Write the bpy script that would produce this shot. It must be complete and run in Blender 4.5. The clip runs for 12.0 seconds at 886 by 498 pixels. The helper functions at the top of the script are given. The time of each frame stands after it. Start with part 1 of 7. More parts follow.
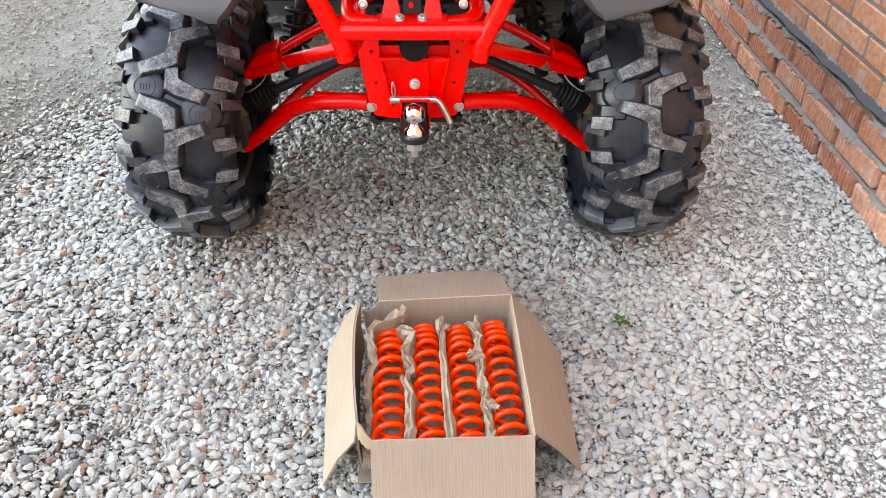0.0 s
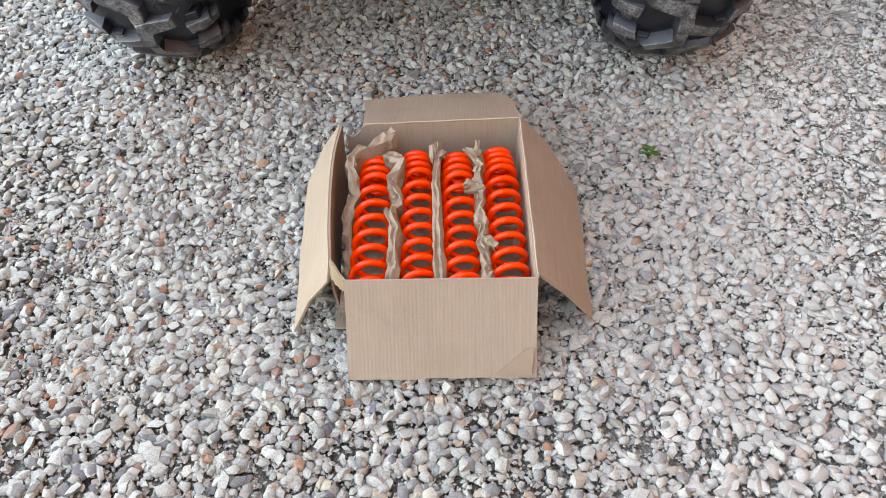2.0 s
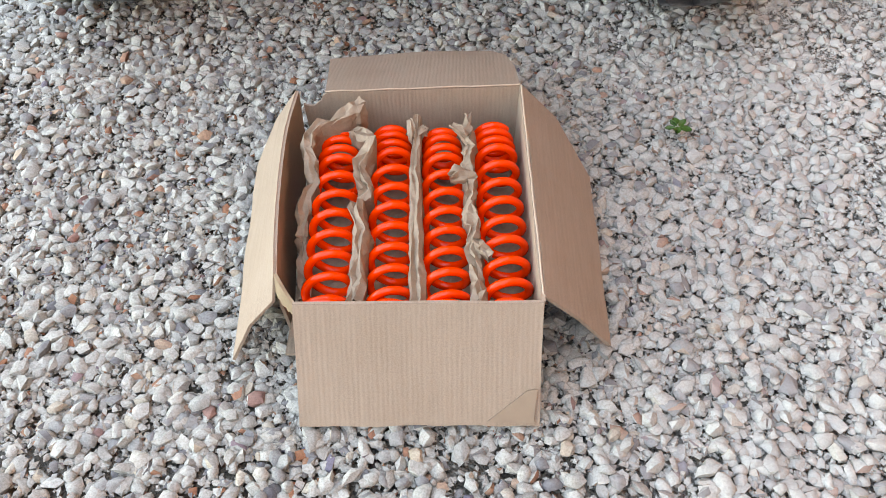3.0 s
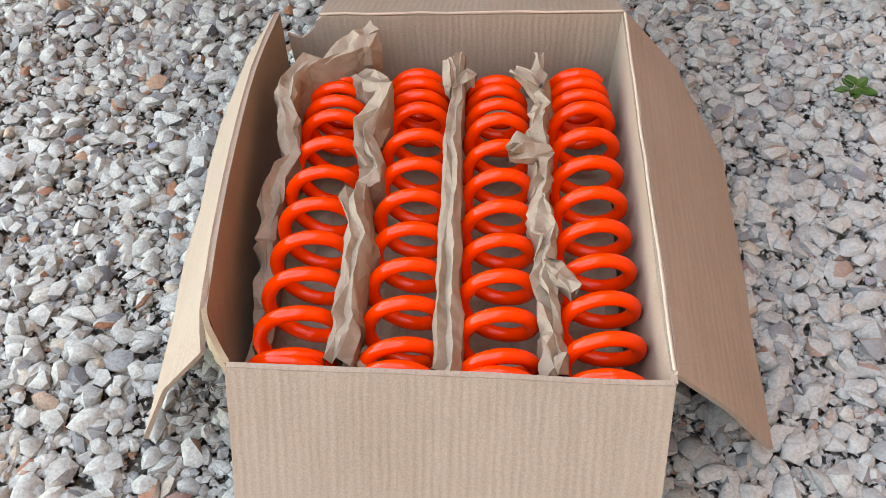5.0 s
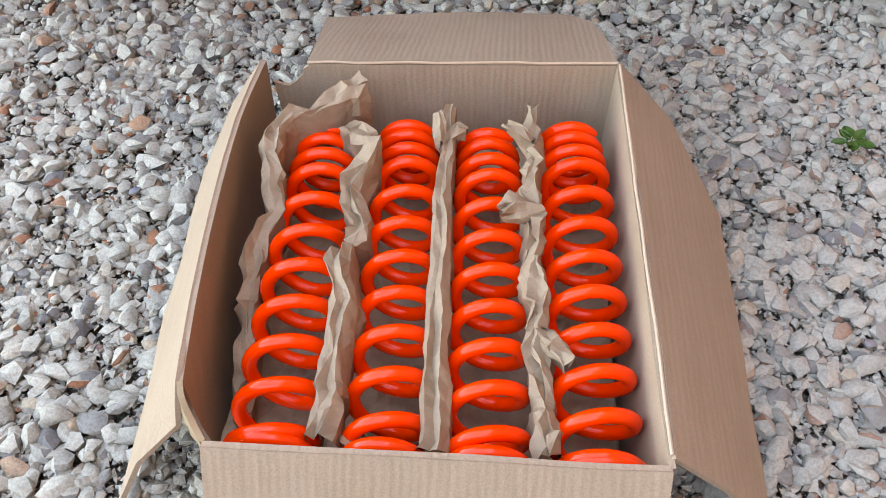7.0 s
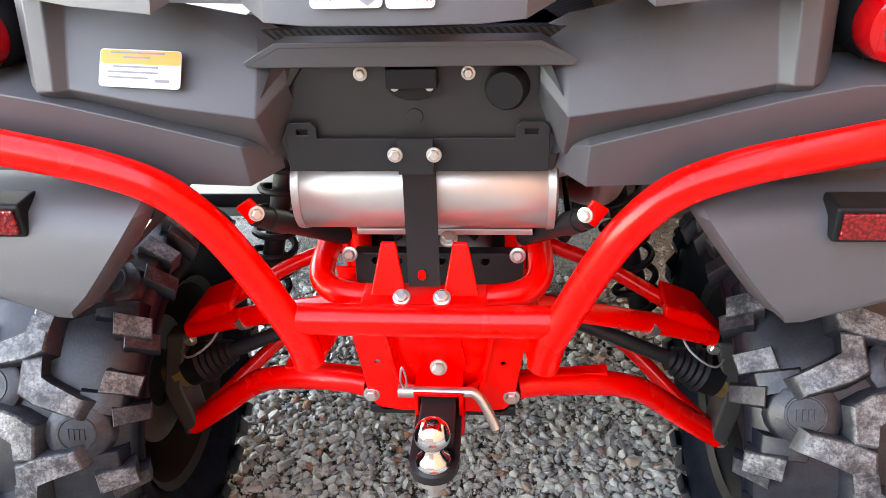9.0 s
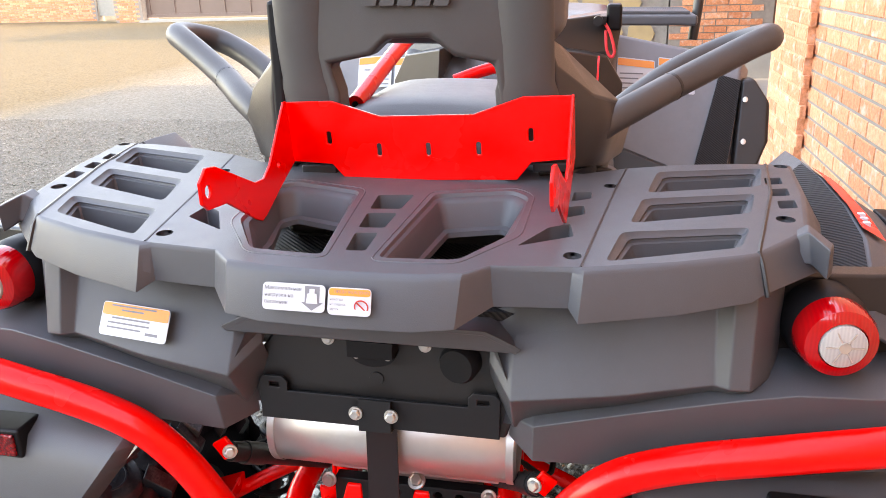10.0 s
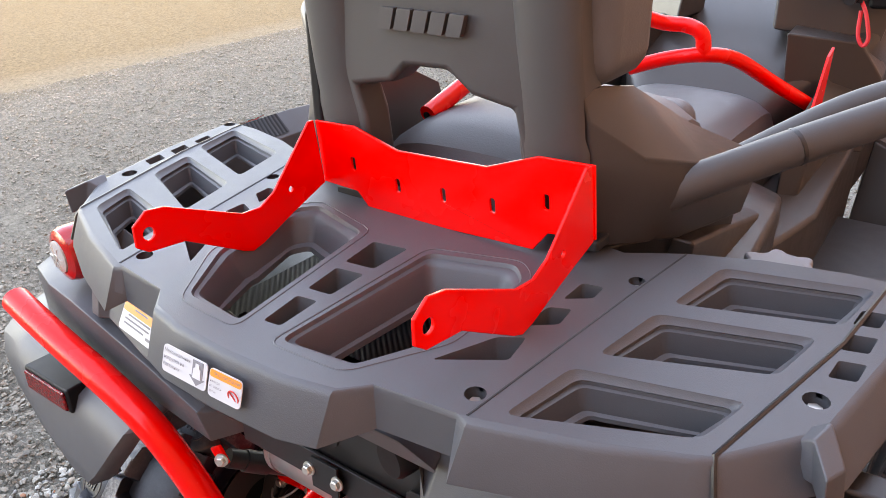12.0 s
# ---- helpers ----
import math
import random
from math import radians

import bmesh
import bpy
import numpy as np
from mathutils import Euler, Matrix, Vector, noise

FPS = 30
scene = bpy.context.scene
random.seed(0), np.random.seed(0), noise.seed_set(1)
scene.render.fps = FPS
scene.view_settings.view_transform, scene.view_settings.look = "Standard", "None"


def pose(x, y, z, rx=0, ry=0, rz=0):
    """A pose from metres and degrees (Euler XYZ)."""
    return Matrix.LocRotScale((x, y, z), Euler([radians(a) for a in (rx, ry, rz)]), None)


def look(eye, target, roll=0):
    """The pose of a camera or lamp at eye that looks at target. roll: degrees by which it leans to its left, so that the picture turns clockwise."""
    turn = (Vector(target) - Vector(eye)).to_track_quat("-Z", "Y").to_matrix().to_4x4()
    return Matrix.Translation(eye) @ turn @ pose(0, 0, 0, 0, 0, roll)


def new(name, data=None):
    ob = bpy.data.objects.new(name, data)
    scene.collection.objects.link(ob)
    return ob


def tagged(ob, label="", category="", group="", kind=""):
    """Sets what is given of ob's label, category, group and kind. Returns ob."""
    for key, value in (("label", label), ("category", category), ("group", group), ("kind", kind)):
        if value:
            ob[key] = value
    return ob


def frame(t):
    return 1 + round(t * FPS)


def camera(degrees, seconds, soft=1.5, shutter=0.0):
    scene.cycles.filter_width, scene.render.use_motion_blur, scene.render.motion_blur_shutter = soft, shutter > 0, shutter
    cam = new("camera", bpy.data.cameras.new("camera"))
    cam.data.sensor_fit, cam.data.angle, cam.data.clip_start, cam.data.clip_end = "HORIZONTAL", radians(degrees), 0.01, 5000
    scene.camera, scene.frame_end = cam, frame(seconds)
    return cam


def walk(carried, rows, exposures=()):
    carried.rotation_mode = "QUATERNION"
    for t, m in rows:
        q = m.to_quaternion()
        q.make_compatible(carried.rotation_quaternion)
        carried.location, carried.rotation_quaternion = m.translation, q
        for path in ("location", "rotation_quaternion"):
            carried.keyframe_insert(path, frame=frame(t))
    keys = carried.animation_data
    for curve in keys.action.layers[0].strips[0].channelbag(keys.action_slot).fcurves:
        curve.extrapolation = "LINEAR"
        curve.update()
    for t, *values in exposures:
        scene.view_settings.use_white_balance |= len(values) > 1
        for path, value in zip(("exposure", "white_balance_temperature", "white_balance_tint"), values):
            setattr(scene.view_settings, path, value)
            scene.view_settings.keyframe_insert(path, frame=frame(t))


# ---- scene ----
cam = camera(58.8, 12.0, 0.85)
PATH = [
    (0, (0.006, -0.097, 1.261), (0.009, 1.515, 0.077), -1.2),
    (0.5, (0.104, -0.221, 1.229), (0.008, 1.281, -0.088), -1.6),
    (1, (0.134, -0.23, 1.2), (0.011, 1.201, -0.192), -1.9),
    (1.5, (0.117, -0.135, 1.143), (-0.023, 1.262, -0.28), -3.1),
    (2, (0.075, 0.05, 1.048), (-0.012, 1.426, -0.4), -3.2),
    (2.5, (0.068, 0.175, 0.969), (0.017, 1.506, -0.523), -2.6),
    (2.7, (0.079, 0.229, 0.943), (0.025, 1.536, -0.57), -2.6),
    (4.3, (0.077, 0.524, 0.69), (-0.088, 1.73, -0.897), -1.9),
    (4.5, (0.071, 0.55, 0.668), (-0.102, 1.766, -0.911), -2.9),
    (5, (0.056, 0.594, 0.601), (-0.11, 1.82, -0.971), -3.7),
    (5.5, (0.051, 0.601, 0.606), (-0.088, 1.839, -0.958), -2.9),
    (6, (0.047, 0.609, 0.599), (-0.087, 1.84, -0.972), -3.0),
    (6.5, (0.04, 0.619, 0.589), (-0.105, 1.842, -0.987), -2.7),
    (6.7, (0.045, 0.626, 0.589), (-0.095, 1.851, -0.986), -2.3),
    (8.3, (0.065, 0.702, 0.958), (-0.124, 2.298, -0.233), -2.5),
    (8.5, (0.063, 0.713, 1.026), (-0.127, 2.345, -0.113), -2.7),
    (9, (0.059, 0.738, 1.175), (-0.115, 2.481, 0.209), -3.4),
    (9.5, (0.083, 0.747, 1.285), (-0.083, 2.565, 0.469), -3.3),
    (10, (0.198, 0.77, 1.332), (-0.185, 2.615, 0.663), -1.9),
    (10.5, (0.274, 0.822, 1.352), (-0.324, 2.609, 0.682), -2.1),
    (11, (0.288, 0.936, 1.388), (-0.398, 2.666, 0.655), -2.7),
    (11.5, (0.348, 1.004, 1.426), (-0.431, 2.663, 0.627), -3.1),
    (12, (0.463, 1.075, 1.434), (-0.632, 2.511, 0.574), -2.3),
]
LOOKS = [(0.0, 4.26, 11200, 18), (0.5, 4.03, 11200, 18), (1.0, 3.96, 11200, 18), (4.5, 4.05, 11050, 18), (6.7, 4.0, 11000, 18), (8.5, 5.06, 10500, 18), (9.2, 4.38, 10400, 20), (9.6, 4.2, 10350, 20), (10.0, 4.12, 10300, 21), (12.0, 3.94, 10300, 21)]
walk(cam, [(t, look(eye, target, roll)) for t, eye, target, roll in PATH], LOOKS)

# ---- light: clear sky, the yard in the shade of the house, sun beyond ----
SUN_UP, SUN_TURN = 32.3, 84.0
world = bpy.data.worlds.new("sky")
scene.world = world
world.use_nodes = True
wn = world.node_tree
sky = wn.nodes.new("ShaderNodeTexSky")
sky.sky_type = "NISHITA"
sky.sun_disc = False
sky.sun_elevation = radians(SUN_UP)
sky.sun_rotation = radians(SUN_TURN)
wn.links.new(sky.outputs[0], wn.nodes["Background"].inputs[0])
wn.nodes["Background"].inputs[1].default_value = 0.15
sun_data = bpy.data.lights.new("sun", "SUN")
sun_data.energy = 0.40
sun_data.angle = radians(0.5)
sun_data.color = (1.0, 0.88, 0.62)
sun = new("sun", sun_data)
su, st = radians(SUN_UP), radians(SUN_TURN)
sun.matrix_world = look((8 * math.cos(su) * math.sin(st), 8 * math.cos(su) * math.cos(st), 8 * math.sin(su)), (0, 0, 0))


# ---- materials ----
def nodes_of(name):
    m = bpy.data.materials.new(name)
    m.use_nodes = True
    nt = m.node_tree
    return m, nt, nt.nodes["Principled BSDF"]


def add(nt, kind, **values):
    n = nt.nodes.new(kind)
    for k, v in values.items():
        n.inputs[k].default_value = v
    return n


def ramp(nt, source, stops):
    r = nt.nodes.new("ShaderNodeValToRGB")
    while len(r.color_ramp.elements) < len(stops):
        r.color_ramp.elements.new(0.5)
    for e, (p, c) in zip(r.color_ramp.elements, stops):
        e.position, e.color = p, (*c, 1)
    nt.links.new(source, r.inputs[0])
    return r.outputs[0]


def mix(nt, factor, a, b, kind="MIX"):
    n = nt.nodes.new("ShaderNodeMix")
    n.data_type, n.blend_type = "RGBA", kind
    for socket, v in ((n.inputs["Factor"], factor), (n.inputs["A"], a), (n.inputs["B"], b)):
        if isinstance(v, (int, float)):
            socket.default_value = v
        elif isinstance(v, tuple):
            socket.default_value = (*v, 1)
        else:
            nt.links.new(v, socket)
    return n.outputs["Result"]


def coords(nt):
    return nt.nodes.new("ShaderNodeTexCoord").outputs["Object"]


def world_coords(nt):
    return nt.nodes.new("ShaderNodeNewGeometry").outputs["Position"]


def noise_tex(nt, vec, scale, detail=4.0, rough=0.6):
    n = add(nt, "ShaderNodeTexNoise", Scale=scale, Detail=detail, Roughness=rough)
    nt.links.new(vec, n.inputs["Vector"])
    return n.outputs["Fac"]


def bump(nt, bsdf, height, strength, distance):
    b = add(nt, "ShaderNodeBump", Strength=strength, Distance=distance)
    nt.links.new(height, b.inputs["Height"])
    nt.links.new(b.outputs[0], bsdf.inputs["Normal"])
    return b


def paint(name, colour, rough=0.35, metal=0.0, spread=0.12, scale=40.0, coat=0.0, grain=0.0, grain_scale=900.0, gloss=0.5):
    """A plain surface with slight blotches, worn gloss and, where asked, a fine moulded grain."""
    m, nt, b = nodes_of(name)
    v = world_coords(nt)
    n = noise_tex(nt, v, scale)
    n2 = noise_tex(nt, v, scale * 0.2, 3.0)
    dark = tuple(c * (1 - spread) for c in colour)
    light = tuple(min(1, c * (1 + spread)) for c in colour)
    c = mix(nt, n2, ramp(nt, n, [(0.3, dark), (0.7, colour)]), light)
    nt.links.new(c, b.inputs["Base Color"])
    r = nt.nodes.new("ShaderNodeMapRange")
    r.inputs["To Min"].default_value = max(0.02, rough - 0.07)
    r.inputs["To Max"].default_value = min(1, rough + 0.1)
    nt.links.new(n, r.inputs["Value"])
    nt.links.new(r.outputs[0], b.inputs["Roughness"])
    b.inputs["Metallic"].default_value = metal
    b.inputs["Specular IOR Level"].default_value = gloss
    b.inputs["Coat Weight"].default_value = coat
    b.inputs["Coat Roughness"].default_value = 0.08
    if grain:
        bump(nt, b, noise_tex(nt, v, grain_scale, 2.0), grain, 0.0006)
    return m


RED = paint("red_powder_coat", (0.97, 0.005, 0.004), 0.25, coat=0.12, gloss=0.25, spread=0.03, scale=6)
ORANGE = paint("spring_orange_red", (1.0, 0.042, 0.002), 0.18, spread=0.02, gloss=0.4)
PLASTIC = paint("grey_moulded_plastic", (0.060, 0.062, 0.068), 0.48, grain=0.3, spread=0.14, gloss=0.52)
PLASTIC_PALE = paint("pale_grey_moulded_plastic", (0.18, 0.18, 0.19), 0.45, grain=0.35, spread=0.12, gloss=0.4)
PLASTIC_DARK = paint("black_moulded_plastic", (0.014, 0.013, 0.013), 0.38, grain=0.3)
DARK_SATIN = paint("dark_satin_plastic", (0.034, 0.030, 0.028), 0.34, grain=0.2, spread=0.12, gloss=0.42)
SHELL = paint("grey_brown_shell_plastic", (0.056, 0.053, 0.052), 0.47, grain=0.25, spread=0.14, gloss=0.40)
STEEL_BLACK = paint("black_painted_steel", (0.012, 0.012, 0.013), 0.40, grain=0.15, gloss=0.35)
BLACK = paint("black_rubber", (0.007, 0.007, 0.008), 0.5, gloss=0.2)
ZINC = paint("zinc_plated_bolt", (0.62, 0.60, 0.56), 0.32, 0.9, scale=200)
BRASSY = paint("yellow_zinc", (0.55, 0.42, 0.16), 0.35, 0.9, scale=200)
CHROME = paint("chrome", (0.85, 0.85, 0.86), 0.06, 1.0, spread=0.02)
ALU = paint("brushed_muffler_steel", (0.56, 0.55, 0.53), 0.38, 0.85, scale=60)
HUB = paint("dark_cast_hub", (0.045, 0.044, 0.043), 0.5, 0.3)
ALLOY = paint("wheel_alloy", (0.016, 0.016, 0.017), 0.5, 0.1, gloss=0.2)
GEAR = paint("cast_alloy", (0.33, 0.33, 0.33), 0.5, 0.6)
SEAT = paint("black_grey_vinyl", (0.085, 0.087, 0.092), 0.5, grain=0.5, grain_scale=500)
WHITE = paint("white_sticker", (0.50, 0.51, 0.53), 0.4, spread=0.03)
STICKER_ORANGE = paint("orange_sticker", (0.85, 0.26, 0.03), 0.4, spread=0.04)
INK = paint("grey_ink", (0.17, 0.17, 0.185), 0.6)
RED_INK = paint("red_ink", (0.6, 0.05, 0.04), 0.6)
GATE = paint("brown_gate_metal", (0.13, 0.085, 0.07), 0.5, spread=0.15, scale=4)
CONCRETE = paint("pale_concrete", (0.27, 0.262, 0.24), 0.9, spread=0.25, scale=9)
MORTAR = paint("grey_mortar", (0.20, 0.178, 0.158), 0.95, spread=0.4, scale=30, grain=0.8, grain_scale=250)
BITUMEN = paint("black_roofing_felt", (0.06, 0.06, 0.062), 0.9, spread=0.3)
LEAF = paint("green_leaf", (0.028, 0.085, 0.010), 0.5, spread=0.3, scale=120)
ROPE = paint("red_cord", (0.6, 0.02, 0.03), 0.6)
FLAG = paint("tan_flagstone", (0.34, 0.245, 0.13), 0.85, spread=0.35, scale=6)
ROOF = paint("red_brown_roof", (0.2, 0.07, 0.05), 0.7)


def tyre_material():
    """Black rubber with pale dust on the lug faces and in patches."""
    m, nt, b = nodes_of("dusty_tyre_rubber")
    v = world_coords(nt)
    n = noise_tex(nt, v, 35.0, 6.0, 0.7)
    n2 = noise_tex(nt, v, 260.0, 4.0)
    at = nt.nodes.new("ShaderNodeAttribute")
    at.attribute_name = "worn"
    dust = nt.nodes.new("ShaderNodeMath")
    dust.operation = "MULTIPLY"
    nt.links.new(at.outputs["Fac"], dust.inputs[0])
    nt.links.new(ramp(nt, n, [(0.38, (0.12,) * 3), (0.60, (0.95,) * 3)]), dust.inputs[1])
    fine = nt.nodes.new("ShaderNodeMath")
    fine.operation = "MULTIPLY"
    nt.links.new(dust.outputs[0], fine.inputs[0])
    nt.links.new(ramp(nt, noise_tex(nt, v, 130.0, 4.0, 0.7), [(0.36, (0.40,) * 3), (0.56, (1,) * 3)]), fine.inputs[1])
    base = ramp(nt, n, [(0.3, (0.0022, 0.0032, 0.0062)), (0.8, (0.0075, 0.0110, 0.0190))])
    grey = ramp(nt, n2, [(0.3, (0.10, 0.104, 0.110)), (0.7, (0.27, 0.269, 0.263))])
    nt.links.new(mix(nt, fine.outputs[0], base, grey), b.inputs["Base Color"])
    b.inputs["Roughness"].default_value = 0.40
    dull = nt.nodes.new("ShaderNodeMapRange")
    dull.inputs["From Max"].default_value = 0.04
    dull.inputs["To Min"].default_value, dull.inputs["To Max"].default_value = 0.02, 0.50
    nt.links.new(at.outputs["Fac"], dull.inputs["Value"])
    nt.links.new(dull.outputs[0], b.inputs["Specular IOR Level"])
    bump(nt, b, n2, 0.3, 0.001)
    return m


TYRE = tyre_material()


def lens_material(name, colour, rough=0.1):
    m, nt, b = nodes_of(name)
    v = coords(nt)
    w = add(nt, "ShaderNodeTexWave", Scale=90.0, Distortion=0.5)
    nt.links.new(v, w.inputs["Vector"])
    nt.links.new(ramp(nt, w.outputs["Fac"], [(0.2, tuple(c * 0.88 for c in colour)), (0.8, colour)]), b.inputs["Base Color"])
    b.inputs["Roughness"].default_value = rough
    b.inputs["Coat Weight"].default_value = 0.25
    bump(nt, b, w.outputs["Fac"], 0.12, 0.001)
    return m


LENS_RED = lens_material("red_lamp_lens", (0.46, 0.003, 0.005))
LENS_CLEAR = lens_material("clear_lamp_lens", (0.42, 0.40, 0.38))


def reflector_material():
    m, nt, b = nodes_of("red_prism_reflector")
    v = coords(nt)
    t = add(nt, "ShaderNodeTexVoronoi", Scale=260.0)
    nt.links.new(v, t.inputs["Vector"])
    nt.links.new(ramp(nt, t.outputs["Distance"], [(0.1, (0.32, 0.008, 0.01)), (0.7, (0.1, 0.004, 0.006))]), b.inputs["Base Color"])
    b.inputs["Roughness"].default_value = 0.2
    bump(nt, b, t.outputs["Distance"], 0.6, 0.002)
    return m


REFLECTOR = reflector_material()


def carbon_material():
    """Fine diagonal ribbed texture moulded into dark plastic."""
    m, nt, b = nodes_of("ribbed_plastic")
    v = coords(nt)
    w = add(nt, "ShaderNodeTexWave", Scale=75.0, Distortion=0.0)
    w.bands_direction = "DIAGONAL"
    nt.links.new(v, w.inputs["Vector"])
    nt.links.new(ramp(nt, w.outputs["Fac"], [(0.2, (0.012, 0.012, 0.013)), (0.8, (0.034, 0.035, 0.038))]), b.inputs["Base Color"])
    b.inputs["Roughness"].default_value = 0.6
    b.inputs["Specular IOR Level"].default_value = 0.2
    bump(nt, b, w.outputs["Fac"], 0.6, 0.002)
    return m


RIBBED = carbon_material()


def cardboard_material():
    """Kraft board: upright flute lines that show through the liner, fine fibres and broad stains."""
    m, nt, b = nodes_of("brown_cardboard")
    v = coords(nt)
    stretch = add(nt, "ShaderNodeMapping")
    stretch.inputs["Scale"].default_value = (1.0, 0.05, 0.05)
    nt.links.new(v, stretch.inputs["Vector"])
    flute = noise_tex(nt, stretch.outputs[0], 230.0, 4.0, 0.6)
    fibre = noise_tex(nt, v, 600.0, 3.0, 0.7)
    ribs = add(nt, "ShaderNodeTexWave", Scale=52.0, Distortion=2.5, Detail=2.0)
    nt.links.new(v, ribs.inputs["Vector"])
    blot = noise_tex(nt, v, 9.0, 5.0, 0.6)
    c = ramp(nt, blot, [(0.3, (0.268, 0.200, 0.142)), (0.7, (0.325, 0.252, 0.188))])
    c = mix(nt, 0.22, c, ramp(nt, flute, [(0.38, (0.20, 0.15, 0.105)), (0.60, (0.365, 0.286, 0.216))]))
    c = mix(nt, 0.30, c, ramp(nt, fibre, [(0.3, (0.15, 0.105, 0.074)), (0.7, (0.39, 0.30, 0.23))]))
    nt.links.new(c, b.inputs["Base Color"])
    b.inputs["Roughness"].default_value = 0.85
    b.inputs["Specular IOR Level"].default_value = 0.25
    s = nt.nodes.new("ShaderNodeMath")
    nt.links.new(flute, s.inputs[0])
    nt.links.new(fibre, s.inputs[1])
    w = nt.nodes.new("ShaderNodeMath")
    nt.links.new(s.outputs[0], w.inputs[0])
    nt.links.new(ribs.outputs["Fac"], w.inputs[1])
    bump(nt, b, w.outputs[0], 0.2, 0.0009)
    return m


def paper_material():
    m, nt, b = nodes_of("crumpled_kraft_paper")
    v = world_coords(nt)
    n = noise_tex(nt, v, 60.0, 6.0, 0.65)
    f = noise_tex(nt, v, 900.0, 2.0)
    c = ramp(nt, n, [(0.3, (0.215, 0.155, 0.105)), (0.7, (0.31, 0.232, 0.162))])
    c = mix(nt, 0.2, c, ramp(nt, f, [(0.3, (0.11, 0.075, 0.045)), (0.7, (0.26, 0.19, 0.13))]))
    nt.links.new(c, b.inputs["Base Color"])
    b.inputs["Roughness"].default_value = 0.7
    t = add(nt, "ShaderNodeTexVoronoi", Scale=42.0)
    t.feature = "DISTANCE_TO_EDGE"
    nt.links.new(v, t.inputs["Vector"])
    bump(nt, b, t.outputs["Distance"], 0.8, 0.005)
    return m


CARD = cardboard_material()
PAPER = paper_material()
TAPE = paint("brown_tape", (0.245, 0.182, 0.128), 0.35, spread=0.2, scale=90)
CARD_LIT = paint("lit_fold_cardboard", (0.38, 0.29, 0.215), 0.85, spread=0.22, scale=160)
CARD_EDGE = paint("cardboard_cut_edge", (0.25, 0.18, 0.11), 0.9, spread=0.3, scale=300)

STONE_TONES = [(0.0, (0.12, 0.123, 0.132)), (0.09, (0.22, 0.225, 0.218)), (0.20, (0.320, 0.324, 0.293)), (0.52, (0.362, 0.366, 0.329)),
               (0.89, (0.398, 0.400, 0.362)), (0.945, (0.39, 0.34, 0.26)), (0.972, (0.30, 0.135, 0.075)), (0.985, (0.28, 0.125, 0.075)), (1.0, (0.13, 0.14, 0.19))]
# darker copy of the stone tones, taking open-sky light off the yard
YARD_TONES = [(0.0, (0.11, 0.106, 0.092)), (0.3, (0.21, 0.201, 0.170)), (0.8, (0.29, 0.274, 0.230)), (1.0, (0.22, 0.18, 0.14))]


def dust_and_light_strip(nt, position):
    """Pale stone dust: patches all over, and a driven strip along the house wall that also paints in light."""
    n = noise_tex(nt, position, 1.6, 5.0, 0.6)
    patch = ramp(nt, n, [(0.42, (0, 0, 0)), (0.70, (0.18,) * 3)])
    sep = nt.nodes.new("ShaderNodeSeparateXYZ")
    nt.links.new(position, sep.inputs[0])
    side = add(nt, "ShaderNodeMath")
    nt.links.new(sep.outputs["X"], side.inputs[0])
    nt.links.new(n, side.inputs[1])
    # strip reaches past the dusty lane to paint in light missing by the wall
    edge = nt.nodes.new("ShaderNodeMapRange")
    edge.inputs["From Min"].default_value, edge.inputs["From Max"].default_value = 0.62, 1.35
    edge.inputs["To Max"].default_value = 0.75
    nt.links.new(side.outputs[0], edge.inputs["Value"])
    top = nt.nodes.new("ShaderNodeMath")
    top.operation = "MAXIMUM"
    nt.links.new(patch, top.inputs[0])
    nt.links.new(edge.outputs[0], top.inputs[1])
    return top.outputs[0]


def stone_material(name, tones):
    """Crushed limestone: each stone its own tone, now and then a brick chip or a dark one."""
    m, nt, b = nodes_of(name)
    g = nt.nodes.new("ShaderNodeNewGeometry")
    tone = ramp(nt, g.outputs["Random Per Island"], tones)
    n = noise_tex(nt, g.outputs["Position"], 330.0, 6.0, 0.8)
    speck = ramp(nt, n, [(0.34, (0.58, 0.57, 0.56)), (0.58, (1.08, 1.08, 1.07))])
    c = mix(nt, 1.0, tone, speck, "MULTIPLY")
    dust = dust_and_light_strip(nt, g.outputs["Position"])
    nt.links.new(mix(nt, dust, c, (0.54, 0.532, 0.488)), b.inputs["Base Color"])
    b.inputs["Roughness"].default_value = 0.88
    b.inputs["Specular IOR Level"].default_value = 0.2
    bump(nt, b, n, 0.6, 0.0022)
    return m


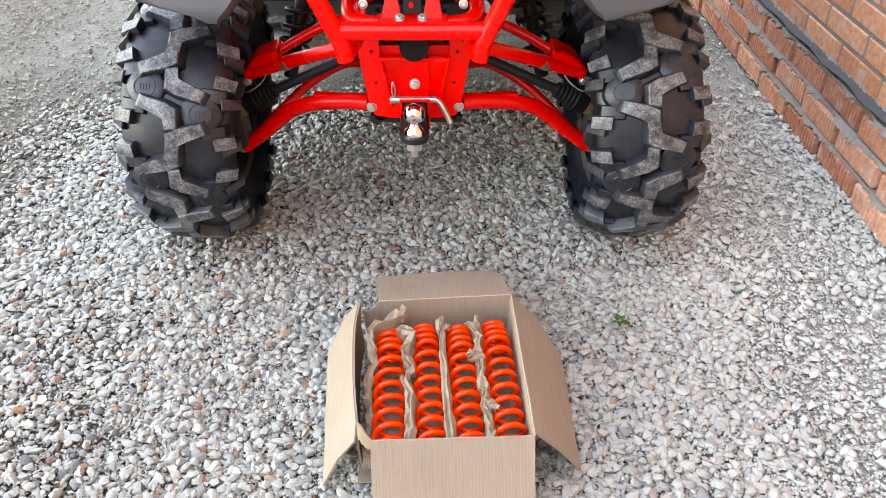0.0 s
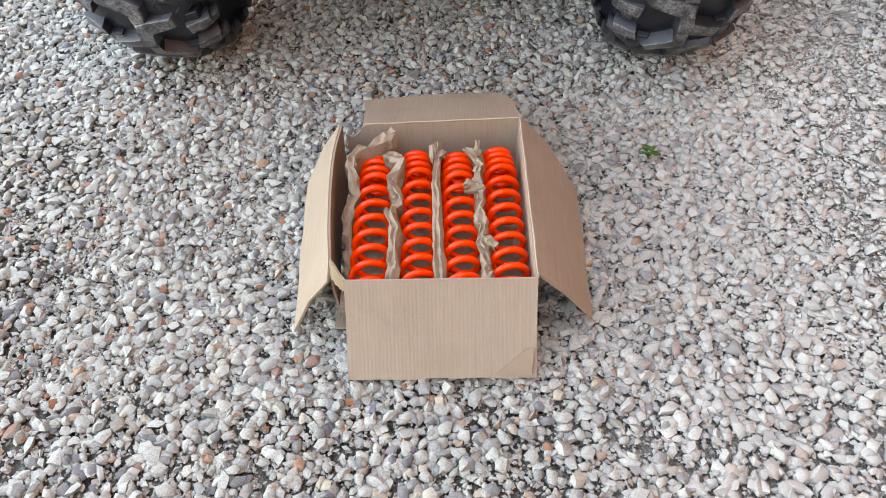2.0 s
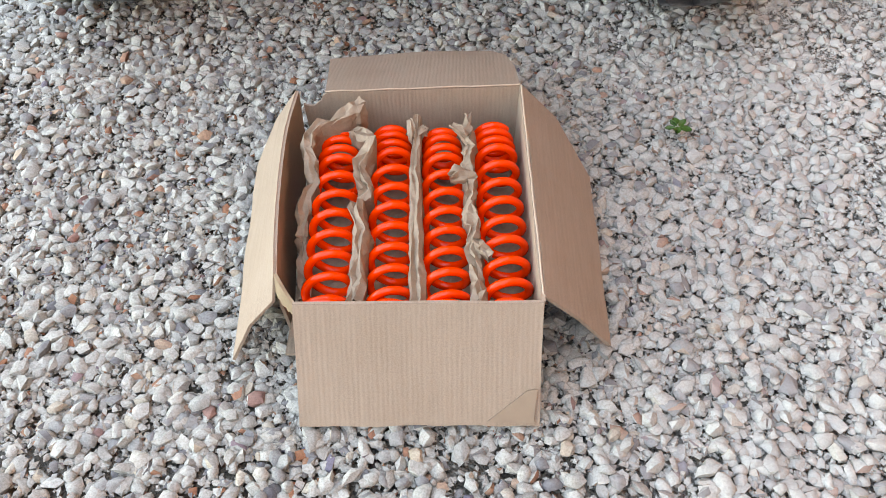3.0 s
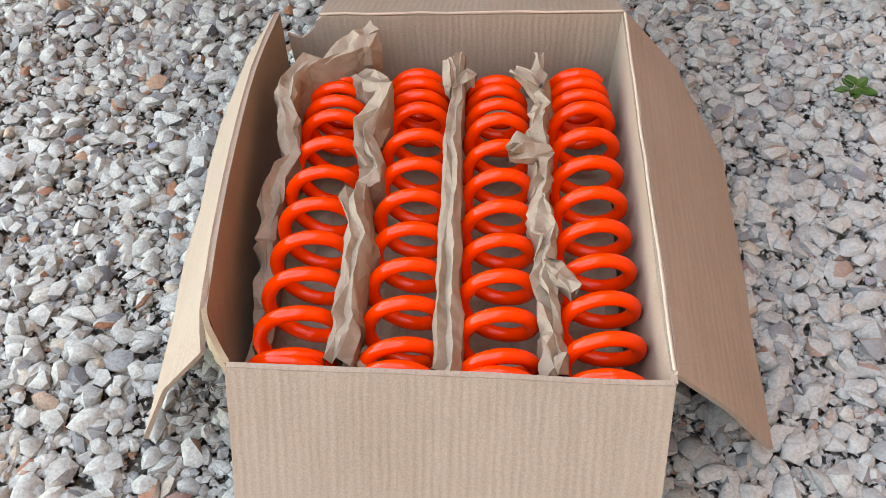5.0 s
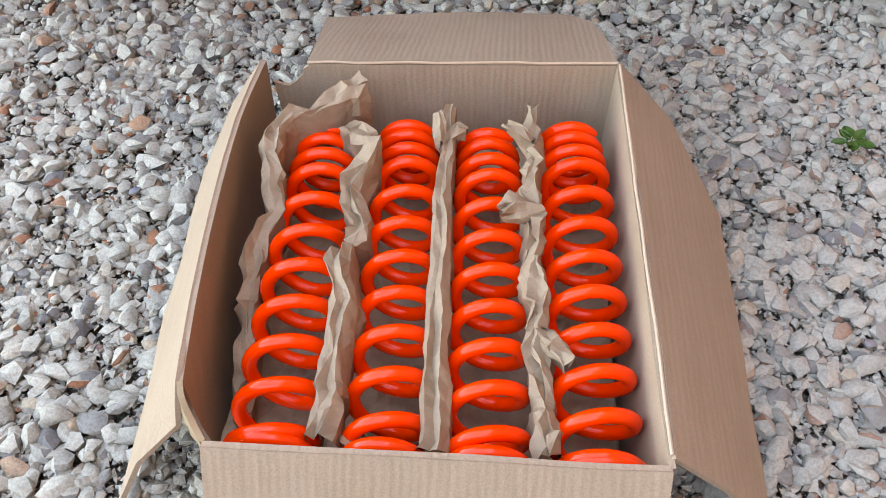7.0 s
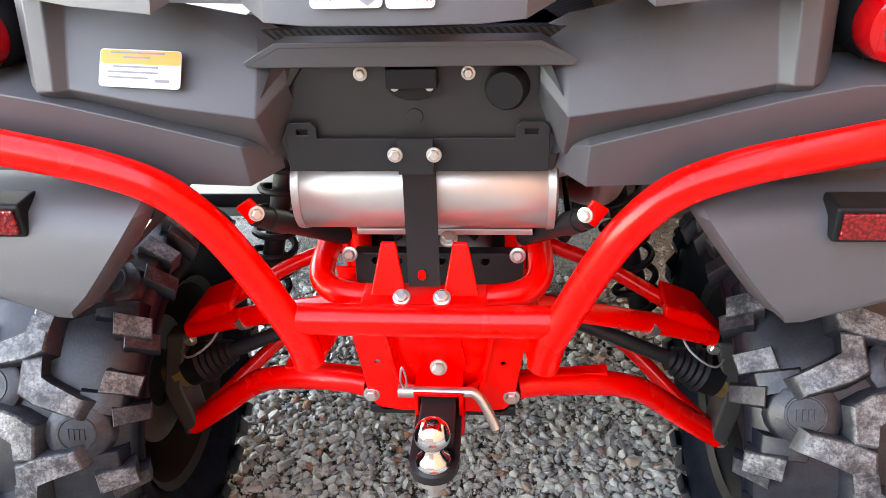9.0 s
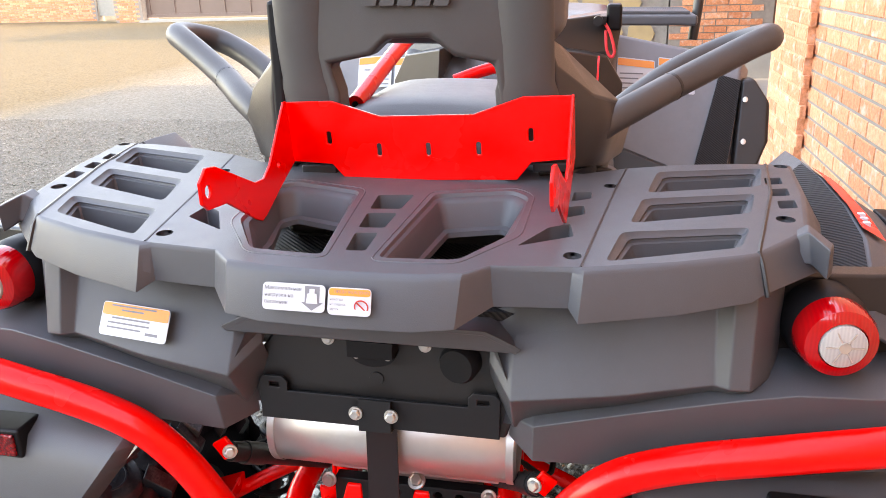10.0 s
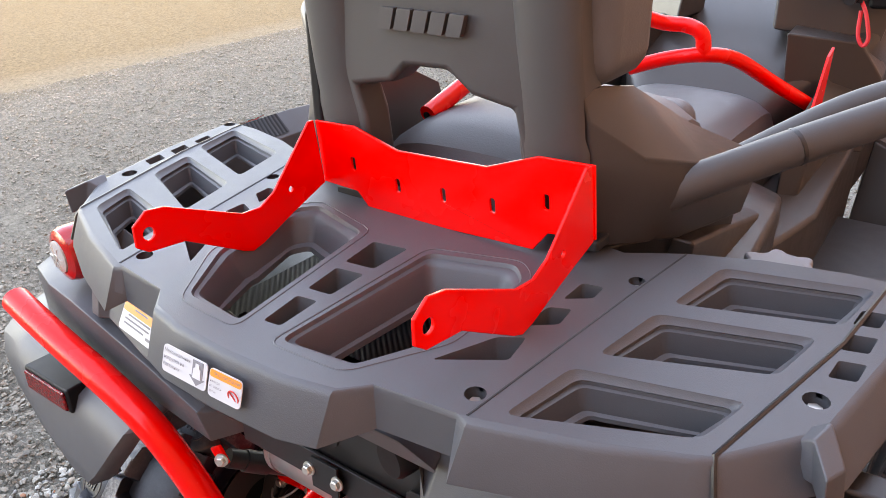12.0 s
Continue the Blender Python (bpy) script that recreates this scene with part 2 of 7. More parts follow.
def ground_material():
    """Stone dust and grit between and beyond the loose stones; gap shade painted in."""
    m, nt, b = nodes_of("stone_grit")
    v = world_coords(nt)
    cells = add(nt, "ShaderNodeTexVoronoi", Scale=260.0)
    nt.links.new(v, cells.inputs["Vector"])
    big = add(nt, "ShaderNodeTexVoronoi", Scale=90.0)
    nt.links.new(v, big.inputs["Vector"])
    sep = nt.nodes.new("ShaderNodeSeparateColor")
    nt.links.new(big.outputs["Color"], sep.inputs[0])
    tone = ramp(nt, sep.outputs[0], STONE_TONES)
    # grit darkened so its colour carries the shade of the gaps
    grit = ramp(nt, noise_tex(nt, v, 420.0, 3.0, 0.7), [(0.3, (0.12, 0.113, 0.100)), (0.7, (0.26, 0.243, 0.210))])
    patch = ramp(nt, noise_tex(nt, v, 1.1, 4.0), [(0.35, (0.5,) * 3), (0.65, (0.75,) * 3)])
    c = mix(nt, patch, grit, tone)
    # cell borders darkened as painted shade between small stones
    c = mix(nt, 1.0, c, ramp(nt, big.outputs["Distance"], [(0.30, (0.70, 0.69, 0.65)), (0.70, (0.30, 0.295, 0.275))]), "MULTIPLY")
    c = mix(nt, dust_and_light_strip(nt, v), c, (0.60, 0.575, 0.525))
    sep_x = nt.nodes.new("ShaderNodeSeparateXYZ")
    nt.links.new(v, sep_x.inputs[0])
    # packed pale gravel where no loose stones lie
    coarse = noise_tex(nt, v, 60.0, 6.0, 0.9)
    packed = ramp(nt, coarse, [(0.36, (0.15, 0.148, 0.132)), (0.64, (0.40, 0.395, 0.355))])
    for near, far in ((0.55, 0.05), (2.5, 3.1)):
        bare = nt.nodes.new("ShaderNodeMapRange")
        bare.inputs["From Min"].default_value, bare.inputs["From Max"].default_value = near, far
        nt.links.new(sep_x.outputs["Y"], bare.inputs["Value"])
        c = mix(nt, bare.outputs[0], c, packed)
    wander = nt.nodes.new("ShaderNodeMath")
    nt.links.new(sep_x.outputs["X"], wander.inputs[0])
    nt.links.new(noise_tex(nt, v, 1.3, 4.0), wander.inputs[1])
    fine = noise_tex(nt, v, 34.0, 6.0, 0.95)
    # one tone for the shaded yard, a tan one painting sunlight past the shadow
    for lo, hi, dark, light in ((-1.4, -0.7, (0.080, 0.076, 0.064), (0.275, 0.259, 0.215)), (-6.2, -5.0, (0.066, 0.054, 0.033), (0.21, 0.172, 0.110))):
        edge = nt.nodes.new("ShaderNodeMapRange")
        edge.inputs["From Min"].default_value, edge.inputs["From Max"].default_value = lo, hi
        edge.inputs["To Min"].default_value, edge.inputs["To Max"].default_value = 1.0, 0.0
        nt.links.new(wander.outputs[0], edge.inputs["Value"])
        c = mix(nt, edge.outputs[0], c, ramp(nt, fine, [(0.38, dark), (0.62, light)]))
    nt.links.new(c, b.inputs["Base Color"])
    b.inputs["Roughness"].default_value = 0.95
    b.inputs["Specular IOR Level"].default_value = 0.15
    h = nt.nodes.new("ShaderNodeMath")
    h.operation = "ADD"
    nt.links.new(big.outputs["Distance"], h.inputs[0])
    nt.links.new(cells.outputs["Distance"], h.inputs[1])
    inv = nt.nodes.new("ShaderNodeMath")
    inv.operation = "MULTIPLY"
    inv.inputs[1].default_value = -1.0
    nt.links.new(h.outputs[0], inv.inputs[0])
    bump(nt, b, inv.outputs[0], 0.8, 0.01)
    return m


STONE = stone_material("crushed_stone", STONE_TONES)
YARD_STONE = stone_material("darkened_yard_stone", YARD_TONES)
GRIT = ground_material()


def brick_material(name, pale):
    m, nt, b = nodes_of(name)
    v = world_coords(nt)
    oi = nt.nodes.new("ShaderNodeObjectInfo")
    g = nt.nodes.new("ShaderNodeNewGeometry")
    sum_ = nt.nodes.new("ShaderNodeMath")
    nt.links.new(oi.outputs["Random"], sum_.inputs[0])
    nt.links.new(g.outputs["Random Per Island"], sum_.inputs[1])
    fr = nt.nodes.new("ShaderNodeMath")
    fr.operation = "FRACT"
    nt.links.new(sum_.outputs[0], fr.inputs[0])
    tones = [(0.0, (0.52, 0.185, 0.090)), (0.5, (0.62, 0.245, 0.125)), (1.0, (0.70, 0.325, 0.185))] if pale else \
            [(0.0, (0.40, 0.150, 0.090)), (0.5, (0.52, 0.215, 0.135)), (1.0, (0.62, 0.315, 0.215))]
    n = noise_tex(nt, v, 45.0, 6.0, 0.7)
    c = mix(nt, 1.0, ramp(nt, fr.outputs[0], tones), ramp(nt, n, [(0.3, (0.66, 0.60, 0.56)), (0.65, (1.10, 1.10, 1.10))]), "MULTIPLY")
    c = mix(nt, ramp(nt, noise_tex(nt, v, 14.0, 5.0), [(0.54, (0, 0, 0)), (0.70, (0.6, 0.6, 0.6))]), c, (0.5, 0.44, 0.38))
    nt.links.new(c, b.inputs["Base Color"])
    b.inputs["Roughness"].default_value = 0.85
    bump(nt, b, n, 0.6, 0.005)
    return m


BRICK = brick_material("orange_brick", True)
BRICK_RIB = brick_material("ribbed_red_brick", False)


# ---- building helpers ----
from mathutils import geometry


def part(name, bm, material, parent=None, label="", bevel=0.0, flat=False, seg=2):
    """Links a bmesh as one mesh object under a thing or a part."""
    bmesh.ops.remove_doubles(bm, verts=bm.verts, dist=1e-6)
    bmesh.ops.recalc_face_normals(bm, faces=bm.faces)
    me = bpy.data.meshes.new(name)
    bm.to_mesh(me)
    bm.free()
    me.materials.append(material)
    if not flat:
        me.shade_smooth()
        me.set_sharp_from_angle(angle=radians(38))
    else:
        me.shade_flat()
    ob = new(name, me)
    if parent:
        ob.parent = parent
    if label:
        ob["label"] = label
    if bevel:
        b = ob.modifiers.new("edge", "BEVEL")
        b.width, b.segments, b.limit_method, b.angle_limit = bevel, seg, "ANGLE", radians(32)
        b.harden_normals = True
    return ob


def thing(name, m, label, category, group=""):
    ob = new(name)
    ob.matrix_world = m
    ob.empty_display_size = 0.05
    return tagged(ob, label, category, group)


def smooth_path(pts, n):
    """A Catmull-Rom curve through the points, n steps a span."""
    p = [Vector(q) for q in pts]
    p = [p[0] * 2 - p[1]] + p + [p[-1] * 2 - p[-2]]
    out = []
    for i in range(1, len(p) - 2):
        a, b, c, d = p[i - 1:i + 3]
        for k in range(n):
            t = k / n
            out.append(0.5 * (2 * b + (c - a) * t + (2 * a - 5 * b + 4 * c - d) * t * t + (3 * b - a - 3 * c + d) * t ** 3))
    return out + [p[-2]]


def tube(bm, pts, r, seg=14, steps=0, closed=False, hollow=False):
    """A round bar along the points; r is one radius or one a point."""
    pts = smooth_path(pts, steps) if steps else [Vector(q) for q in pts]
    n = len(pts)
    radii = [r] * n if isinstance(r, (int, float)) else [r[min(len(r) - 1, int(i * (len(r) - 1) / max(1, n - 1) + 0.5))] for i in range(n)]
    t0 = (pts[1] - pts[0]).normalized()
    up = t0.orthogonal().normalized()
    rings = []
    for i, p in enumerate(pts):
        a = pts[i] - pts[i - 1] if i else t0
        b = pts[i + 1] - pts[i] if i < n - 1 else a
        t = (a.normalized() + b.normalized()).normalized()
        up = (up - t * up.dot(t)).normalized()
        side = t.cross(up)
        rings.append([bm.verts.new(p + (up * math.cos(k * math.tau / seg) + side * math.sin(k * math.tau / seg)) * radii[i]) for k in range(seg)])
    for i in range(n - 1 + closed):
        a, b = rings[i], rings[(i + 1) % n]
        for k in range(seg):
            bm.faces.new((a[k], a[(k + 1) % seg], b[(k + 1) % seg], b[k]))
    if not closed and not hollow:
        bm.faces.new(rings[0][::-1])
        bm.faces.new(rings[-1])
    return bm


def rod(bm, a, b, r, seg=14):
    return tube(bm, [a, b], r, seg)


def lathe(bm, profile, m, seg=32, start=0.0, end=math.tau):
    """Turns (axial, radius) points round the local x axis."""
    full = abs(end - start - math.tau) < 1e-6
    count = seg if full else seg + 1
    rings = []
    for k in range(count):
        a = start + (end - start) * k / seg
        rings.append([bm.verts.new(m @ Vector((x, r * math.cos(a), r * math.sin(a)))) for x, r in profile])
    for k in range(seg):
        a, b = rings[k], rings[(k + 1) % count]
        for i in range(len(profile) - 1):
            if profile[i][1] < 1e-6 and profile[i + 1][1] < 1e-6:
                continue
            bm.faces.new((a[i], a[i + 1], b[i + 1], b[i]))
    return bm


def inside(p, poly):
    c = False
    for i in range(len(poly)):
        (x1, y1), (x2, y2) = poly[i - 1], poly[i]
        if (y1 > p[1]) != (y2 > p[1]) and p[0] < (x2 - x1) * (p[1] - y1) / (y2 - y1) + x1:
            c = not c
    return c


def sheet(bm, outline, holes, place, back):
    """A flat plate with holes: place and back map plan points to its two faces."""
    verts, edges = [], []
    for ring in [outline] + holes:
        k = len(verts)
        verts += [Vector(q) for q in ring]
        edges += [(k + i, k + (i + 1) % len(ring)) for i in range(len(ring))]
    v, e, f, *_ = geometry.delaunay_2d_cdt(verts, edges, [], 0, 1e-6)
    top = [bm.verts.new(place(q[0], q[1])) for q in v]
    low = [bm.verts.new(back(q[0], q[1])) for q in v]
    uses = {}
    for tri in f:
        c = sum((v[i] for i in tri), Vector((0, 0))) / 3
        if not inside(c, outline) or any(inside(c, h) for h in holes):
            continue
        bm.faces.new([top[i] for i in tri])
        bm.faces.new([low[i] for i in reversed(tri)])
        for i in range(3):
            key = (tri[i], tri[(i + 1) % 3])
            uses[key] = 1
    for a, b in uses:
        if (b, a) not in uses:
            bm.faces.new((top[a], low[a], low[b], top[b]))
    bmesh.ops.delete(bm, geom=[q for q in bm.verts if not q.link_faces], context="VERTS")
    return bm


def prism(bm, outline, place, back):
    return sheet(bm, outline, [], place, back)


def block(bm, lo, hi, m=None):
    """A cuboid between two corners."""
    m = m or Matrix()
    v = [bm.verts.new(m @ Vector((x, y, z))) for x in (lo[0], hi[0]) for y in (lo[1], hi[1]) for z in (lo[2], hi[2])]
    for q in ((0, 1, 3, 2), (4, 6, 7, 5), (0, 4, 5, 1), (2, 3, 7, 6), (0, 2, 6, 4), (1, 5, 7, 3)):
        bm.faces.new([v[i] for i in q])
    return bm


def loft(bm, rings, cap=True, closed=True):
    """Skins equal rings of points."""
    r = [[bm.verts.new(p) for p in ring] for ring in rings]
    n = len(r[0])
    for a, b in zip(r, r[1:]):
        for i in range(n if closed else n - 1):
            bm.faces.new((a[i], a[(i + 1) % n], b[(i + 1) % n], b[i]))
    if cap and closed:
        bm.faces.new(r[0][::-1])
        bm.faces.new(r[-1])
    return bm


def circle(cx, cy, r, n=14, squash=1.0):
    return [(cx + r * math.cos(k * math.tau / n), cy + r * squash * math.sin(k * math.tau / n)) for k in range(n)]


def mirror(pts):
    return [(-p[0], *p[1:]) for p in reversed(pts)]


def bolt(parent, at, way, r=0.008, material=ZINC, name="bolt"):
    """A hexagon head on a flange washer, its axis along way."""
    m = Matrix.Translation(at) @ Vector(way).to_track_quat("X", "Z").to_matrix().to_4x4()
    bm = bmesh.new()
    lathe(bm, [(0, 0), (0, r * 1.45), (r * 0.3, r * 1.4), (r * 0.35, r)], m, 18)
    lathe(bm, [(r * 0.3, r * 1.02), (r * 1.0, r), (r * 1.15, r * 0.8), (r * 1.15, 0)], m, 6)
    return part(name, bm, material, parent)


# ---- ground and gravel ----
def lie(x, y):
    """Height of the gravel bed."""
    return 0.006 * noise.noise(Vector((x * 2.1, y * 2.1, 3.0))) + 0.003 * noise.noise(Vector((x * 7, y * 7, 8.0))) - 0.011


def make_ground():
    xs = sorted(set([-60, -40, -25, -16, -11, -8, -6] + [round(-5 + 0.25 * i, 3) for i in range(29)] + [3, 5, 9, 15, 30, 60]))
    ys = sorted(set([-40, -20, -10, -5, -3] + [round(-2 + 0.25 * i, 3) for i in range(33)] + [7, 8, 10, 13, 17, 22, 30, 45, 80]))
    v = [(x, y, lie(x, y) - 0.004) for y in ys for x in xs]
    n = len(xs)
    f = [(j * n + i, j * n + i + 1, (j + 1) * n + i + 1, (j + 1) * n + i) for j in range(len(ys) - 1) for i in range(n - 1)]
    me = bpy.data.meshes.new("ground")
    me.from_pydata(v, [], f)
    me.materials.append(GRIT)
    me.shade_smooth()
    tagged(new("ground", me), "pale grey crushed stone yard ground with dusty grit", "ground", kind="structure")


make_ground()


def make_gravel(name, label, x0, x1, y0, y1, per_m2, small, large, seed, thin=None, chips=False, material=None, fine=False):
    """Loose angular stones, each an irregular lump of eight, twenty or, where fine, eighty faces, thrown over a stretch of the plan."""
    rng = np.random.default_rng(seed)
    g = (1 + 5 ** 0.5) / 2
    ico = np.array([(-1, g, 0), (1, g, 0), (-1, -g, 0), (1, -g, 0), (0, -1, g), (0, 1, g), (0, -1, -g), (0, 1, -g), (g, 0, -1), (g, 0, 1), (-g, 0, -1), (-g, 0, 1)]) / math.hypot(1, g)
    tri = np.array([(0, 11, 5), (0, 5, 1), (0, 1, 7), (0, 7, 10), (0, 10, 11), (1, 5, 9), (5, 11, 4), (11, 10, 2), (10, 7, 6), (7, 1, 8),
                    (3, 9, 4), (3, 4, 2), (3, 2, 6), (3, 6, 8), (3, 8, 9), (4, 9, 5), (2, 4, 11), (6, 2, 10), (8, 6, 7), (9, 8, 1)])
    if chips:
        ico = np.array([(1, 0, 0), (-1, 0, 0), (0, 1, 0), (0, -1, 0), (0, 0, 1), (0, 0, -1)], float)
        tri = np.array([(0, 2, 4), (2, 1, 4), (1, 3, 4), (3, 0, 4), (2, 0, 5), (1, 2, 5), (3, 1, 5), (0, 3, 5)])
    k = len(ico)
    n = int((x1 - x0) * (y1 - y0) * per_m2)
    x = rng.uniform(x0, x1, n)
    y = rng.uniform(y0, y1, n)
    if thin is not None:
        keep = rng.uniform(0, 1, n) < thin(x, y)
        x, y = x[keep], y[keep]
        n = len(x)
    size = small + (large - small) * rng.uniform(0, 1, n) ** 1.7
    pts = ico[None] * (1 + rng.uniform(-0.22, 0.22, (n, k, 1))) + rng.uniform(-0.16, 0.16, (n, k, 3))
    if fine:
        # one split of every edge, its middle pushed out: rounded corners on the same lump
        pairs = sorted({tuple(sorted((int(t[i]), int(t[(i + 1) % 3])))) for t in tri for i in range(3)})
        at = {p: k + i for i, p in enumerate(pairs)}
        mids = np.stack([(pts[:, a] + pts[:, b]) * 0.5 for a, b in pairs], 1) * rng.uniform(0.93, 1.09, (n, len(pairs), 1))
        pts = np.concatenate([pts, mids], 1)
        split = []
        for a, b, c in tri.tolist():
            ab, bc, ca = at[tuple(sorted((a, b)))], at[tuple(sorted((b, c)))], at[tuple(sorted((c, a)))]
            split += [(a, ab, ca), (ab, b, bc), (ca, bc, c), (ab, bc, ca)]
        tri = np.array(split)
        k += len(pairs)
    pts *= np.stack([rng.uniform(0.75, 1.4, n), rng.uniform(0.65, 1.05, n), rng.uniform(0.46, 0.82, n)], 1)[:, None] * size[:, None, None] * 0.5
    a, t = rng.uniform(0, math.tau, n), rng.normal(0, 0.36, n)
    ca, sa, ct, s_t = np.cos(a), np.sin(a), np.cos(t), np.sin(t)
    py, pz = pts[:, :, 1] * ct[:, None] - pts[:, :, 2] * s_t[:, None], pts[:, :, 1] * s_t[:, None] + pts[:, :, 2] * ct[:, None]
    px = pts[:, :, 0] * ca[:, None] - py * sa[:, None]
    qy = pts[:, :, 0] * sa[:, None] + py * ca[:, None]
    base = np.array([lie(u, w) for u, w in zip(x, y)])
    z = base + 0.002 + size * rng.uniform(0.04, 0.50, n)
    out = np.stack([px + x[:, None], qy + y[:, None], pz + z[:, None]], 2).reshape(-1, 3)
    faces = (tri[None] + k * np.arange(n)[:, None, None]).reshape(-1, 3)
    me = bpy.data.meshes.new(name)
    me.vertices.add(len(out))
    me.vertices.foreach_set("co", out.astype(np.float32).ravel())
    me.loops.add(faces.size)
    me.loops.foreach_set("vertex_index", faces.ravel().astype(np.int32))
    me.polygons.add(len(faces))
    me.polygons.foreach_set("loop_start", np.arange(0, faces.size, 3, dtype=np.int32))
    me.polygons.foreach_set("loop_total", np.full(len(faces), 3, dtype=np.int32))
    me.update(calc_edges=True)
    me.shade_smooth()
    me.set_sharp_from_angle(angle=radians(40 if fine else 50))
    me.materials.append(material or STONE)
    return tagged(new(name, me), label, "gravel", kind="stuff")


def trodden(x, y):
    """Fewer loose stones on the driven strips."""
    strip = np.exp(-((x - 0.95) / 0.3) ** 2) * 0.75 + np.exp(-((x + 0.75) / 0.22) ** 2) * 0.45 * (y < 1.4)
    return (1 - strip) * np.clip((x + 1.5) / 0.5, 0.0, 1) * np.clip((y - 0.1) / 0.3, 0.0, 1) * np.clip((2.75 - y) / 0.4, 0.0, 1)


def beside(x, y):
    """Loose stones thin out towards the packed yard."""
    return np.clip((x + 3.5) / 1.5, 0, 1) * np.clip((y - 0.5) / 0.8, 0, 1) * np.clip((2.95 - y) / 0.5, 0, 1) * np.clip((-1.0 - x) / 0.4, 0, 1)


def near_box(x, y):
    return (np.abs(x) < 0.72) & (y > 0.72) & (y < 1.52)


make_gravel("gravel", "loose pale grey crushed stone gravel round the box", -0.72, 0.72, 0.72, 1.52, 8600, 0.011, 0.026, 2, trodden, fine=True)
make_gravel("gravel", "small pale stone splinters round the box", -0.72, 0.72, 0.72, 1.52, 24000, 0.005, 0.012, 7, chips=True)
make_gravel("gravel", "loose pale grey crushed stone gravel", -1.5, 1.25, 0.1, 2.7, 9600, 0.008, 0.026, 3, lambda x, y: trodden(x, y) * ~near_box(x, y))
make_gravel("gravel", "fine grey stone chippings between larger gravel", -1.2, 1.22, 0.2, 2.3, 17500, 0.005, 0.013, 4, chips=True)
make_gravel("gravel", "pale crushed stone gravel further across the yard", -6.0, 1.22, 2.7, 8.0, 1300, 0.009, 0.024, 5, chips=True, material=YARD_STONE)
make_gravel("gravel", "pale crushed stone gravel beside the quad bike", -3.5, -1.0, 0.5, 2.95, 4600, 0.009, 0.024, 6, beside, chips=True, material=YARD_STONE)


# ---- the cardboard box and the springs ----
def bent_panel(name, rows, parent, label="", ragged=0.0, seed=1, material=None):
    """A cardboard panel through rows of points, 4 mm thick, its last row slightly ragged."""
    rng = random.Random(seed)
    bm = bmesh.new()
    n = 14
    grid = []
    for j, row in enumerate(rows):
        pts = smooth_path(row, max(1, n // (len(row) - 1)))
        if ragged and j == len(rows) - 1:
            d = (Vector(rows[-1][0]) - Vector(rows[-2][0])).normalized()
            pts = [p + d * rng.uniform(-ragged, ragged) for p in pts]
        grid.append([bm.verts.new(p) for p in pts])
    for a, b in zip(grid, grid[1:]):
        for i in range(len(a) - 1):
            bm.faces.new((a[i], a[i + 1], b[i + 1], b[i]))
    bmesh.ops.recalc_face_normals(bm, faces=bm.faces)
    ob = part(name, bm, material or CARD, parent, label)
    s = ob.modifiers.new("board", "SOLIDIFY")
    s.thickness, s.offset = 0.004, 0.0
    e = ob.modifiers.new("crisp", "EDGE_SPLIT")
    e.split_angle = radians(40)
    return ob


def sag(a, b, n, lift, seed):
    """Points from a to b that waver a little."""
    rng = random.Random(seed)
    a, b = Vector(a), Vector(b)
    return [a.lerp(b, i / n) + Vector((rng.uniform(-1, 1), rng.uniform(-1, 1), rng.uniform(-1, 1))) * (lift if 0 < i < n else 0) for i in range(n + 1)]


FL, FR, BR, BL = (-0.150, 0.846, 0.142), (0.168, 0.852, 0.138), (0.157, 1.250, 0.141), (-0.176, 1.230, 0.145)


def foot(p, k=0.97):
    return (p[0] * k, 1.045 + (p[1] - 1.045) * k, 0.008)


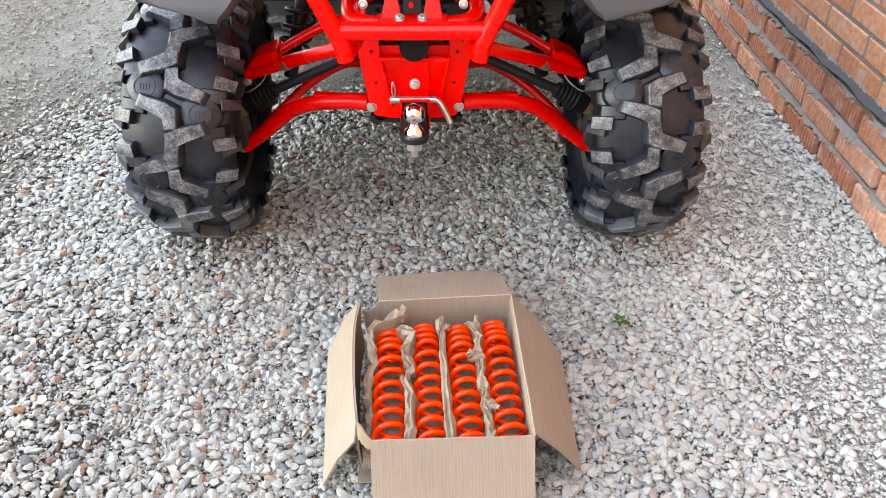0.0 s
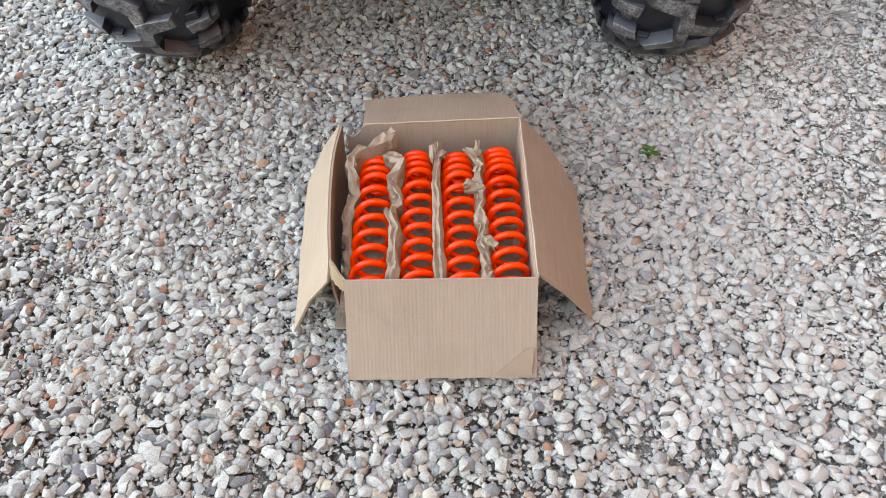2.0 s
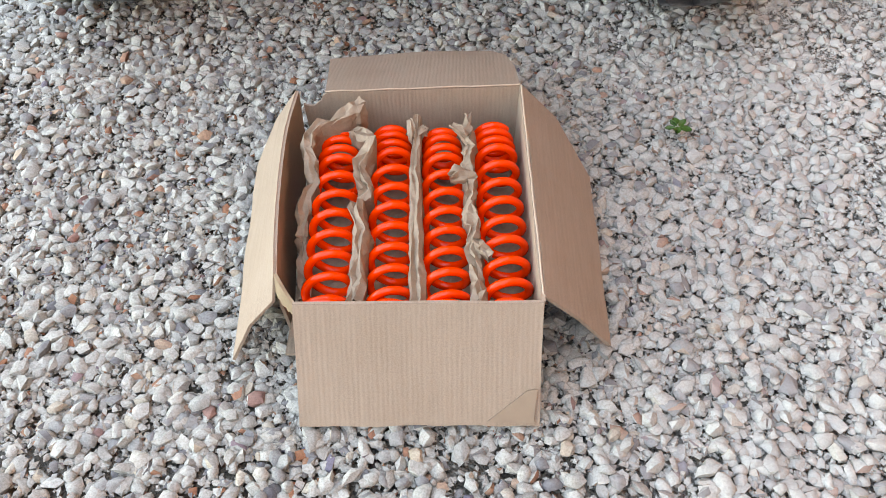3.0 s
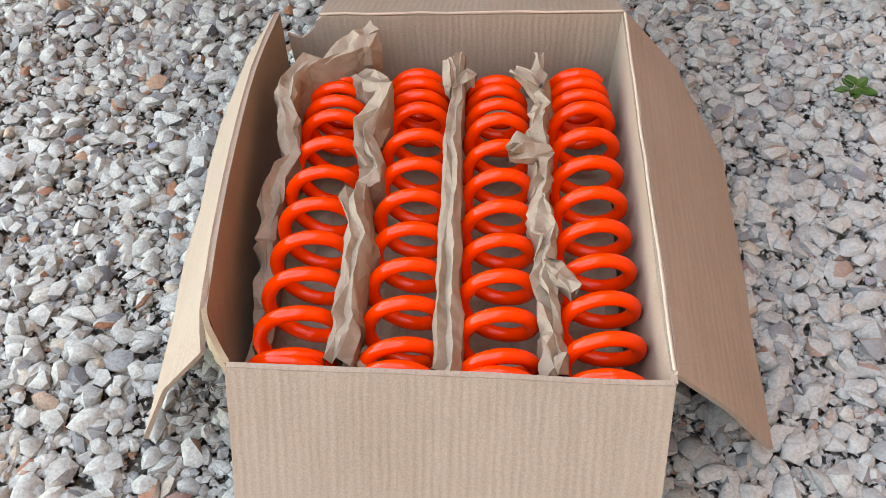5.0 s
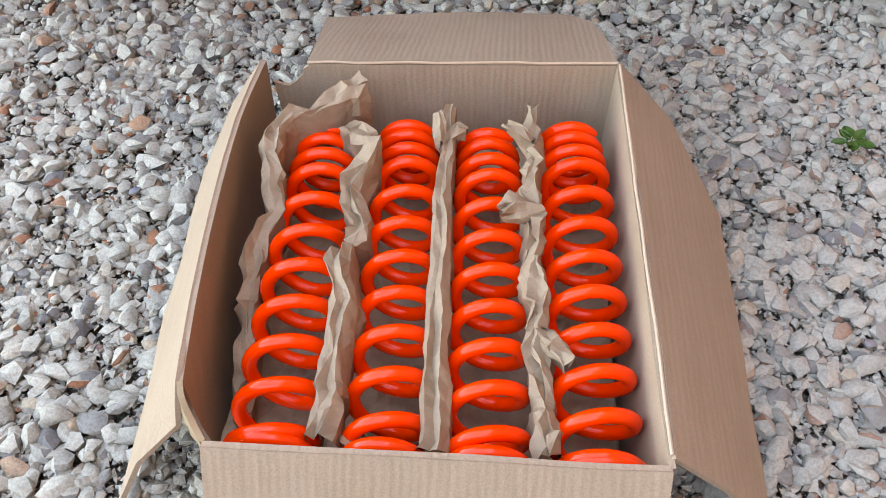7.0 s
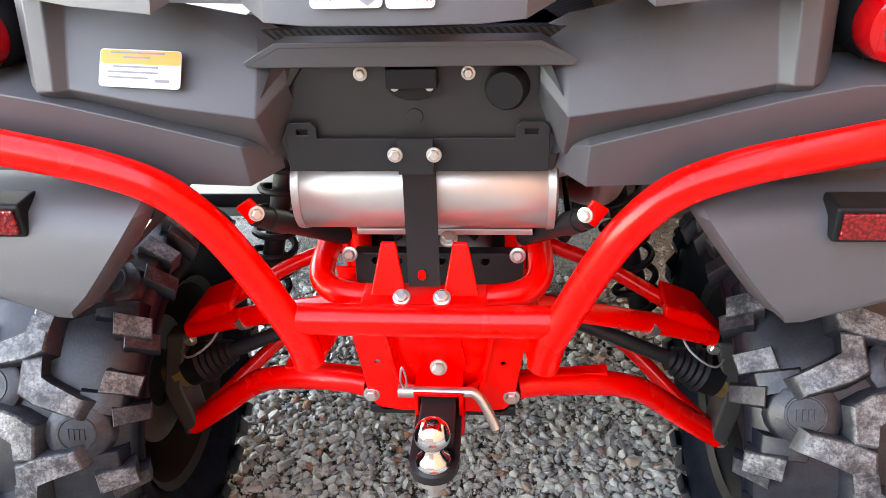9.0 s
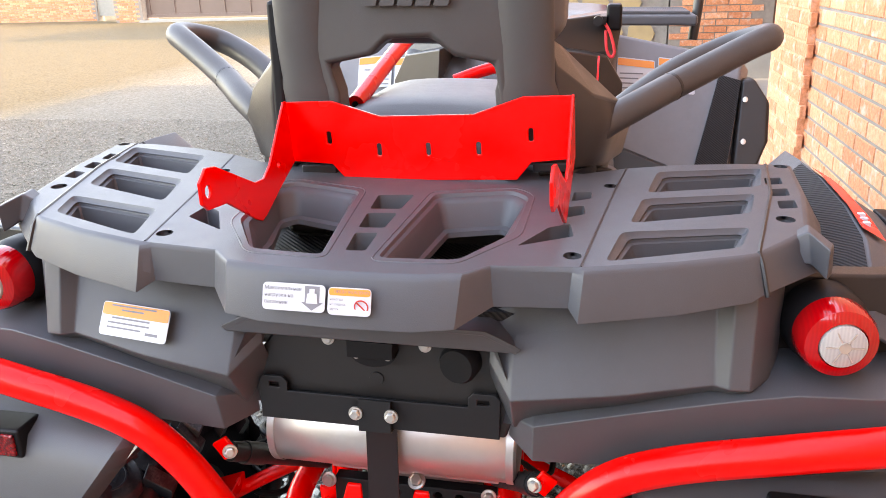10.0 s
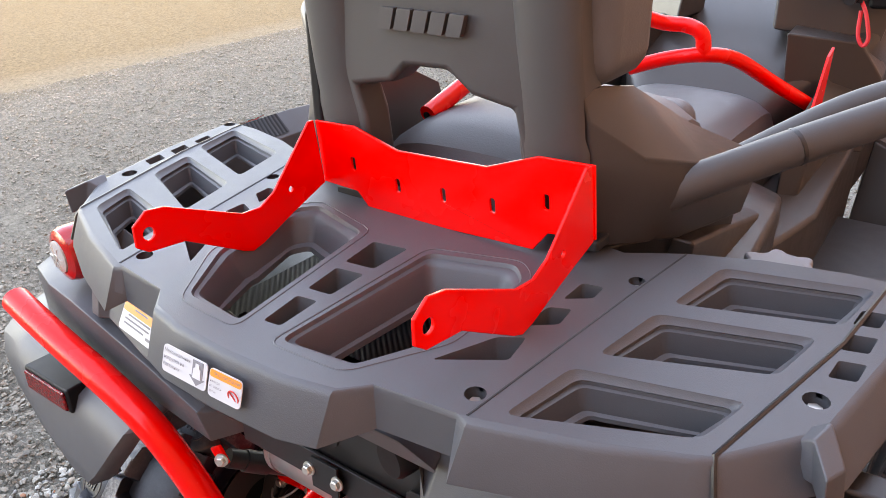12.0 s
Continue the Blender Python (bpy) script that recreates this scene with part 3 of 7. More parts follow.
def make_box():
    box = thing("cardboard_box", Matrix(), "open brown corrugated cardboard box with folded-out torn flaps on gravel", "box")
    fl = (-0.131, 0.846, 0.1415)
    left_rim = [(-0.177, 1.231, 0.148), (-0.182, 1.15, 0.146), (-0.177, 1.05, 0.144), (-0.168, 0.96, 0.143), (-0.158, 0.888, 0.142)]
    back_rim = [(0.157, 1.250, 0.141), (0.06, 1.244, 0.142), (-0.08, 1.236, 0.1435), (-0.134, 1.233, 0.144), (-0.143, 1.2325, 0.132), (-0.158, 1.232, 0.119), (-0.172, 1.231, 0.124)]
    for name, rim, i in (("front_wall", sag(fl, FR, 5, 0.0008, 1), 1), ("side_wall", sag(FR, BR, 5, 0.0012, 2), 2), ("back_wall", back_rim, 3), ("side_wall", left_rim, 4)):
        low = [Vector(foot(tuple(p), 0.97 if i != 4 else 1.0)) for p in rim]
        mid = [Vector((p[0], p[1], 0.142)).lerp(q, 0.5) + Vector((-0.004 if i == 4 else 0, 0, 0)) for p, q in zip(rim, low)]
        bent_panel(name, [rim, mid, low], box)
    bm = bmesh.new()
    block(bm, (-0.165, 0.858, 0.005), (0.158, 1.236, 0.009))
    part("base", bm, CARD, box)
    # the four flaps, each hinged on a rim and falling outwards
    bent_panel("front_flap", [sag((-0.131, 0.8445, 0.1415), (0.168, 0.8505, 0.138), 6, 0.0006, 31), sag((-0.130, 0.800, 0.078), (0.166, 0.803, 0.076), 6, 0.0008, 32),
                              sag((-0.131, 0.753, 0.009), (0.166, 0.757, 0.011), 6, 0.0008, 33)], box, "front flap folded down to the gravel", 0.0012, 3)
    bent_panel("side_flap", [sag((0.1685, 0.858, 0.1385), (0.158, 1.248, 0.1415), 6, 0.001, 41), sag((0.216, 0.862, 0.085), (0.212, 1.235, 0.088), 6, 0.002, 42),
                             sag((0.263, 0.864, 0.021), (0.264, 1.165, 0.028), 6, 0.002, 43)], box, "side flap folded outwards with a cut-back corner", 0.001, 4)
    bent_panel("side_flap", [[(-0.164, 0.873, 0.108), (-0.159, 0.888, 0.142), (-0.164, 0.924, 0.1425)] + [(p[0] - 0.001, p[1], p[2]) for p in reversed(left_rim[:-1])], sag((-0.196, 0.855, 0.080), (-0.216, 1.225, 0.098), 6, 0.002, 52),
                             sag((-0.228, 0.842, 0.020), (-0.252, 1.190, 0.035), 6, 0.002, 53)], box, "side flap folded outwards, torn along the rim", 0.002, 5)
    bent_panel("back_flap", [sag((-0.136, 1.2325, 0.1445), (0.156, 1.2495, 0.1415), 6, 0.0005, 61),
                             sag((-0.145, 1.316, 0.113), (0.152, 1.334, 0.110), 6, 0.002, 62), sag((-0.153, 1.375, 0.088), (0.141, 1.396, 0.086), 6, 0.0025, 63),
                             [(-0.157, 1.399, 0.078), (-0.06, 1.410, 0.079), (0.03, 1.420, 0.077), (0.118, 1.420, 0.076)]],
               box, "back flap folded outwards with a rounded worn corner", 0.001, 6)
    # pale strips that paint the lit edge along the hinges
    for i, (a, b) in enumerate((((-0.136, 1.2318, 0.1462), (0.156, 1.2488, 0.1435)), ((0.1680, 0.860, 0.1402), (0.1575, 1.246, 0.1432)))):
        bm = bmesh.new()
        tube(bm, [tuple(p) for p in sag(a, b, 12, 0.0006, 71 + i)], 0.0013, 8)
        part("worn_fold", bm, CARD_LIT, box, "pale strip painting the lit fold of the board")
    # scrap of clear tape on the front flap
    bm = bmesh.new()
    prism(bm, [(0.158, 0.06), (0.162, 0.62), (0.150, 0.60), (0.102, 0.08)], lambda x, k: (x, 0.7525 + 0.0455 * k, 0.0135 + 0.066 * k), lambda x, k: (x, 0.7540 + 0.0455 * k, 0.0125 + 0.066 * k))
    part("tape_scrap", bm, TAPE, box, "scrap of clear brown tape")
    # torn scrap of board at the near corner
    bent_panel("torn_corner", [[(-0.158, 0.889, 0.143), (-0.149, 0.872, 0.150), (-0.139, 0.858, 0.143), (-0.131, 0.848, 0.141)], [(-0.160, 0.880, 0.118), (-0.150, 0.866, 0.112), (-0.139, 0.855, 0.108), (-0.131, 0.850, 0.110)]],
               box, "torn corrugated corner", 0.004, 7, CARD_EDGE)
    return box


make_box()


def make_spring(name, x_far, x_near, radius, y_far, close, pitch):
    """A wound steel spring lying along the box, its ends closed up."""
    bm = bmesh.new()
    pts, steps = [], 26
    z = 0.089
    y_near = 0.8625
    turns = 2.0 + (y_far - 2 * close - y_near) / pitch + 1.2
    for i in range(-30, int(turns * steps) + 1):
        w = i / steps
        y = y_far - close * min(w, 2.0) - pitch * max(w - 2.0, 0.0)
        if w < 0:
            y = y_far - 0.0125 * w
        y = max(y, y_near + 0.003 * (turns - w))
        a = math.tau * w + math.pi / 2
        r = radius * (0.90 + 0.10 * min(1, max(0, w) / 3))
        x = x_far + (x_near - x_far) * w / turns
        pts.append((x + r * math.cos(a), y, z + r * math.sin(a)))
    tube(bm, pts, 0.0058, 14)
    return tagged(part(name, bm, ORANGE), "glossy orange-red coil spring lying in the box", "spring", "springs in the box")


make_spring("coil_spring", -0.112, -0.0985, 0.0290, 1.162, 0.0205, 0.0361)
make_spring("coil_spring", -0.036, -0.0175, 0.0270, 1.173, 0.0185, 0.0361)
make_spring("coil_spring", 0.039, 0.0535, 0.0270, 1.166, 0.0208, 0.0352)
make_spring("coil_spring", 0.115, 0.1310, 0.0285, 1.177, 0.0180, 0.0350)


PAPER_SECTION = [(-0.62, -1.0), (-0.66, -0.45), (-0.52, 0.02), (-0.18, 0.42), (0.10, 0.22), (0.42, 0.34), (0.60, 0.0), (0.55, -0.5), (0.50, -1.0)]


def crumple(bm, pts, heavy, rng, deep, crush, flare=1.0, end=1.0, wild=1.0):
    """A strip folded over along its top, laid along pts and broken into flat facets; end narrows or widens its last third."""
    path = smooth_path(pts, 8)
    length = [0.0]
    for a, b in zip(path, path[1:]):
        length.append(length[-1] + (b - a).length)
    # stations at uneven steps, so that the facets differ in length
    stops, d = [0.0], 0.0
    while d < length[-1] - 0.005:
        d += rng.uniform(0.006, 0.021) / wild ** 0.5
        stops.append(min(d, length[-1]))
    stops[-1] = length[-1]
    rows = []
    swing = 0.0
    for d in stops:
        k = max(0, min(len(path) - 2, sum(1 for q in length if q <= d) - 1))
        t = (d - length[k]) / max(1e-6, length[k + 1] - length[k])
        p = path[k].lerp(path[k + 1], t)
        way = (path[k + 1] - path[k]).normalized()
        side = Vector((way.y, -way.x, 0))
        side = side.normalized() if side.length > 1e-3 else Vector((1, 0, 0))
        u = d / length[-1]
        wide = heavy * (1 + (flare - 1) * u) * (1 + (end - 1) * max(0.0, u * 3 - 2))
        swing = 0.5 * swing + rng.uniform(-0.42, 0.42) * wild
        grow = wide * (1 + rng.uniform(-0.28, 0.30) * wild)
        lift = rng.uniform(-0.40, 0.30) * wild
        row = []
        for a, c in PAPER_SECTION:
            h = c * deep if c < 0 else (c + lift * (a < 0.3)) * grow
            q = side * (a * grow * (1 + 0.25 * min(0, c)) + swing * grow * max(0.0, c + 0.4)) + Vector((0, 0, h))
            q += Vector((rng.uniform(-1, 1), rng.uniform(-1, 1), rng.uniform(-1, 1))) * crush * (1.0 if c > -0.3 else 0.6)
            row.append(bm.verts.new(p + q))
        rows.append(row)
    for a, b in zip(rows, rows[1:]):
        for j in range(len(PAPER_SECTION) - 1):
            f = (a[j], a[j + 1], b[j + 1], b[j])
            if rng.random() < 0.5:
                bm.faces.new(f[:3])
                bm.faces.new((f[0], f[2], f[3]))
            else:
                bm.faces.new((f[0], f[1], f[3]))
                bm.faces.new(f[1:])


def make_paper(pts, wide, seed, label, deep=0.045, crush=0.0030, flare=1.0, tufts=(), wild=0.75):
    """A crumpled strip of packing paper standing on edge between springs, with corners that stick out as tufts."""
    rng = random.Random(seed)
    bm = bmesh.new()
    crumple(bm, pts, wide, rng, deep, crush, flare, 1.0, wild)
    for path, w, narrow in tufts:
        crumple(bm, path, w, rng, 0.012, crush, 1.0, narrow)
    # a finer second set of creases
    bmesh.ops.subdivide_edges(bm, edges=bm.edges[:], cuts=2, use_grid_fill=True)
    for v in bm.verts:
        n = noise.noise_vector(v.co * 48.0 + Vector((seed, 0, 0)))
        fine = noise.noise_vector(v.co * 150.0 + Vector((0, seed, 0)))
        v.co += Vector([abs(c) - 0.25 for c in n]) * 0.0048 * wild + fine * 0.0008
    ob = part("packing_paper", bm, PAPER, None)
    ob.data.set_sharp_from_angle(angle=radians(24))
    return tagged(ob, label, "paper", "packing paper in the box")


make_paper([(-0.138, 0.905, 0.070), (-0.143, 0.942, 0.078), (-0.145, 0.991, 0.088), (-0.149, 1.036, 0.100), (-0.139, 1.075, 0.112), (-0.145, 1.101, 0.125), (-0.152, 1.139, 0.134), (-0.140, 1.164, 0.138), (-0.111, 1.174, 0.141), (-0.090, 1.186, 0.148), (-0.074, 1.196, 0.154)], 0.0145, 3, "crumpled brown packing paper bent round a spring against the wall")
make_paper([(-0.094, 1.168, 0.124), (-0.078, 1.157, 0.130), (-0.064, 1.132, 0.132), (-0.066, 1.106, 0.128), (-0.074, 1.090, 0.124), (-0.066, 1.068, 0.120), (-0.058, 1.052, 0.118), (-0.072, 1.043, 0.116)], 0.0170, 4, "crumpled brown packing paper folded over a spring end")
make_paper([(-0.072, 1.030, 0.122), (-0.066, 1.005, 0.126), (-0.060, 0.982, 0.124), (-0.061, 0.942, 0.120), (-0.060, 0.897, 0.118), (-0.062, 0.868, 0.112)], 0.0165, 5, "crumpled brown packing paper strip between two springs", crush=0.0025)
make_paper([(0.003, 1.190, 0.134), (0.002, 1.172, 0.129), (0.004, 1.145, 0.122), (0.003, 1.10, 0.118), (0.008, 1.03, 0.116), (0.011, 0.95, 0.116), (0.016, 0.864, 0.112)], 0.0100, 8, "brown packing paper strip wedged between two springs", crush=0.0016, flare=1.95, wild=0.35, tufts=(([(0.000, 1.150, 0.126), (-0.006, 1.160, 0.136), (-0.007, 1.172, 0.142)], 0.010, 0.6), ([(0.002, 1.160, 0.126), (0.010, 1.166, 0.132), (0.020, 1.164, 0.132)], 0.010, 0.7)))
make_paper([(0.077, 1.192, 0.134), (0.079, 1.174, 0.128), (0.082, 1.150, 0.122), (0.080, 1.120, 0.124), (0.076, 1.095, 0.122), (0.081, 1.05, 0.118), (0.080, 1.01, 0.118), (0.088, 0.965, 0.118), (0.088, 0.92, 0.114), (0.094, 0.866, 0.110)], 0.0120, 11, "crumpled brown packing paper wedged between two springs", crush=0.0042, flare=1.35, wild=1.0, tufts=(([(0.084, 1.078, 0.124), (0.070, 1.072, 0.130), (0.054, 1.064, 0.134)], 0.013, 0.35), ([(0.086, 0.962, 0.120), (0.096, 0.948, 0.124), (0.106, 0.932, 0.124)], 0.012, 0.35), ([(0.080, 1.150, 0.128), (0.068, 1.160, 0.138), (0.056, 1.166, 0.140)], 0.012, 0.5)))
make_paper([(-0.048, 0.884, 0.098), (-0.038, 0.877, 0.103), (-0.026, 0.870, 0.098)], 0.012, 14, "small crumpled ball of brown packing paper", crush=0.005)


def make_liner():
    bm = bmesh.new()
    n, m = 26, 30
    rows = [[bm.verts.new((-0.155 + 0.305 * i / n, 0.862 + 0.37 * j / m, 0.043 + 0.006 * noise.noise(Vector((i * 0.5, j * 0.5, 2))))) for i in range(n + 1)] for j in range(m + 1)]
    for a, b in zip(rows, rows[1:]):
        for i in range(n):
            bm.faces.new((a[i], a[i + 1], b[i + 1], b[i]))
    ob = part("packing_paper", bm, PAPER, None, flat=True)
    tagged(ob, "brown paper lining under the springs in the box", "paper", "packing paper in the box")


make_liner()

# ---- the quad bike ----
quad = thing("quad_bike", pose(-0.060, 0, 0, 0, 1.2, 0), "two-seat quad bike, red frame, dark grey plastic, on gravel", "quad bike")
AXLE_Y, AXLE_Z, TRACK = 1.79, 0.332, 0.548


def crown(s):
    """Carcass radius across the tread."""
    return 0.309 - 0.030 * (abs(s) / 0.13) ** 3.2


def make_wheel(at, flip, turn):
    """A rim with a deep-lugged mud tyre, the outer side along +x before flip."""
    m = Matrix.Translation(at) @ Matrix.Rotation(radians(-4.0 * flip), 4, "Y") @ Matrix.Diagonal((flip, 1, 1, 1))
    bm = bmesh.new()
    lathe(bm, [(-0.085, 0.172), (-0.095, 0.185), (-0.085, 0.178), (-0.05, 0.165), (0.05, 0.160), (0.08, 0.178), (0.095, 0.186), (0.088, 0.172), (0.06, 0.15), (0.045, 0.1), (0.05, 0.05), (0.05, 0.0)], m, 36)
    lathe(bm, [(-0.04, 0.158), (0.0, 0.15), (0.03, 0.09), (0.03, 0.0)], m, 36)
    rim = part("wheel", bm, ALLOY, quad, "dark alloy wheel with a lugged mud tyre")
    bm = bmesh.new()
    worn = bm.verts.layers.float.new("worn")
    prof = [(-0.085, 0.180), (-0.102, 0.200), (-0.120, 0.232), (-0.124, 0.262), (-0.117, 0.283), (-0.098, crown(0.10)), (-0.06, crown(0.06)), (0.0, crown(0)),
            (0.06, crown(0.06)), (0.10, crown(0.10)), (0.122, 0.284), (0.131, 0.262), (0.128, 0.232), (0.112, 0.200), (0.092, 0.180)]
    lathe(bm, prof, m, 72)
    hub = m.translation
    for v in bm.verts:
        v[worn] = 0.05 if (v.co - hub).length > 0.296 else 0.0

    def lug(outline, a0, h, dusty=1.0):
        """One block moulded on the carcass: s across, w along the tread."""
        c = (sum(p[0] for p in outline) / len(outline), sum(p[1] for p in outline) / len(outline))
        rings = []
        for k, grow, lift in ((0, 1.30, -0.006), (1, 1.02, h * 0.88), (2, 0.90, h)):
            ring = []
            for s, w in outline:
                s, w = c[0] + (s - c[0]) * grow, c[1] + (w - c[1]) * grow
                a = a0 + w / 0.31
                over = max(0.0, abs(s) - 0.118)
                r = crown(min(abs(s), 0.118)) - over * 1.25 + lift * (1.0 if over < 0.004 else 0.75)
                x = math.copysign(min(abs(s), 0.118) + over * 0.75 + (lift * 0.55 if over > 0.004 else 0), s)
                v = bm.verts.new(m @ Vector((x, r * math.cos(a), r * math.sin(a))))
                v[worn] = (0.0, 0.15, 1.0)[k] * dusty
                ring.append(v)
            rings.append(ring)
        n = len(outline)
        for a, b in zip(rings, rings[1:]):
            for i in range(n):
                bm.faces.new((a[i], a[(i + 1) % n], b[(i + 1) % n], b[i]))
        bm.faces.new(rings[-1])

    # bent claws in the middle, small blocks at the shoulder, low bars that tie them, and bars down the side
    claw = [(-0.014, 0.036), (-0.014, -0.008), (0.010, -0.020), (0.066, -0.034), (0.076, -0.010), (0.032, 0.008), (0.016, 0.016), (0.013, 0.040)]
    block_ = [(0.088, -0.018), (0.124, -0.022), (0.129, 0.008), (0.094, 0.012)]
    tie = [(0.058, -0.022), (0.112, -0.030), (0.116, 0.002), (0.064, 0.004)]
    side_bar = [(0.112, 0.020), (0.150, 0.014), (0.152, 0.040), (0.116, 0.046)]
    pitches = 18
    for k in range(pitches):
        a = turn + k * math.tau / pitches
        turned = 1 if k % 2 else -1
        for sgn, b in ((1, a), (-1, a + math.pi / pitches)):
            def shape(outline, flip_w=1):
                pts = [(sgn * q[0], q[1] * flip_w) for q in outline]
                return pts if sgn * flip_w > 0 else pts[::-1]
            reach = 1.0 if sgn > 0 else 0.93
            lug(shape(claw, turned), b, 0.027)
            lug(shape(block_, turned), b + 0.06 * turned, 0.022)
            lug(shape(tie, turned), b + 0.01, 0.012, 0.12)
            lug(shape([(q[0] * reach, q[1]) for q in side_bar]), b, 0.016, 0.35)
    part("tyre", bm, TYRE, rim, "black knobbly mud tyre, dusty on the lugs", bevel=0.0)
    # flat oval badges moulded between the lugs, with a raised rim and plain bars
    badge = bmesh.new()
    worn2 = badge.verts.layers.float.new("worn")
    for k in range(0, pitches, 2):
        for sgn, a0 in ((1, turn + (k + 0.52) * math.tau / pitches), (-1, turn + (k + 1.02) * math.tau / pitches)):
            def at(ds, dw, lift):
                q, a = sgn * (0.062 + ds), a0 + dw / 0.31
                rad = crown(q) + lift
                return m @ Vector((q, rad * math.cos(a), rad * math.sin(a)))
            rings = [[badge.verts.new(at(q * 0.047 * math.cos(t), q * 0.044 * math.sin(t), lift)) for t in [math.tau * i / 20 for i in range(20)]]
                     for q, lift in ((1.0, -0.002), (0.94, 0.008), (0.86, 0.0105), (0.56, 0.0115), (0.54, 0.0128), (0.49, 0.0128), (0.47, 0.0115), (0.2, 0.0118))]
            for u, v in zip(rings, rings[1:]):
                for i in range(20):
                    badge.faces.new((u[i], u[(i + 1) % 20], v[(i + 1) % 20], v[i]))
            badge.faces.new(rings[-1])
            for b in range(4):
                c = -0.0135 + b * 0.0068
                q = [badge.verts.new(at(c + dx, dy, l)) for l in (0.010, 0.0135) for dx, dy in ((0, -0.007), (0.004, -0.007), (0.0055, 0.007), (0.0015, 0.007))]
                badge.faces.new(q[4:])
                for i in range(4):
                    badge.faces.new((q[i], q[(i + 1) % 4], q[4 + (i + 1) % 4], q[4 + i]))
    for v in badge.verts:
        v[worn2] = 0.10
    tagged(part("tyre_badge", badge, TYRE, rim), kind="stuff")
    return rim


WHEEL_AT = [(TRACK, AXLE_Y, AXLE_Z), (-TRACK, AXLE_Y, AXLE_Z), (TRACK - 0.02, 3.22, AXLE_Z), (-TRACK + 0.02, 3.22, AXLE_Z)]
for n_, (p_, turn_) in enumerate(zip(WHEEL_AT, (0.1, 0.25, 0.0, 0.2))):
    make_wheel(p_, 1 if p_[0] > 0 else -1, turn_)


def both(make):
    """Builds a part on the right and mirrored on the left."""
    return [make(1), make(-1)]


def red_tube(pts, r=0.013, steps=6, name="frame_tube", material=None, label="", seg=14):
    bm = bmesh.new()
    tube(bm, pts, r, seg, steps)
    return part(name, bm, material or RED, quad, label)


# bumper hoop and its cross tube
for f_ in (1, -1):
    red_tube([(f_ * x, y, z) for x, y, z in ((0.142, 1.502, 0.592), (0.150, 1.50, 0.630), (0.172, 1.497, 0.680), (0.196, 1.490, 0.735), (0.226, 1.482, 0.790), (0.268, 1.476, 0.835),
             (0.330, 1.474, 0.862), (0.420, 1.476, 0.882), (0.500, 1.480, 0.897), (0.562, 1.485, 0.907))], 0.0195, 6, "bumper_tube", None, "glossy red bent bumper tube", 20)
red_tube([(-0.150, 1.503, 0.655), (0.150, 1.503, 0.655)], 0.0195, 0, "cross_tube", seg=20)


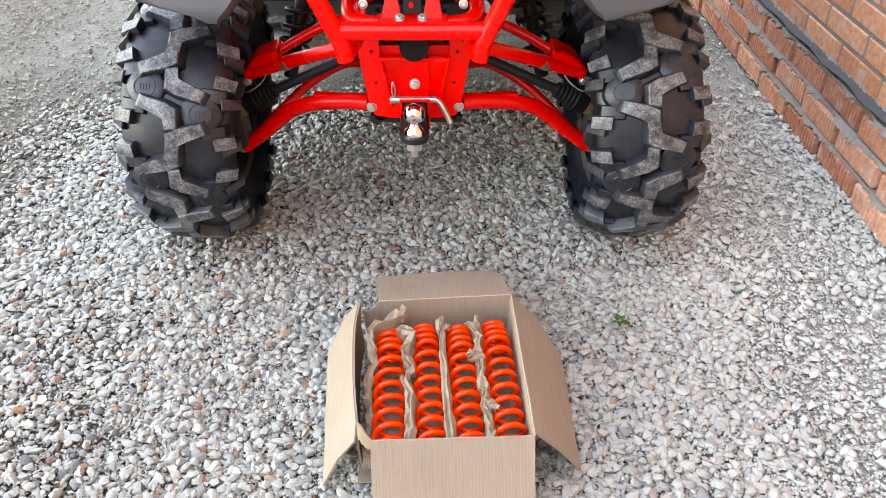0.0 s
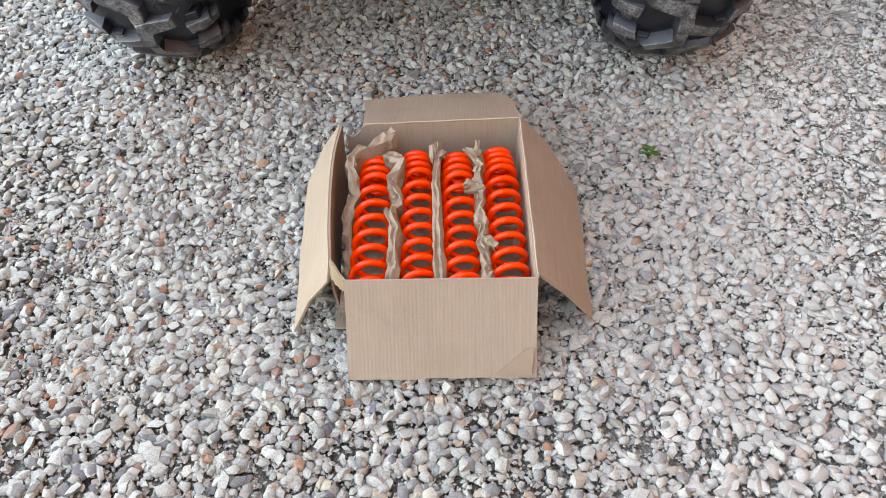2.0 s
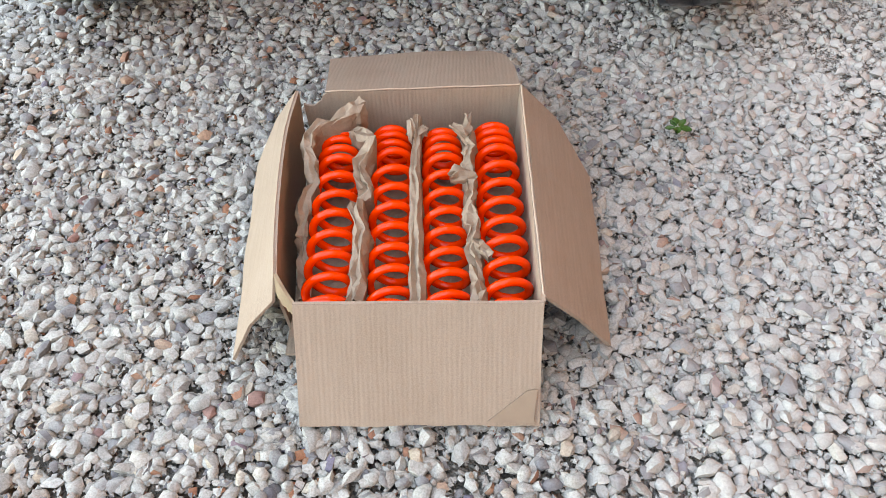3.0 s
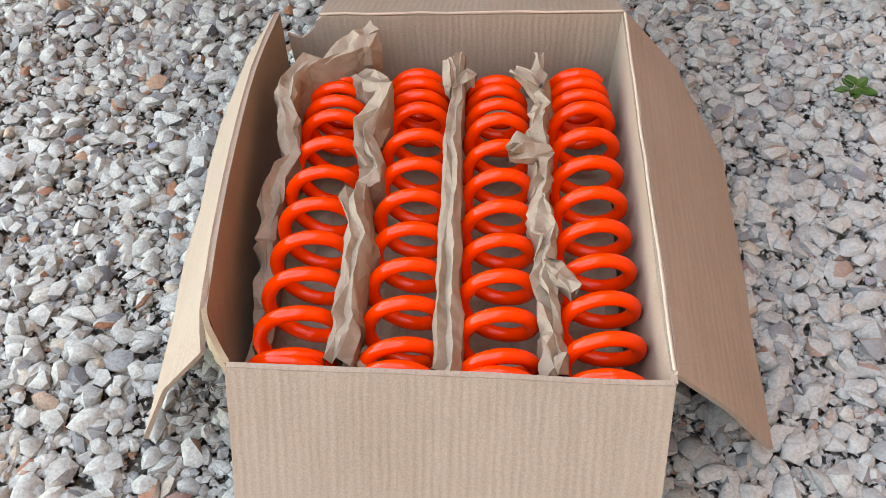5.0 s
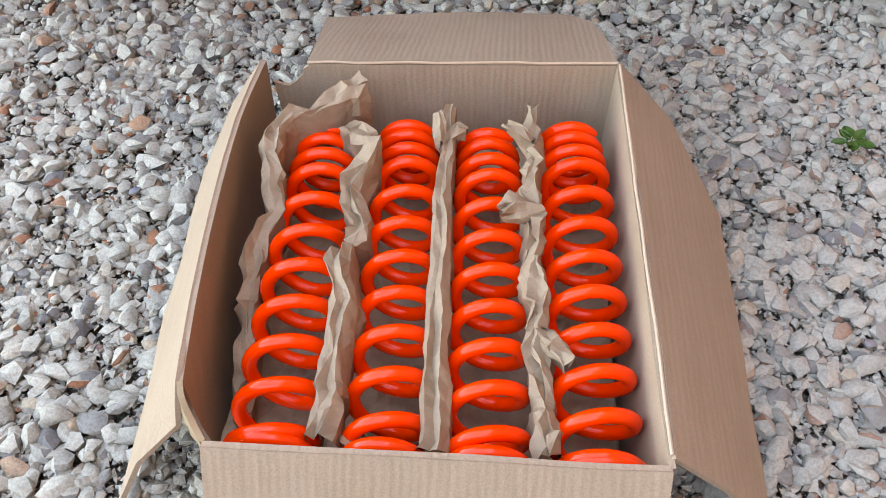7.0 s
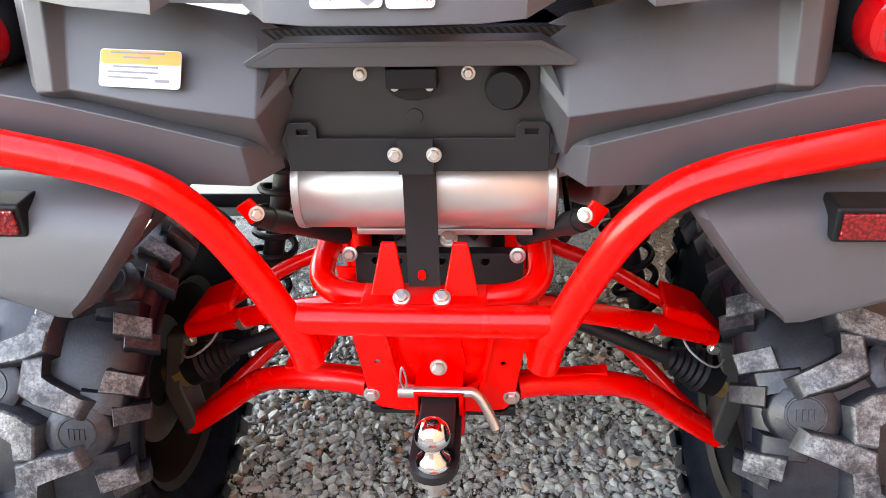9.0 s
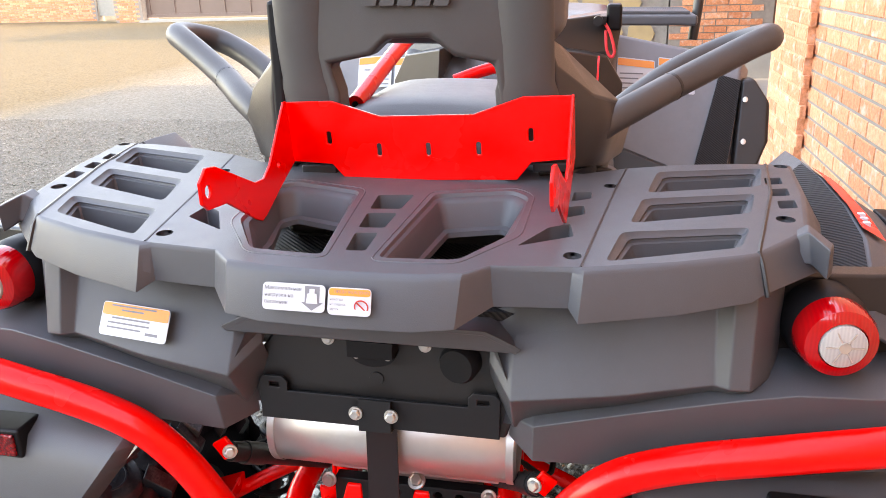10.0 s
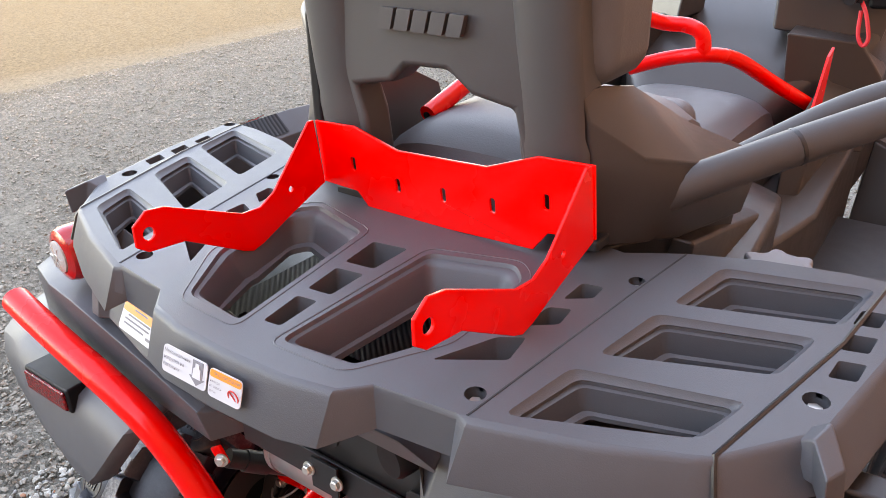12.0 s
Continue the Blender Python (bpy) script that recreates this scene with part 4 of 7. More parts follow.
# hitch: plate, receiver, ball and pin
def make_hitch():
    half = [(0.036, 0.362), (0.062, 0.362), (0.098, 0.368), (0.112, 0.384), (0.118, 0.43), (0.136, 0.54), (0.142, 0.62), (0.085, 0.62), (0.082, 0.520), (0.056, 0.420), (0.036, 0.405)]
    for f in (1, -1):
        bm = bmesh.new()
        sheet(bm, [(f * x, z) for x, z in half], [circle(f * 0.102, 0.535, 0.004), circle(f * 0.095, 0.455, 0.004), circle(f * 0.118, 0.585, 0.0045)], lambda x, z: (x, 1.684, z), lambda x, z: (x, 1.690, z))
        part("hitch_plate", bm, RED, quad, "red steel rear plate", bevel=0.0015)
    bm = bmesh.new()
    loft(bm, [[(-0.090, 1.700, 0.545), (0.090, 1.700, 0.545), (0.062, 1.700, 0.392), (-0.062, 1.700, 0.392)],
              [(-0.082, 1.75, 0.53), (0.082, 1.75, 0.53), (0.058, 1.75, 0.40), (-0.058, 1.75, 0.40)]])
    guard = part("gearbox_guard", bm, RED, quad, bevel=0.002)
    for f in (1, -1):
        bm = bmesh.new()
        loft(bm, [[(f * 0.086, 1.674, 0.525), (f * 0.079, 1.674, 0.525), (f * 0.054, 1.674, 0.395), (f * 0.061, 1.674, 0.395)],
                  [(f * 0.086, 1.705, 0.525), (f * 0.079, 1.705, 0.525), (f * 0.054, 1.705, 0.395), (f * 0.061, 1.705, 0.395)]])
        part("guard_flange", bm, RED, guard, bevel=0.002)
    bm = bmesh.new()
    block(bm, (-0.086, 1.672, 0.515), (0.086, 1.705, 0.524))
    part("guard_lip", bm, RED, guard, bevel=0.002)
    for f in (1, -1):
        bm = bmesh.new()
        loft(bm, [[(f * 0.020, 1.700, 0.520), (f * 0.026, 1.700, 0.520), (f * 0.026, 1.694, 0.520), (f * 0.020, 1.694, 0.520)], [(f * 0.034, 1.700, 0.44), (f * 0.040, 1.700, 0.44), (f * 0.040, 1.694, 0.44), (f * 0.034, 1.694, 0.44)]])
        part("guard_rib", bm, RED, guard)
    bm = bmesh.new()
    for lo, hi in (((-0.036, 1.64, 0.355), (-0.030, 1.80, 0.432)), ((0.030, 1.64, 0.355), (0.036, 1.80, 0.432)), ((-0.036, 1.64, 0.426), (0.036, 1.80, 0.432)), ((-0.036, 1.64, 0.355), (0.036, 1.80, 0.361))):
        block(bm, lo, hi)
    part("receiver_tube", bm, RED, quad, "square red hitch receiver", bevel=0.0015)
    bm = bmesh.new()
    block(bm, (-0.026, 1.57, 0.362), (0.026, 1.76, 0.420))
    part("ball_mount", bm, STEEL_BLACK, quad, bevel=0.004)
    bm = bmesh.new()
    prism(bm, circle(0, 1.545, 0.034, 20) , lambda x, y: (x, y, 0.392), lambda x, y: (x, y, 0.378))
    block(bm, (-0.034, 1.545, 0.378), (0.034, 1.66, 0.392))
    part("drawbar", bm, STEEL_BLACK, quad, bevel=0.002)
    bm = bmesh.new()
    m = Matrix.Translation((0, 1.540, 0.0)) @ Matrix.Rotation(-math.pi / 2, 4, "Y")
    ball = [(0.444 + 0.025 * math.sin(a), 0.025 * math.cos(a)) for a in [radians(-62 + 152 * i / 16) for i in range(17)]]
    lathe(bm, [(0.392, 0.0), (0.392, 0.024), (0.398, 0.0255), (0.406, 0.022), (0.412, 0.0155), (0.418, 0.0135)] + ball, m, 32)
    part("tow_ball", bm, CHROME, quad, "polished chrome tow ball")
    bm = bmesh.new()
    lathe(bm, [(0.377, 0), (0.377, 0.020), (0.356, 0.020), (0.354, 0.017), (0.354, 0)], m, 6)
    lathe(bm, [(0.356, 0.010), (0.337, 0.010), (0.335, 0.0)], m, 16)
    part("ball_nut", bm, ZINC, quad)
    bm = bmesh.new()
    tube(bm, [(-0.052, 1.650, 0.428), (0.035, 1.650, 0.428), (0.050, 1.650, 0.428), (0.062, 1.647, 0.418), (0.076, 1.640, 0.394), (0.086, 1.634, 0.374)], 0.0075, 12, 4)
    part("hitch_pin", bm, ZINC, quad, "bent steel hitch pin")
    bm = bmesh.new()
    rod(bm, (-0.060, 1.650, 0.428), (-0.037, 1.650, 0.428), 0.0095)
    part("pin_collar", bm, ZINC, quad)
    bm = bmesh.new()
    tube(bm, [(-0.050, 1.648, 0.433), (-0.055, 1.644, 0.453), (-0.052, 1.646, 0.475), (-0.047, 1.648, 0.453), (-0.049, 1.650, 0.433)], 0.0016, 8, 6)
    part("cotter_ring", bm, ZINC, quad)
    for lo, hi in ((-0.115, -0.036), (0.036, 0.115)):
        bm = bmesh.new()
        block(bm, (lo, 1.70, 0.340), (hi, 1.80, 0.358))
        part("skid_bar", bm, STEEL_BLACK, quad, bevel=0.003)
    bm = bmesh.new()
    for f in (1, -1):
        lathe(bm, [(0, 0), (0, 0.017), (0.05, 0.017), (0.05, 0)], Matrix.Translation((f * 0.088, 1.70, 0.365)) @ Matrix.Rotation(math.pi / 2, 4, "Z"), 18)
    part("arm_bush", bm, BLACK, quad)
    bm = bmesh.new()
    lathe(bm, [(0, 0), (0, 0.034), (0.012, 0.036), (0.05, 0.036), (0.05, 0)], Matrix.Translation((0.0, 1.655, 0.556)) @ Matrix.Rotation(math.pi / 2, 4, "Z"), 28)
    part("diff_cap", bm, BLACK, quad, "black round differential cover")
    bm = bmesh.new()
    block(bm, (-0.075, 1.76, 0.42), (0.075, 1.90, 0.62))
    part("differential", bm, GEAR, quad, bevel=0.02, seg=3)
    bolt(quad, (0.0, 1.665, 0.462), (0, -1, 0.2), 0.009)
    for f in (1, -1):
        bolt(quad, (f * 0.108, 1.686, 0.392), (0, -1, 0.1), 0.009)
        bolt(quad, (f * 0.122, 1.684, 0.585), (0, -1, 0.1), 0.009)
        bolt(quad, (f * 0.030, 1.694, 0.585), (0, -1, 0), 0.005)


make_hitch()


def make_suspension(f):
    def arm(pts, r, name="suspension_arm"):
        return red_tube([(f * x, y, z) for x, y, z in pts], r, 5, name)

    # lower arm: two tubes that meet at the hub
    arm([(0.118, 1.715, 0.388), (0.16, 1.725, 0.388), (0.23, 1.742, 0.378), (0.285, 1.755, 0.364), (0.330, 1.768, 0.338), (0.40, 1.785, 0.275), (0.465, 1.797, 0.222)], 0.0200)
    arm([(0.118, 1.96, 0.385), (0.20, 1.95, 0.392), (0.30, 1.90, 0.350), (0.40, 1.83, 0.275), (0.462, 1.806, 0.225)], 0.013)
    bm = bmesh.new()
    prism(bm, [(0.12, 1.722), (0.26, 1.742), (0.26, 1.765), (0.12, 1.738)], lambda x, y: (f * x, y, 0.408 - abs(x - 0.16) * 0.1), lambda x, y: (f * x, y, 0.385 - abs(x - 0.16) * 0.1))
    part("arm_gusset", bm, RED, quad, bevel=0.002)
    # upper arm
    arm([(0.12, 1.70, 0.552), (0.24, 1.745, 0.505), (0.35, 1.785, 0.460), (0.432, 1.803, 0.428)], 0.0170)
    arm([(0.12, 1.90, 0.560), (0.25, 1.87, 0.522), (0.36, 1.835, 0.470), (0.428, 1.812, 0.430)], 0.0125)
    bm = bmesh.new()
    loft(bm, [[(f * 0.345, 1.78, 0.498), (f * 0.345, 1.85, 0.508), (f * 0.345, 1.85, 0.486), (f * 0.345, 1.78, 0.472)],
              [(f * 0.400, 1.785, 0.482), (f * 0.400, 1.84, 0.490), (f * 0.400, 1.84, 0.440), (f * 0.400, 1.785, 0.430)],
              [(f * 0.440, 1.795, 0.440), (f * 0.440, 1.825, 0.445), (f * 0.440, 1.825, 0.410), (f * 0.440, 1.795, 0.402)]])
    part("knuckle_bracket", bm, RED, quad, bevel=0.004)
    bm = bmesh.new()
    rod(bm, (f * 0.318, 1.773, 0.470), (f * 0.332, 1.779, 0.463), 0.0172, 18)
    part("arm_band", bm, ZINC, quad)
    bolt(quad, (f * 0.433, 1.792, 0.413), (0, -1, 0.1), 0.0085)
    bolt(quad, (f * 0.468, 1.788, 0.219), (0, -1, 0.1), 0.0085)
    # half shaft and its boots
    bm = bmesh.new()
    rod(bm, (f * 0.06, 1.80, 0.525), (f * 0.42, 1.80, 0.360), 0.0125, 16)
    part("half_shaft", bm, STEEL_BLACK, quad)
    bm = bmesh.new()
    m = Matrix.Translation((f * 0.362, 1.80, 0.387)) @ Vector((f * 0.32, 0, -0.146)).to_track_quat("X", "Z").to_matrix().to_4x4()
    prof = []
    for i in range(6):
        prof += [(i * 0.011, 0.015 + i * 0.0034), (i * 0.011 + 0.005, 0.021 + i * 0.0034)]
    lathe(bm, [(0, 0.014)] + prof + [(0.068, 0.034), (0.092, 0.034), (0.092, 0)], m, 24)
    part("axle_boot", bm, BLACK, quad, "black rubber bellows boot")
    bm = bmesh.new()
    lathe(bm, [(0.092, 0.0), (0.092, 0.030), (0.115, 0.030), (0.115, 0.025), (0.137, 0.025), (0.137, 0)], m, 20)
    part("hub_ring", bm, BRASSY, quad, "yellow zinc hub ring")
    bm = bmesh.new()
    loft(bm, [[(f * 0.445, 1.775, 0.235), (f * 0.475, 1.775, 0.215), (f * 0.475, 1.83, 0.215), (f * 0.445, 1.83, 0.235)],
              [(f * 0.455, 1.768, 0.33), (f * 0.490, 1.768, 0.32), (f * 0.490, 1.83, 0.32), (f * 0.455, 1.83, 0.33)],
              [(f * 0.435, 1.785, 0.425), (f * 0.470, 1.785, 0.425), (f * 0.470, 1.82, 0.425), (f * 0.435, 1.82, 0.425)]])
    part("wheel_knuckle", bm, HUB, quad, bevel=0.006)
    bm = bmesh.new()
    lathe(bm, [(0, 0.11), (0.006, 0.11), (0.006, 0.05), (0, 0.05), (0, 0.11)], Matrix.Translation((f * 0.505, AXLE_Y, AXLE_Z)), 40)
    part("brake_disc", bm, HUB, quad)
    bm = bmesh.new()
    tube(bm, [(f * 0.455, 1.79, 0.40), (f * 0.43, 1.765, 0.395), (f * 0.39, 1.775, 0.42), (f * 0.37, 1.83, 0.45)], 0.002, 8, 6)
    part("brake_hose", bm, GEAR, quad, "braided brake hose")
    # shock absorber with its spring
    top, low = Vector((f * 0.235, 1.93, 0.80)), Vector((f * 0.340, 1.90, 0.38))
    bm = bmesh.new()
    rod(bm, top, low, 0.018, 16)
    part("shock_absorber", bm, STEEL_BLACK, quad)
    bm = bmesh.new()
    ax = (low - top)
    q = ax.to_track_quat("Z", "Y")
    tube(bm, [top + ax * (0.1 + 0.8 * i / 180) + q @ Vector((0.036 * math.cos(i * 0.3), 0.036 * math.sin(i * 0.3), 0)) for i in range(181)], 0.006, 8)
    part("shock_spring", bm, BLACK, quad, "black shock absorber spring")
    # black stay from bumper lug to frame
    a, b = Vector((f * 0.190, 1.527, 0.780)), Vector((f * 0.122, 1.672, 0.678))
    bm = bmesh.new()
    rod(bm, a, b, 0.0125, 16)
    rod(bm, a.lerp(b, 0.12), a.lerp(b, 0.3), 0.0145, 16)
    part("stay_rod", bm, STEEL_BLACK, quad)
    bm = bmesh.new()
    block(bm, (-0.010, -0.003, -0.013), (0.012, 0.003, 0.013), Matrix.Translation((f * 0.192, 1.518, 0.790)) @ Matrix.Rotation(f * 0.6, 4, "Y"))
    part("stay_lug", bm, RED, quad, bevel=0.002)
    bolt(quad, (f * 0.183, 1.513, 0.790), (f * -0.5, -1, 0.2), 0.0062)
    bolt(quad, (f * 0.113, 1.652, 0.660), (0, -1, 0.3), 0.0075)


both(make_suspension)


# frame behind the bumper
def make_rear_frame():
    for f in (1, -1):
        red_tube([(f * 0.142, 1.503, 0.60), (f * 0.132, 1.56, 0.60), (f * 0.122, 1.64, 0.60), (f * 0.118, 1.70, 0.59)], 0.017, 5)
        red_tube([(f * 0.03, 1.566, 0.648), (f * 0.09, 1.568, 0.648), (f * 0.126, 1.580, 0.652), (f * 0.142, 1.61, 0.660), (f * 0.140, 1.68, 0.672), (f * 0.13, 1.80, 0.690)], 0.0165, 6)
        red_tube([(f * 0.112, 1.72, 0.60), (f * 0.11, 1.74, 0.70), (f * 0.10, 1.80, 0.86)], 0.016, 4)
        red_tube([(f * 0.10, 1.98, 0.40), (f * 0.12, 1.98, 0.62), (f * 0.12, 2.05, 0.80)], 0.016, 4)
        bm = bmesh.new()
        loft(bm, [[(f * 0.022, 1.53, 0.668), (f * 0.066, 1.53, 0.668), (f * 0.066, 1.536, 0.668), (f * 0.022, 1.536, 0.668)],
                  [(f * 0.034, 1.552, 0.732), (f * 0.052, 1.552, 0.732), (f * 0.052, 1.558, 0.732), (f * 0.034, 1.558, 0.732)]])
        part("frame_tab", bm, RED, quad, bevel=0.002)
        bolt(quad, (f * 0.024 - 0.002, 1.520, 0.676), (0, -0.6, 1), 0.0075)
    bm = bmesh.new()
    block(bm, (-0.092, 1.612, 0.711), (0.131, 1.650, 0.720))
    part("heat_shield", bm, ALU, quad, "bright metal strip under the muffler", bevel=0.002)
    bm = bmesh.new()
    block(bm, (-0.075, 1.505, 0.664), (0.075, 1.56, 0.672))
    part("tab_plate", bm, RED, quad, bevel=0.002)
    bm = bmesh.new()
    sheet(bm, [(-0.11, 0.606), (0.122, 0.606), (0.122, 0.655), (-0.11, 0.655)], [circle(x, 0.642, 0.006, 10) for x in (-0.08, -0.05, -0.02, 0.01, 0.04, 0.07)],
          lambda x, z: (x, 1.665, z), lambda x, z: (x, 1.685, z))
    part("cross_bracket", bm, STEEL_BLACK, quad, "black perforated cross bracket", bevel=0.002)
    bm = bmesh.new()
    block(bm, (-0.122, 1.86, 0.362), (0.122, 2.45, 0.80))
    part("gearbox", bm, PLASTIC_DARK, quad, "black engine and gearbox casing", bevel=0.02)
    bm = bmesh.new()
    block(bm, (-0.105, 1.70, 0.352), (0.105, 2.50, 0.360))
    part("skid_plate", bm, PLASTIC_DARK, quad, bevel=0.002)
    for f in (1, -1):
        bm = bmesh.new()
        prism(bm, [(1.70, 0.50), (1.84, 0.52), (1.90, 0.66), (1.86, 0.74), (1.72, 0.66)], lambda y, z: (f * 0.128, y, z), lambda y, z: (f * 0.133, y, z))
        part("frame_gusset", bm, RED, quad, bevel=0.002)
        bm = bmesh.new()
        tube(bm, [(f * 0.05, 1.70, 0.66), (f * 0.09, 1.74, 0.70), (f * 0.16, 1.82, 0.73), (f * 0.2, 1.95, 0.72)], 0.006, 8, 5)
        part("wiring_loom", bm, BLACK, quad)
    bolt(quad, (0.026, 1.60, 0.712), (0, -0.7, 1), 0.008)
    bm = bmesh.new()
    block(bm, (-0.13, 1.82, 0.56), (0.13, 2.35, 0.92))
    block(bm, (-0.16, 2.3, 0.40), (0.16, 2.9, 0.95))
    part("engine", bm, BLACK, quad, "black engine and gearbox under the body", bevel=0.03)
    runs = (((0.02, 1.62, 0.70), (0.15, 1.72, 0.76)), ((-0.05, 1.66, 0.70), (-0.16, 1.72, 0.78)), ((0.05, 1.70, 0.68), (0.16, 1.78, 0.82)), ((-0.10, 1.64, 0.74), (-0.17, 1.70, 0.66)),
            ((0.09, 1.62, 0.73), (0.02, 1.75, 0.66)), ((-0.03, 1.68, 0.76), (-0.12, 1.72, 0.69)), ((0.12, 1.66, 0.70), (0.19, 1.76, 0.62)))
    for k, (a, b) in enumerate(runs):
        a, b = Vector(a), Vector(b)
        bm = bmesh.new()
        tube(bm, [a, a.lerp(b, 0.4) + Vector((0, 0, 0.02)), b + Vector((0, 0.02, 0)), b + Vector((0, 0.2, 0.05))], (0.005, 0.0035, 0.0045, 0.003)[k % 4], 8, 5)
        part("cable", bm, (BLACK, BLACK, GEAR)[k % 3], quad)
    for k, (x, y, z) in enumerate(((-0.062, 1.70, 0.70), (0.075, 1.72, 0.735), (-0.09, 1.73, 0.745), (0.115, 1.70, 0.69))):
        bolt(quad, (x, y, z), (0, -1, 0.4), 0.0075)
    bm = bmesh.new()
    block(bm, (0.005, 1.70, 0.725), (0.045, 1.74, 0.765))
    part("connector", bm, GEAR, quad, bevel=0.004)


make_rear_frame()


# muffler, mounting plate and strap
def make_muffler():
    bm = bmesh.new()
    lathe(bm, [(-0.158, 0), (-0.158, 0.050), (-0.150, 0.056), (0.146, 0.056), (0.154, 0.050), (0.154, 0)], Matrix.Translation((0.003, 1.612, 0.785)), 48)
    muffler = part("muffler", bm, ALU, quad, "brushed steel muffler can")
    for x in (-0.157, 0.142):
        bm = bmesh.new()
        lathe(bm, [(x, 0.0565), (x, 0.0575), (x + 0.009, 0.0575), (x + 0.009, 0.0565)], Matrix.Translation((0.003, 1.612, 0.785)), 48)
        part("end_band", bm, ALU, muffler)
    bm = bmesh.new()
    tube(bm, [(0.14, 1.63, 0.80), (0.20, 1.66, 0.80), (0.24, 1.74, 0.74), (0.24, 1.85, 0.66), (0.20, 2.0, 0.60)], 0.021, 14, 6)
    part("exhaust_pipe", bm, ALU, quad, "dull heat-tinted exhaust pipe")
    # black plate behind and its folded bracket
    bm = bmesh.new()
    prism(bm, [(-0.142, 0.835), (0.148, 0.835), (0.158, 0.87), (0.135, 0.975), (-0.10, 0.975), (-0.155, 0.90)], lambda x, z: (x, 1.530, z), lambda x, z: (x, 1.536, z))
    part("tail_plate", bm, PLASTIC_DARK, quad, "black recessed tail plate", bevel=0.003)
    bm = bmesh.new()
    out = [(-0.140, 0.838), (0.142, 0.838), (0.142, 0.888), (0.136, 0.894), (0.112, 0.894), (0.106, 0.888), (0.106, 0.876), (-0.106, 0.876), (-0.106, 0.888), (-0.112, 0.894), (-0.134, 0.894), (-0.140, 0.888)]
    sheet(bm, out, [[(0.116, 0.880), (0.130, 0.880), (0.130, 0.886), (0.116, 0.886)], [(-0.128, 0.880), (-0.116, 0.880), (-0.116, 0.886), (-0.128, 0.886)]],
          lambda x, z: (x, 1.517 + (0.004 if abs(x) > 0.075 else 0), z), lambda x, z: (x, 1.521 + (0.004 if abs(x) > 0.075 else 0), z))
    part("number_bracket", bm, STEEL_BLACK, quad, "black folded steel bracket", bevel=0.001)
    bm = bmesh.new()
    loft(bm, [[(-0.019, y, z), (0.019, y, z), (0.019, y + 0.003, z), (-0.019, y + 0.003, z)] for y, z in
              ((1.513, 0.878), (1.512, 0.846), (1.512, 0.838), (1.535, 0.832), (1.538, 0.826), (1.536, 0.70), (1.535, 0.682))])
    part("strap", bm, STEEL_BLACK, quad, "black steel support strap", bevel=0.0008)
    bm = bmesh.new()
    prism(bm, circle(-0.002, 0.699, 0.005, 12, 1.4), lambda x, z: (x, 1.5335, z), lambda x, z: (x, 1.5345, z))
    part("strap_slot", bm, RED, quad)
    for x, z in ((-0.0215, 0.861), (0.020, 0.861)):
        bolt(quad, (x, 1.512, z), (0, -1, 0.1), 0.0058)
    for x, z in ((-0.055, 0.944), (0.057, 0.944)):
        bolt(quad, (x, 1.529, z), (0, -1, 0.1), 0.0052)
    # plate lamp and vent cap
    bm = bmesh.new()
    block(bm, (-0.026, 1.505, 0.935), (0.026, 1.530, 0.955))
    prism(bm, [(-0.027, 0.937)] + [(0.027 * math.cos(a), 0.937 - 0.018 * math.sin(a)) for a in [math.pi - math.pi * i / 12 for i in range(1, 12)]] + [(0.027, 0.937)], lambda x, z: (x, 1.516, z), lambda x, z: (x, 1.530, z))
    lamp = part("plate_lamp", bm, BLACK, quad, "small black number plate lamp", bevel=0.002)
    for x in (-0.018, 0.018):
        b = bolt(quad, (x, 1.514, 0.934), (0, -1, 0), 0.003)
        b.parent = lamp
    bm = bmesh.new()
    lathe(bm, [(0, 0), (0, 0.019), (0.005, 0.022), (0.022, 0.022), (0.022, 0)], Matrix.Translation((0.094, 1.512, 0.930)) @ Matrix.Rotation(math.pi / 2 - 0.25, 4, "Z"), 28)
    part("vent_cap", bm, BLACK, quad, "black round vent cap")
    bm = bmesh.new()
    lathe(bm, [(0, 0), (0, 0.009), (0.003, 0.008), (0.003, 0)], Matrix.Translation((0.0, 1.531, 0.898)) @ Matrix.Rotation(-math.pi / 2, 4, "Z"), 20)
    part("round_plug", bm, PLASTIC_DARK, quad)


make_muffler()


# luggage rack: its top rises towards the seat
RACK_Z = 1.0735


def rack_z(y):
    return RACK_Z + 0.055 * (min(y, 1.80) - 1.46)


# the edge of the top, and the lower edge of the lip below it with its drop
TOP_EDGE = [(0.0, 1.420), (0.070, 1.423), (0.116, 1.432), (0.138, 1.452), (0.215, 1.460), (0.226, 1.462), (0.310, 1.486), (0.374, 1.512), (0.386, 1.518), (0.442, 1.585), (0.462, 1.70), (0.470, 1.822), (0.410, 1.819), (0.335, 1.802), (0.268, 1.777), (0.215, 1.748), (0.15, 1.760), (0.0, 1.765)]
LOW_EDGE = [(0.0, 1.396), (0.074, 1.399), (0.112, 1.408), (0.142, 1.448), (0.212, 1.455), (0.222, 1.434), (0.312, 1.464), (0.382, 1.495), (0.392, 1.502), (0.466, 1.575), (0.488, 1.70), (0.496, 1.826), (0.420, 1.827), (0.335, 1.810), (0.268, 1.785), (0.215, 1.756), (0.15, 1.770), (0.0, 1.775)]
DROP = [0.048, 0.048, 0.047, 0.040, 0.040, 0.046, 0.045, 0.042, 0.038, 0.036, 0.036, 0.036, 0.034, 0.034, 0.03, 0.03, 0.03, 0.03]
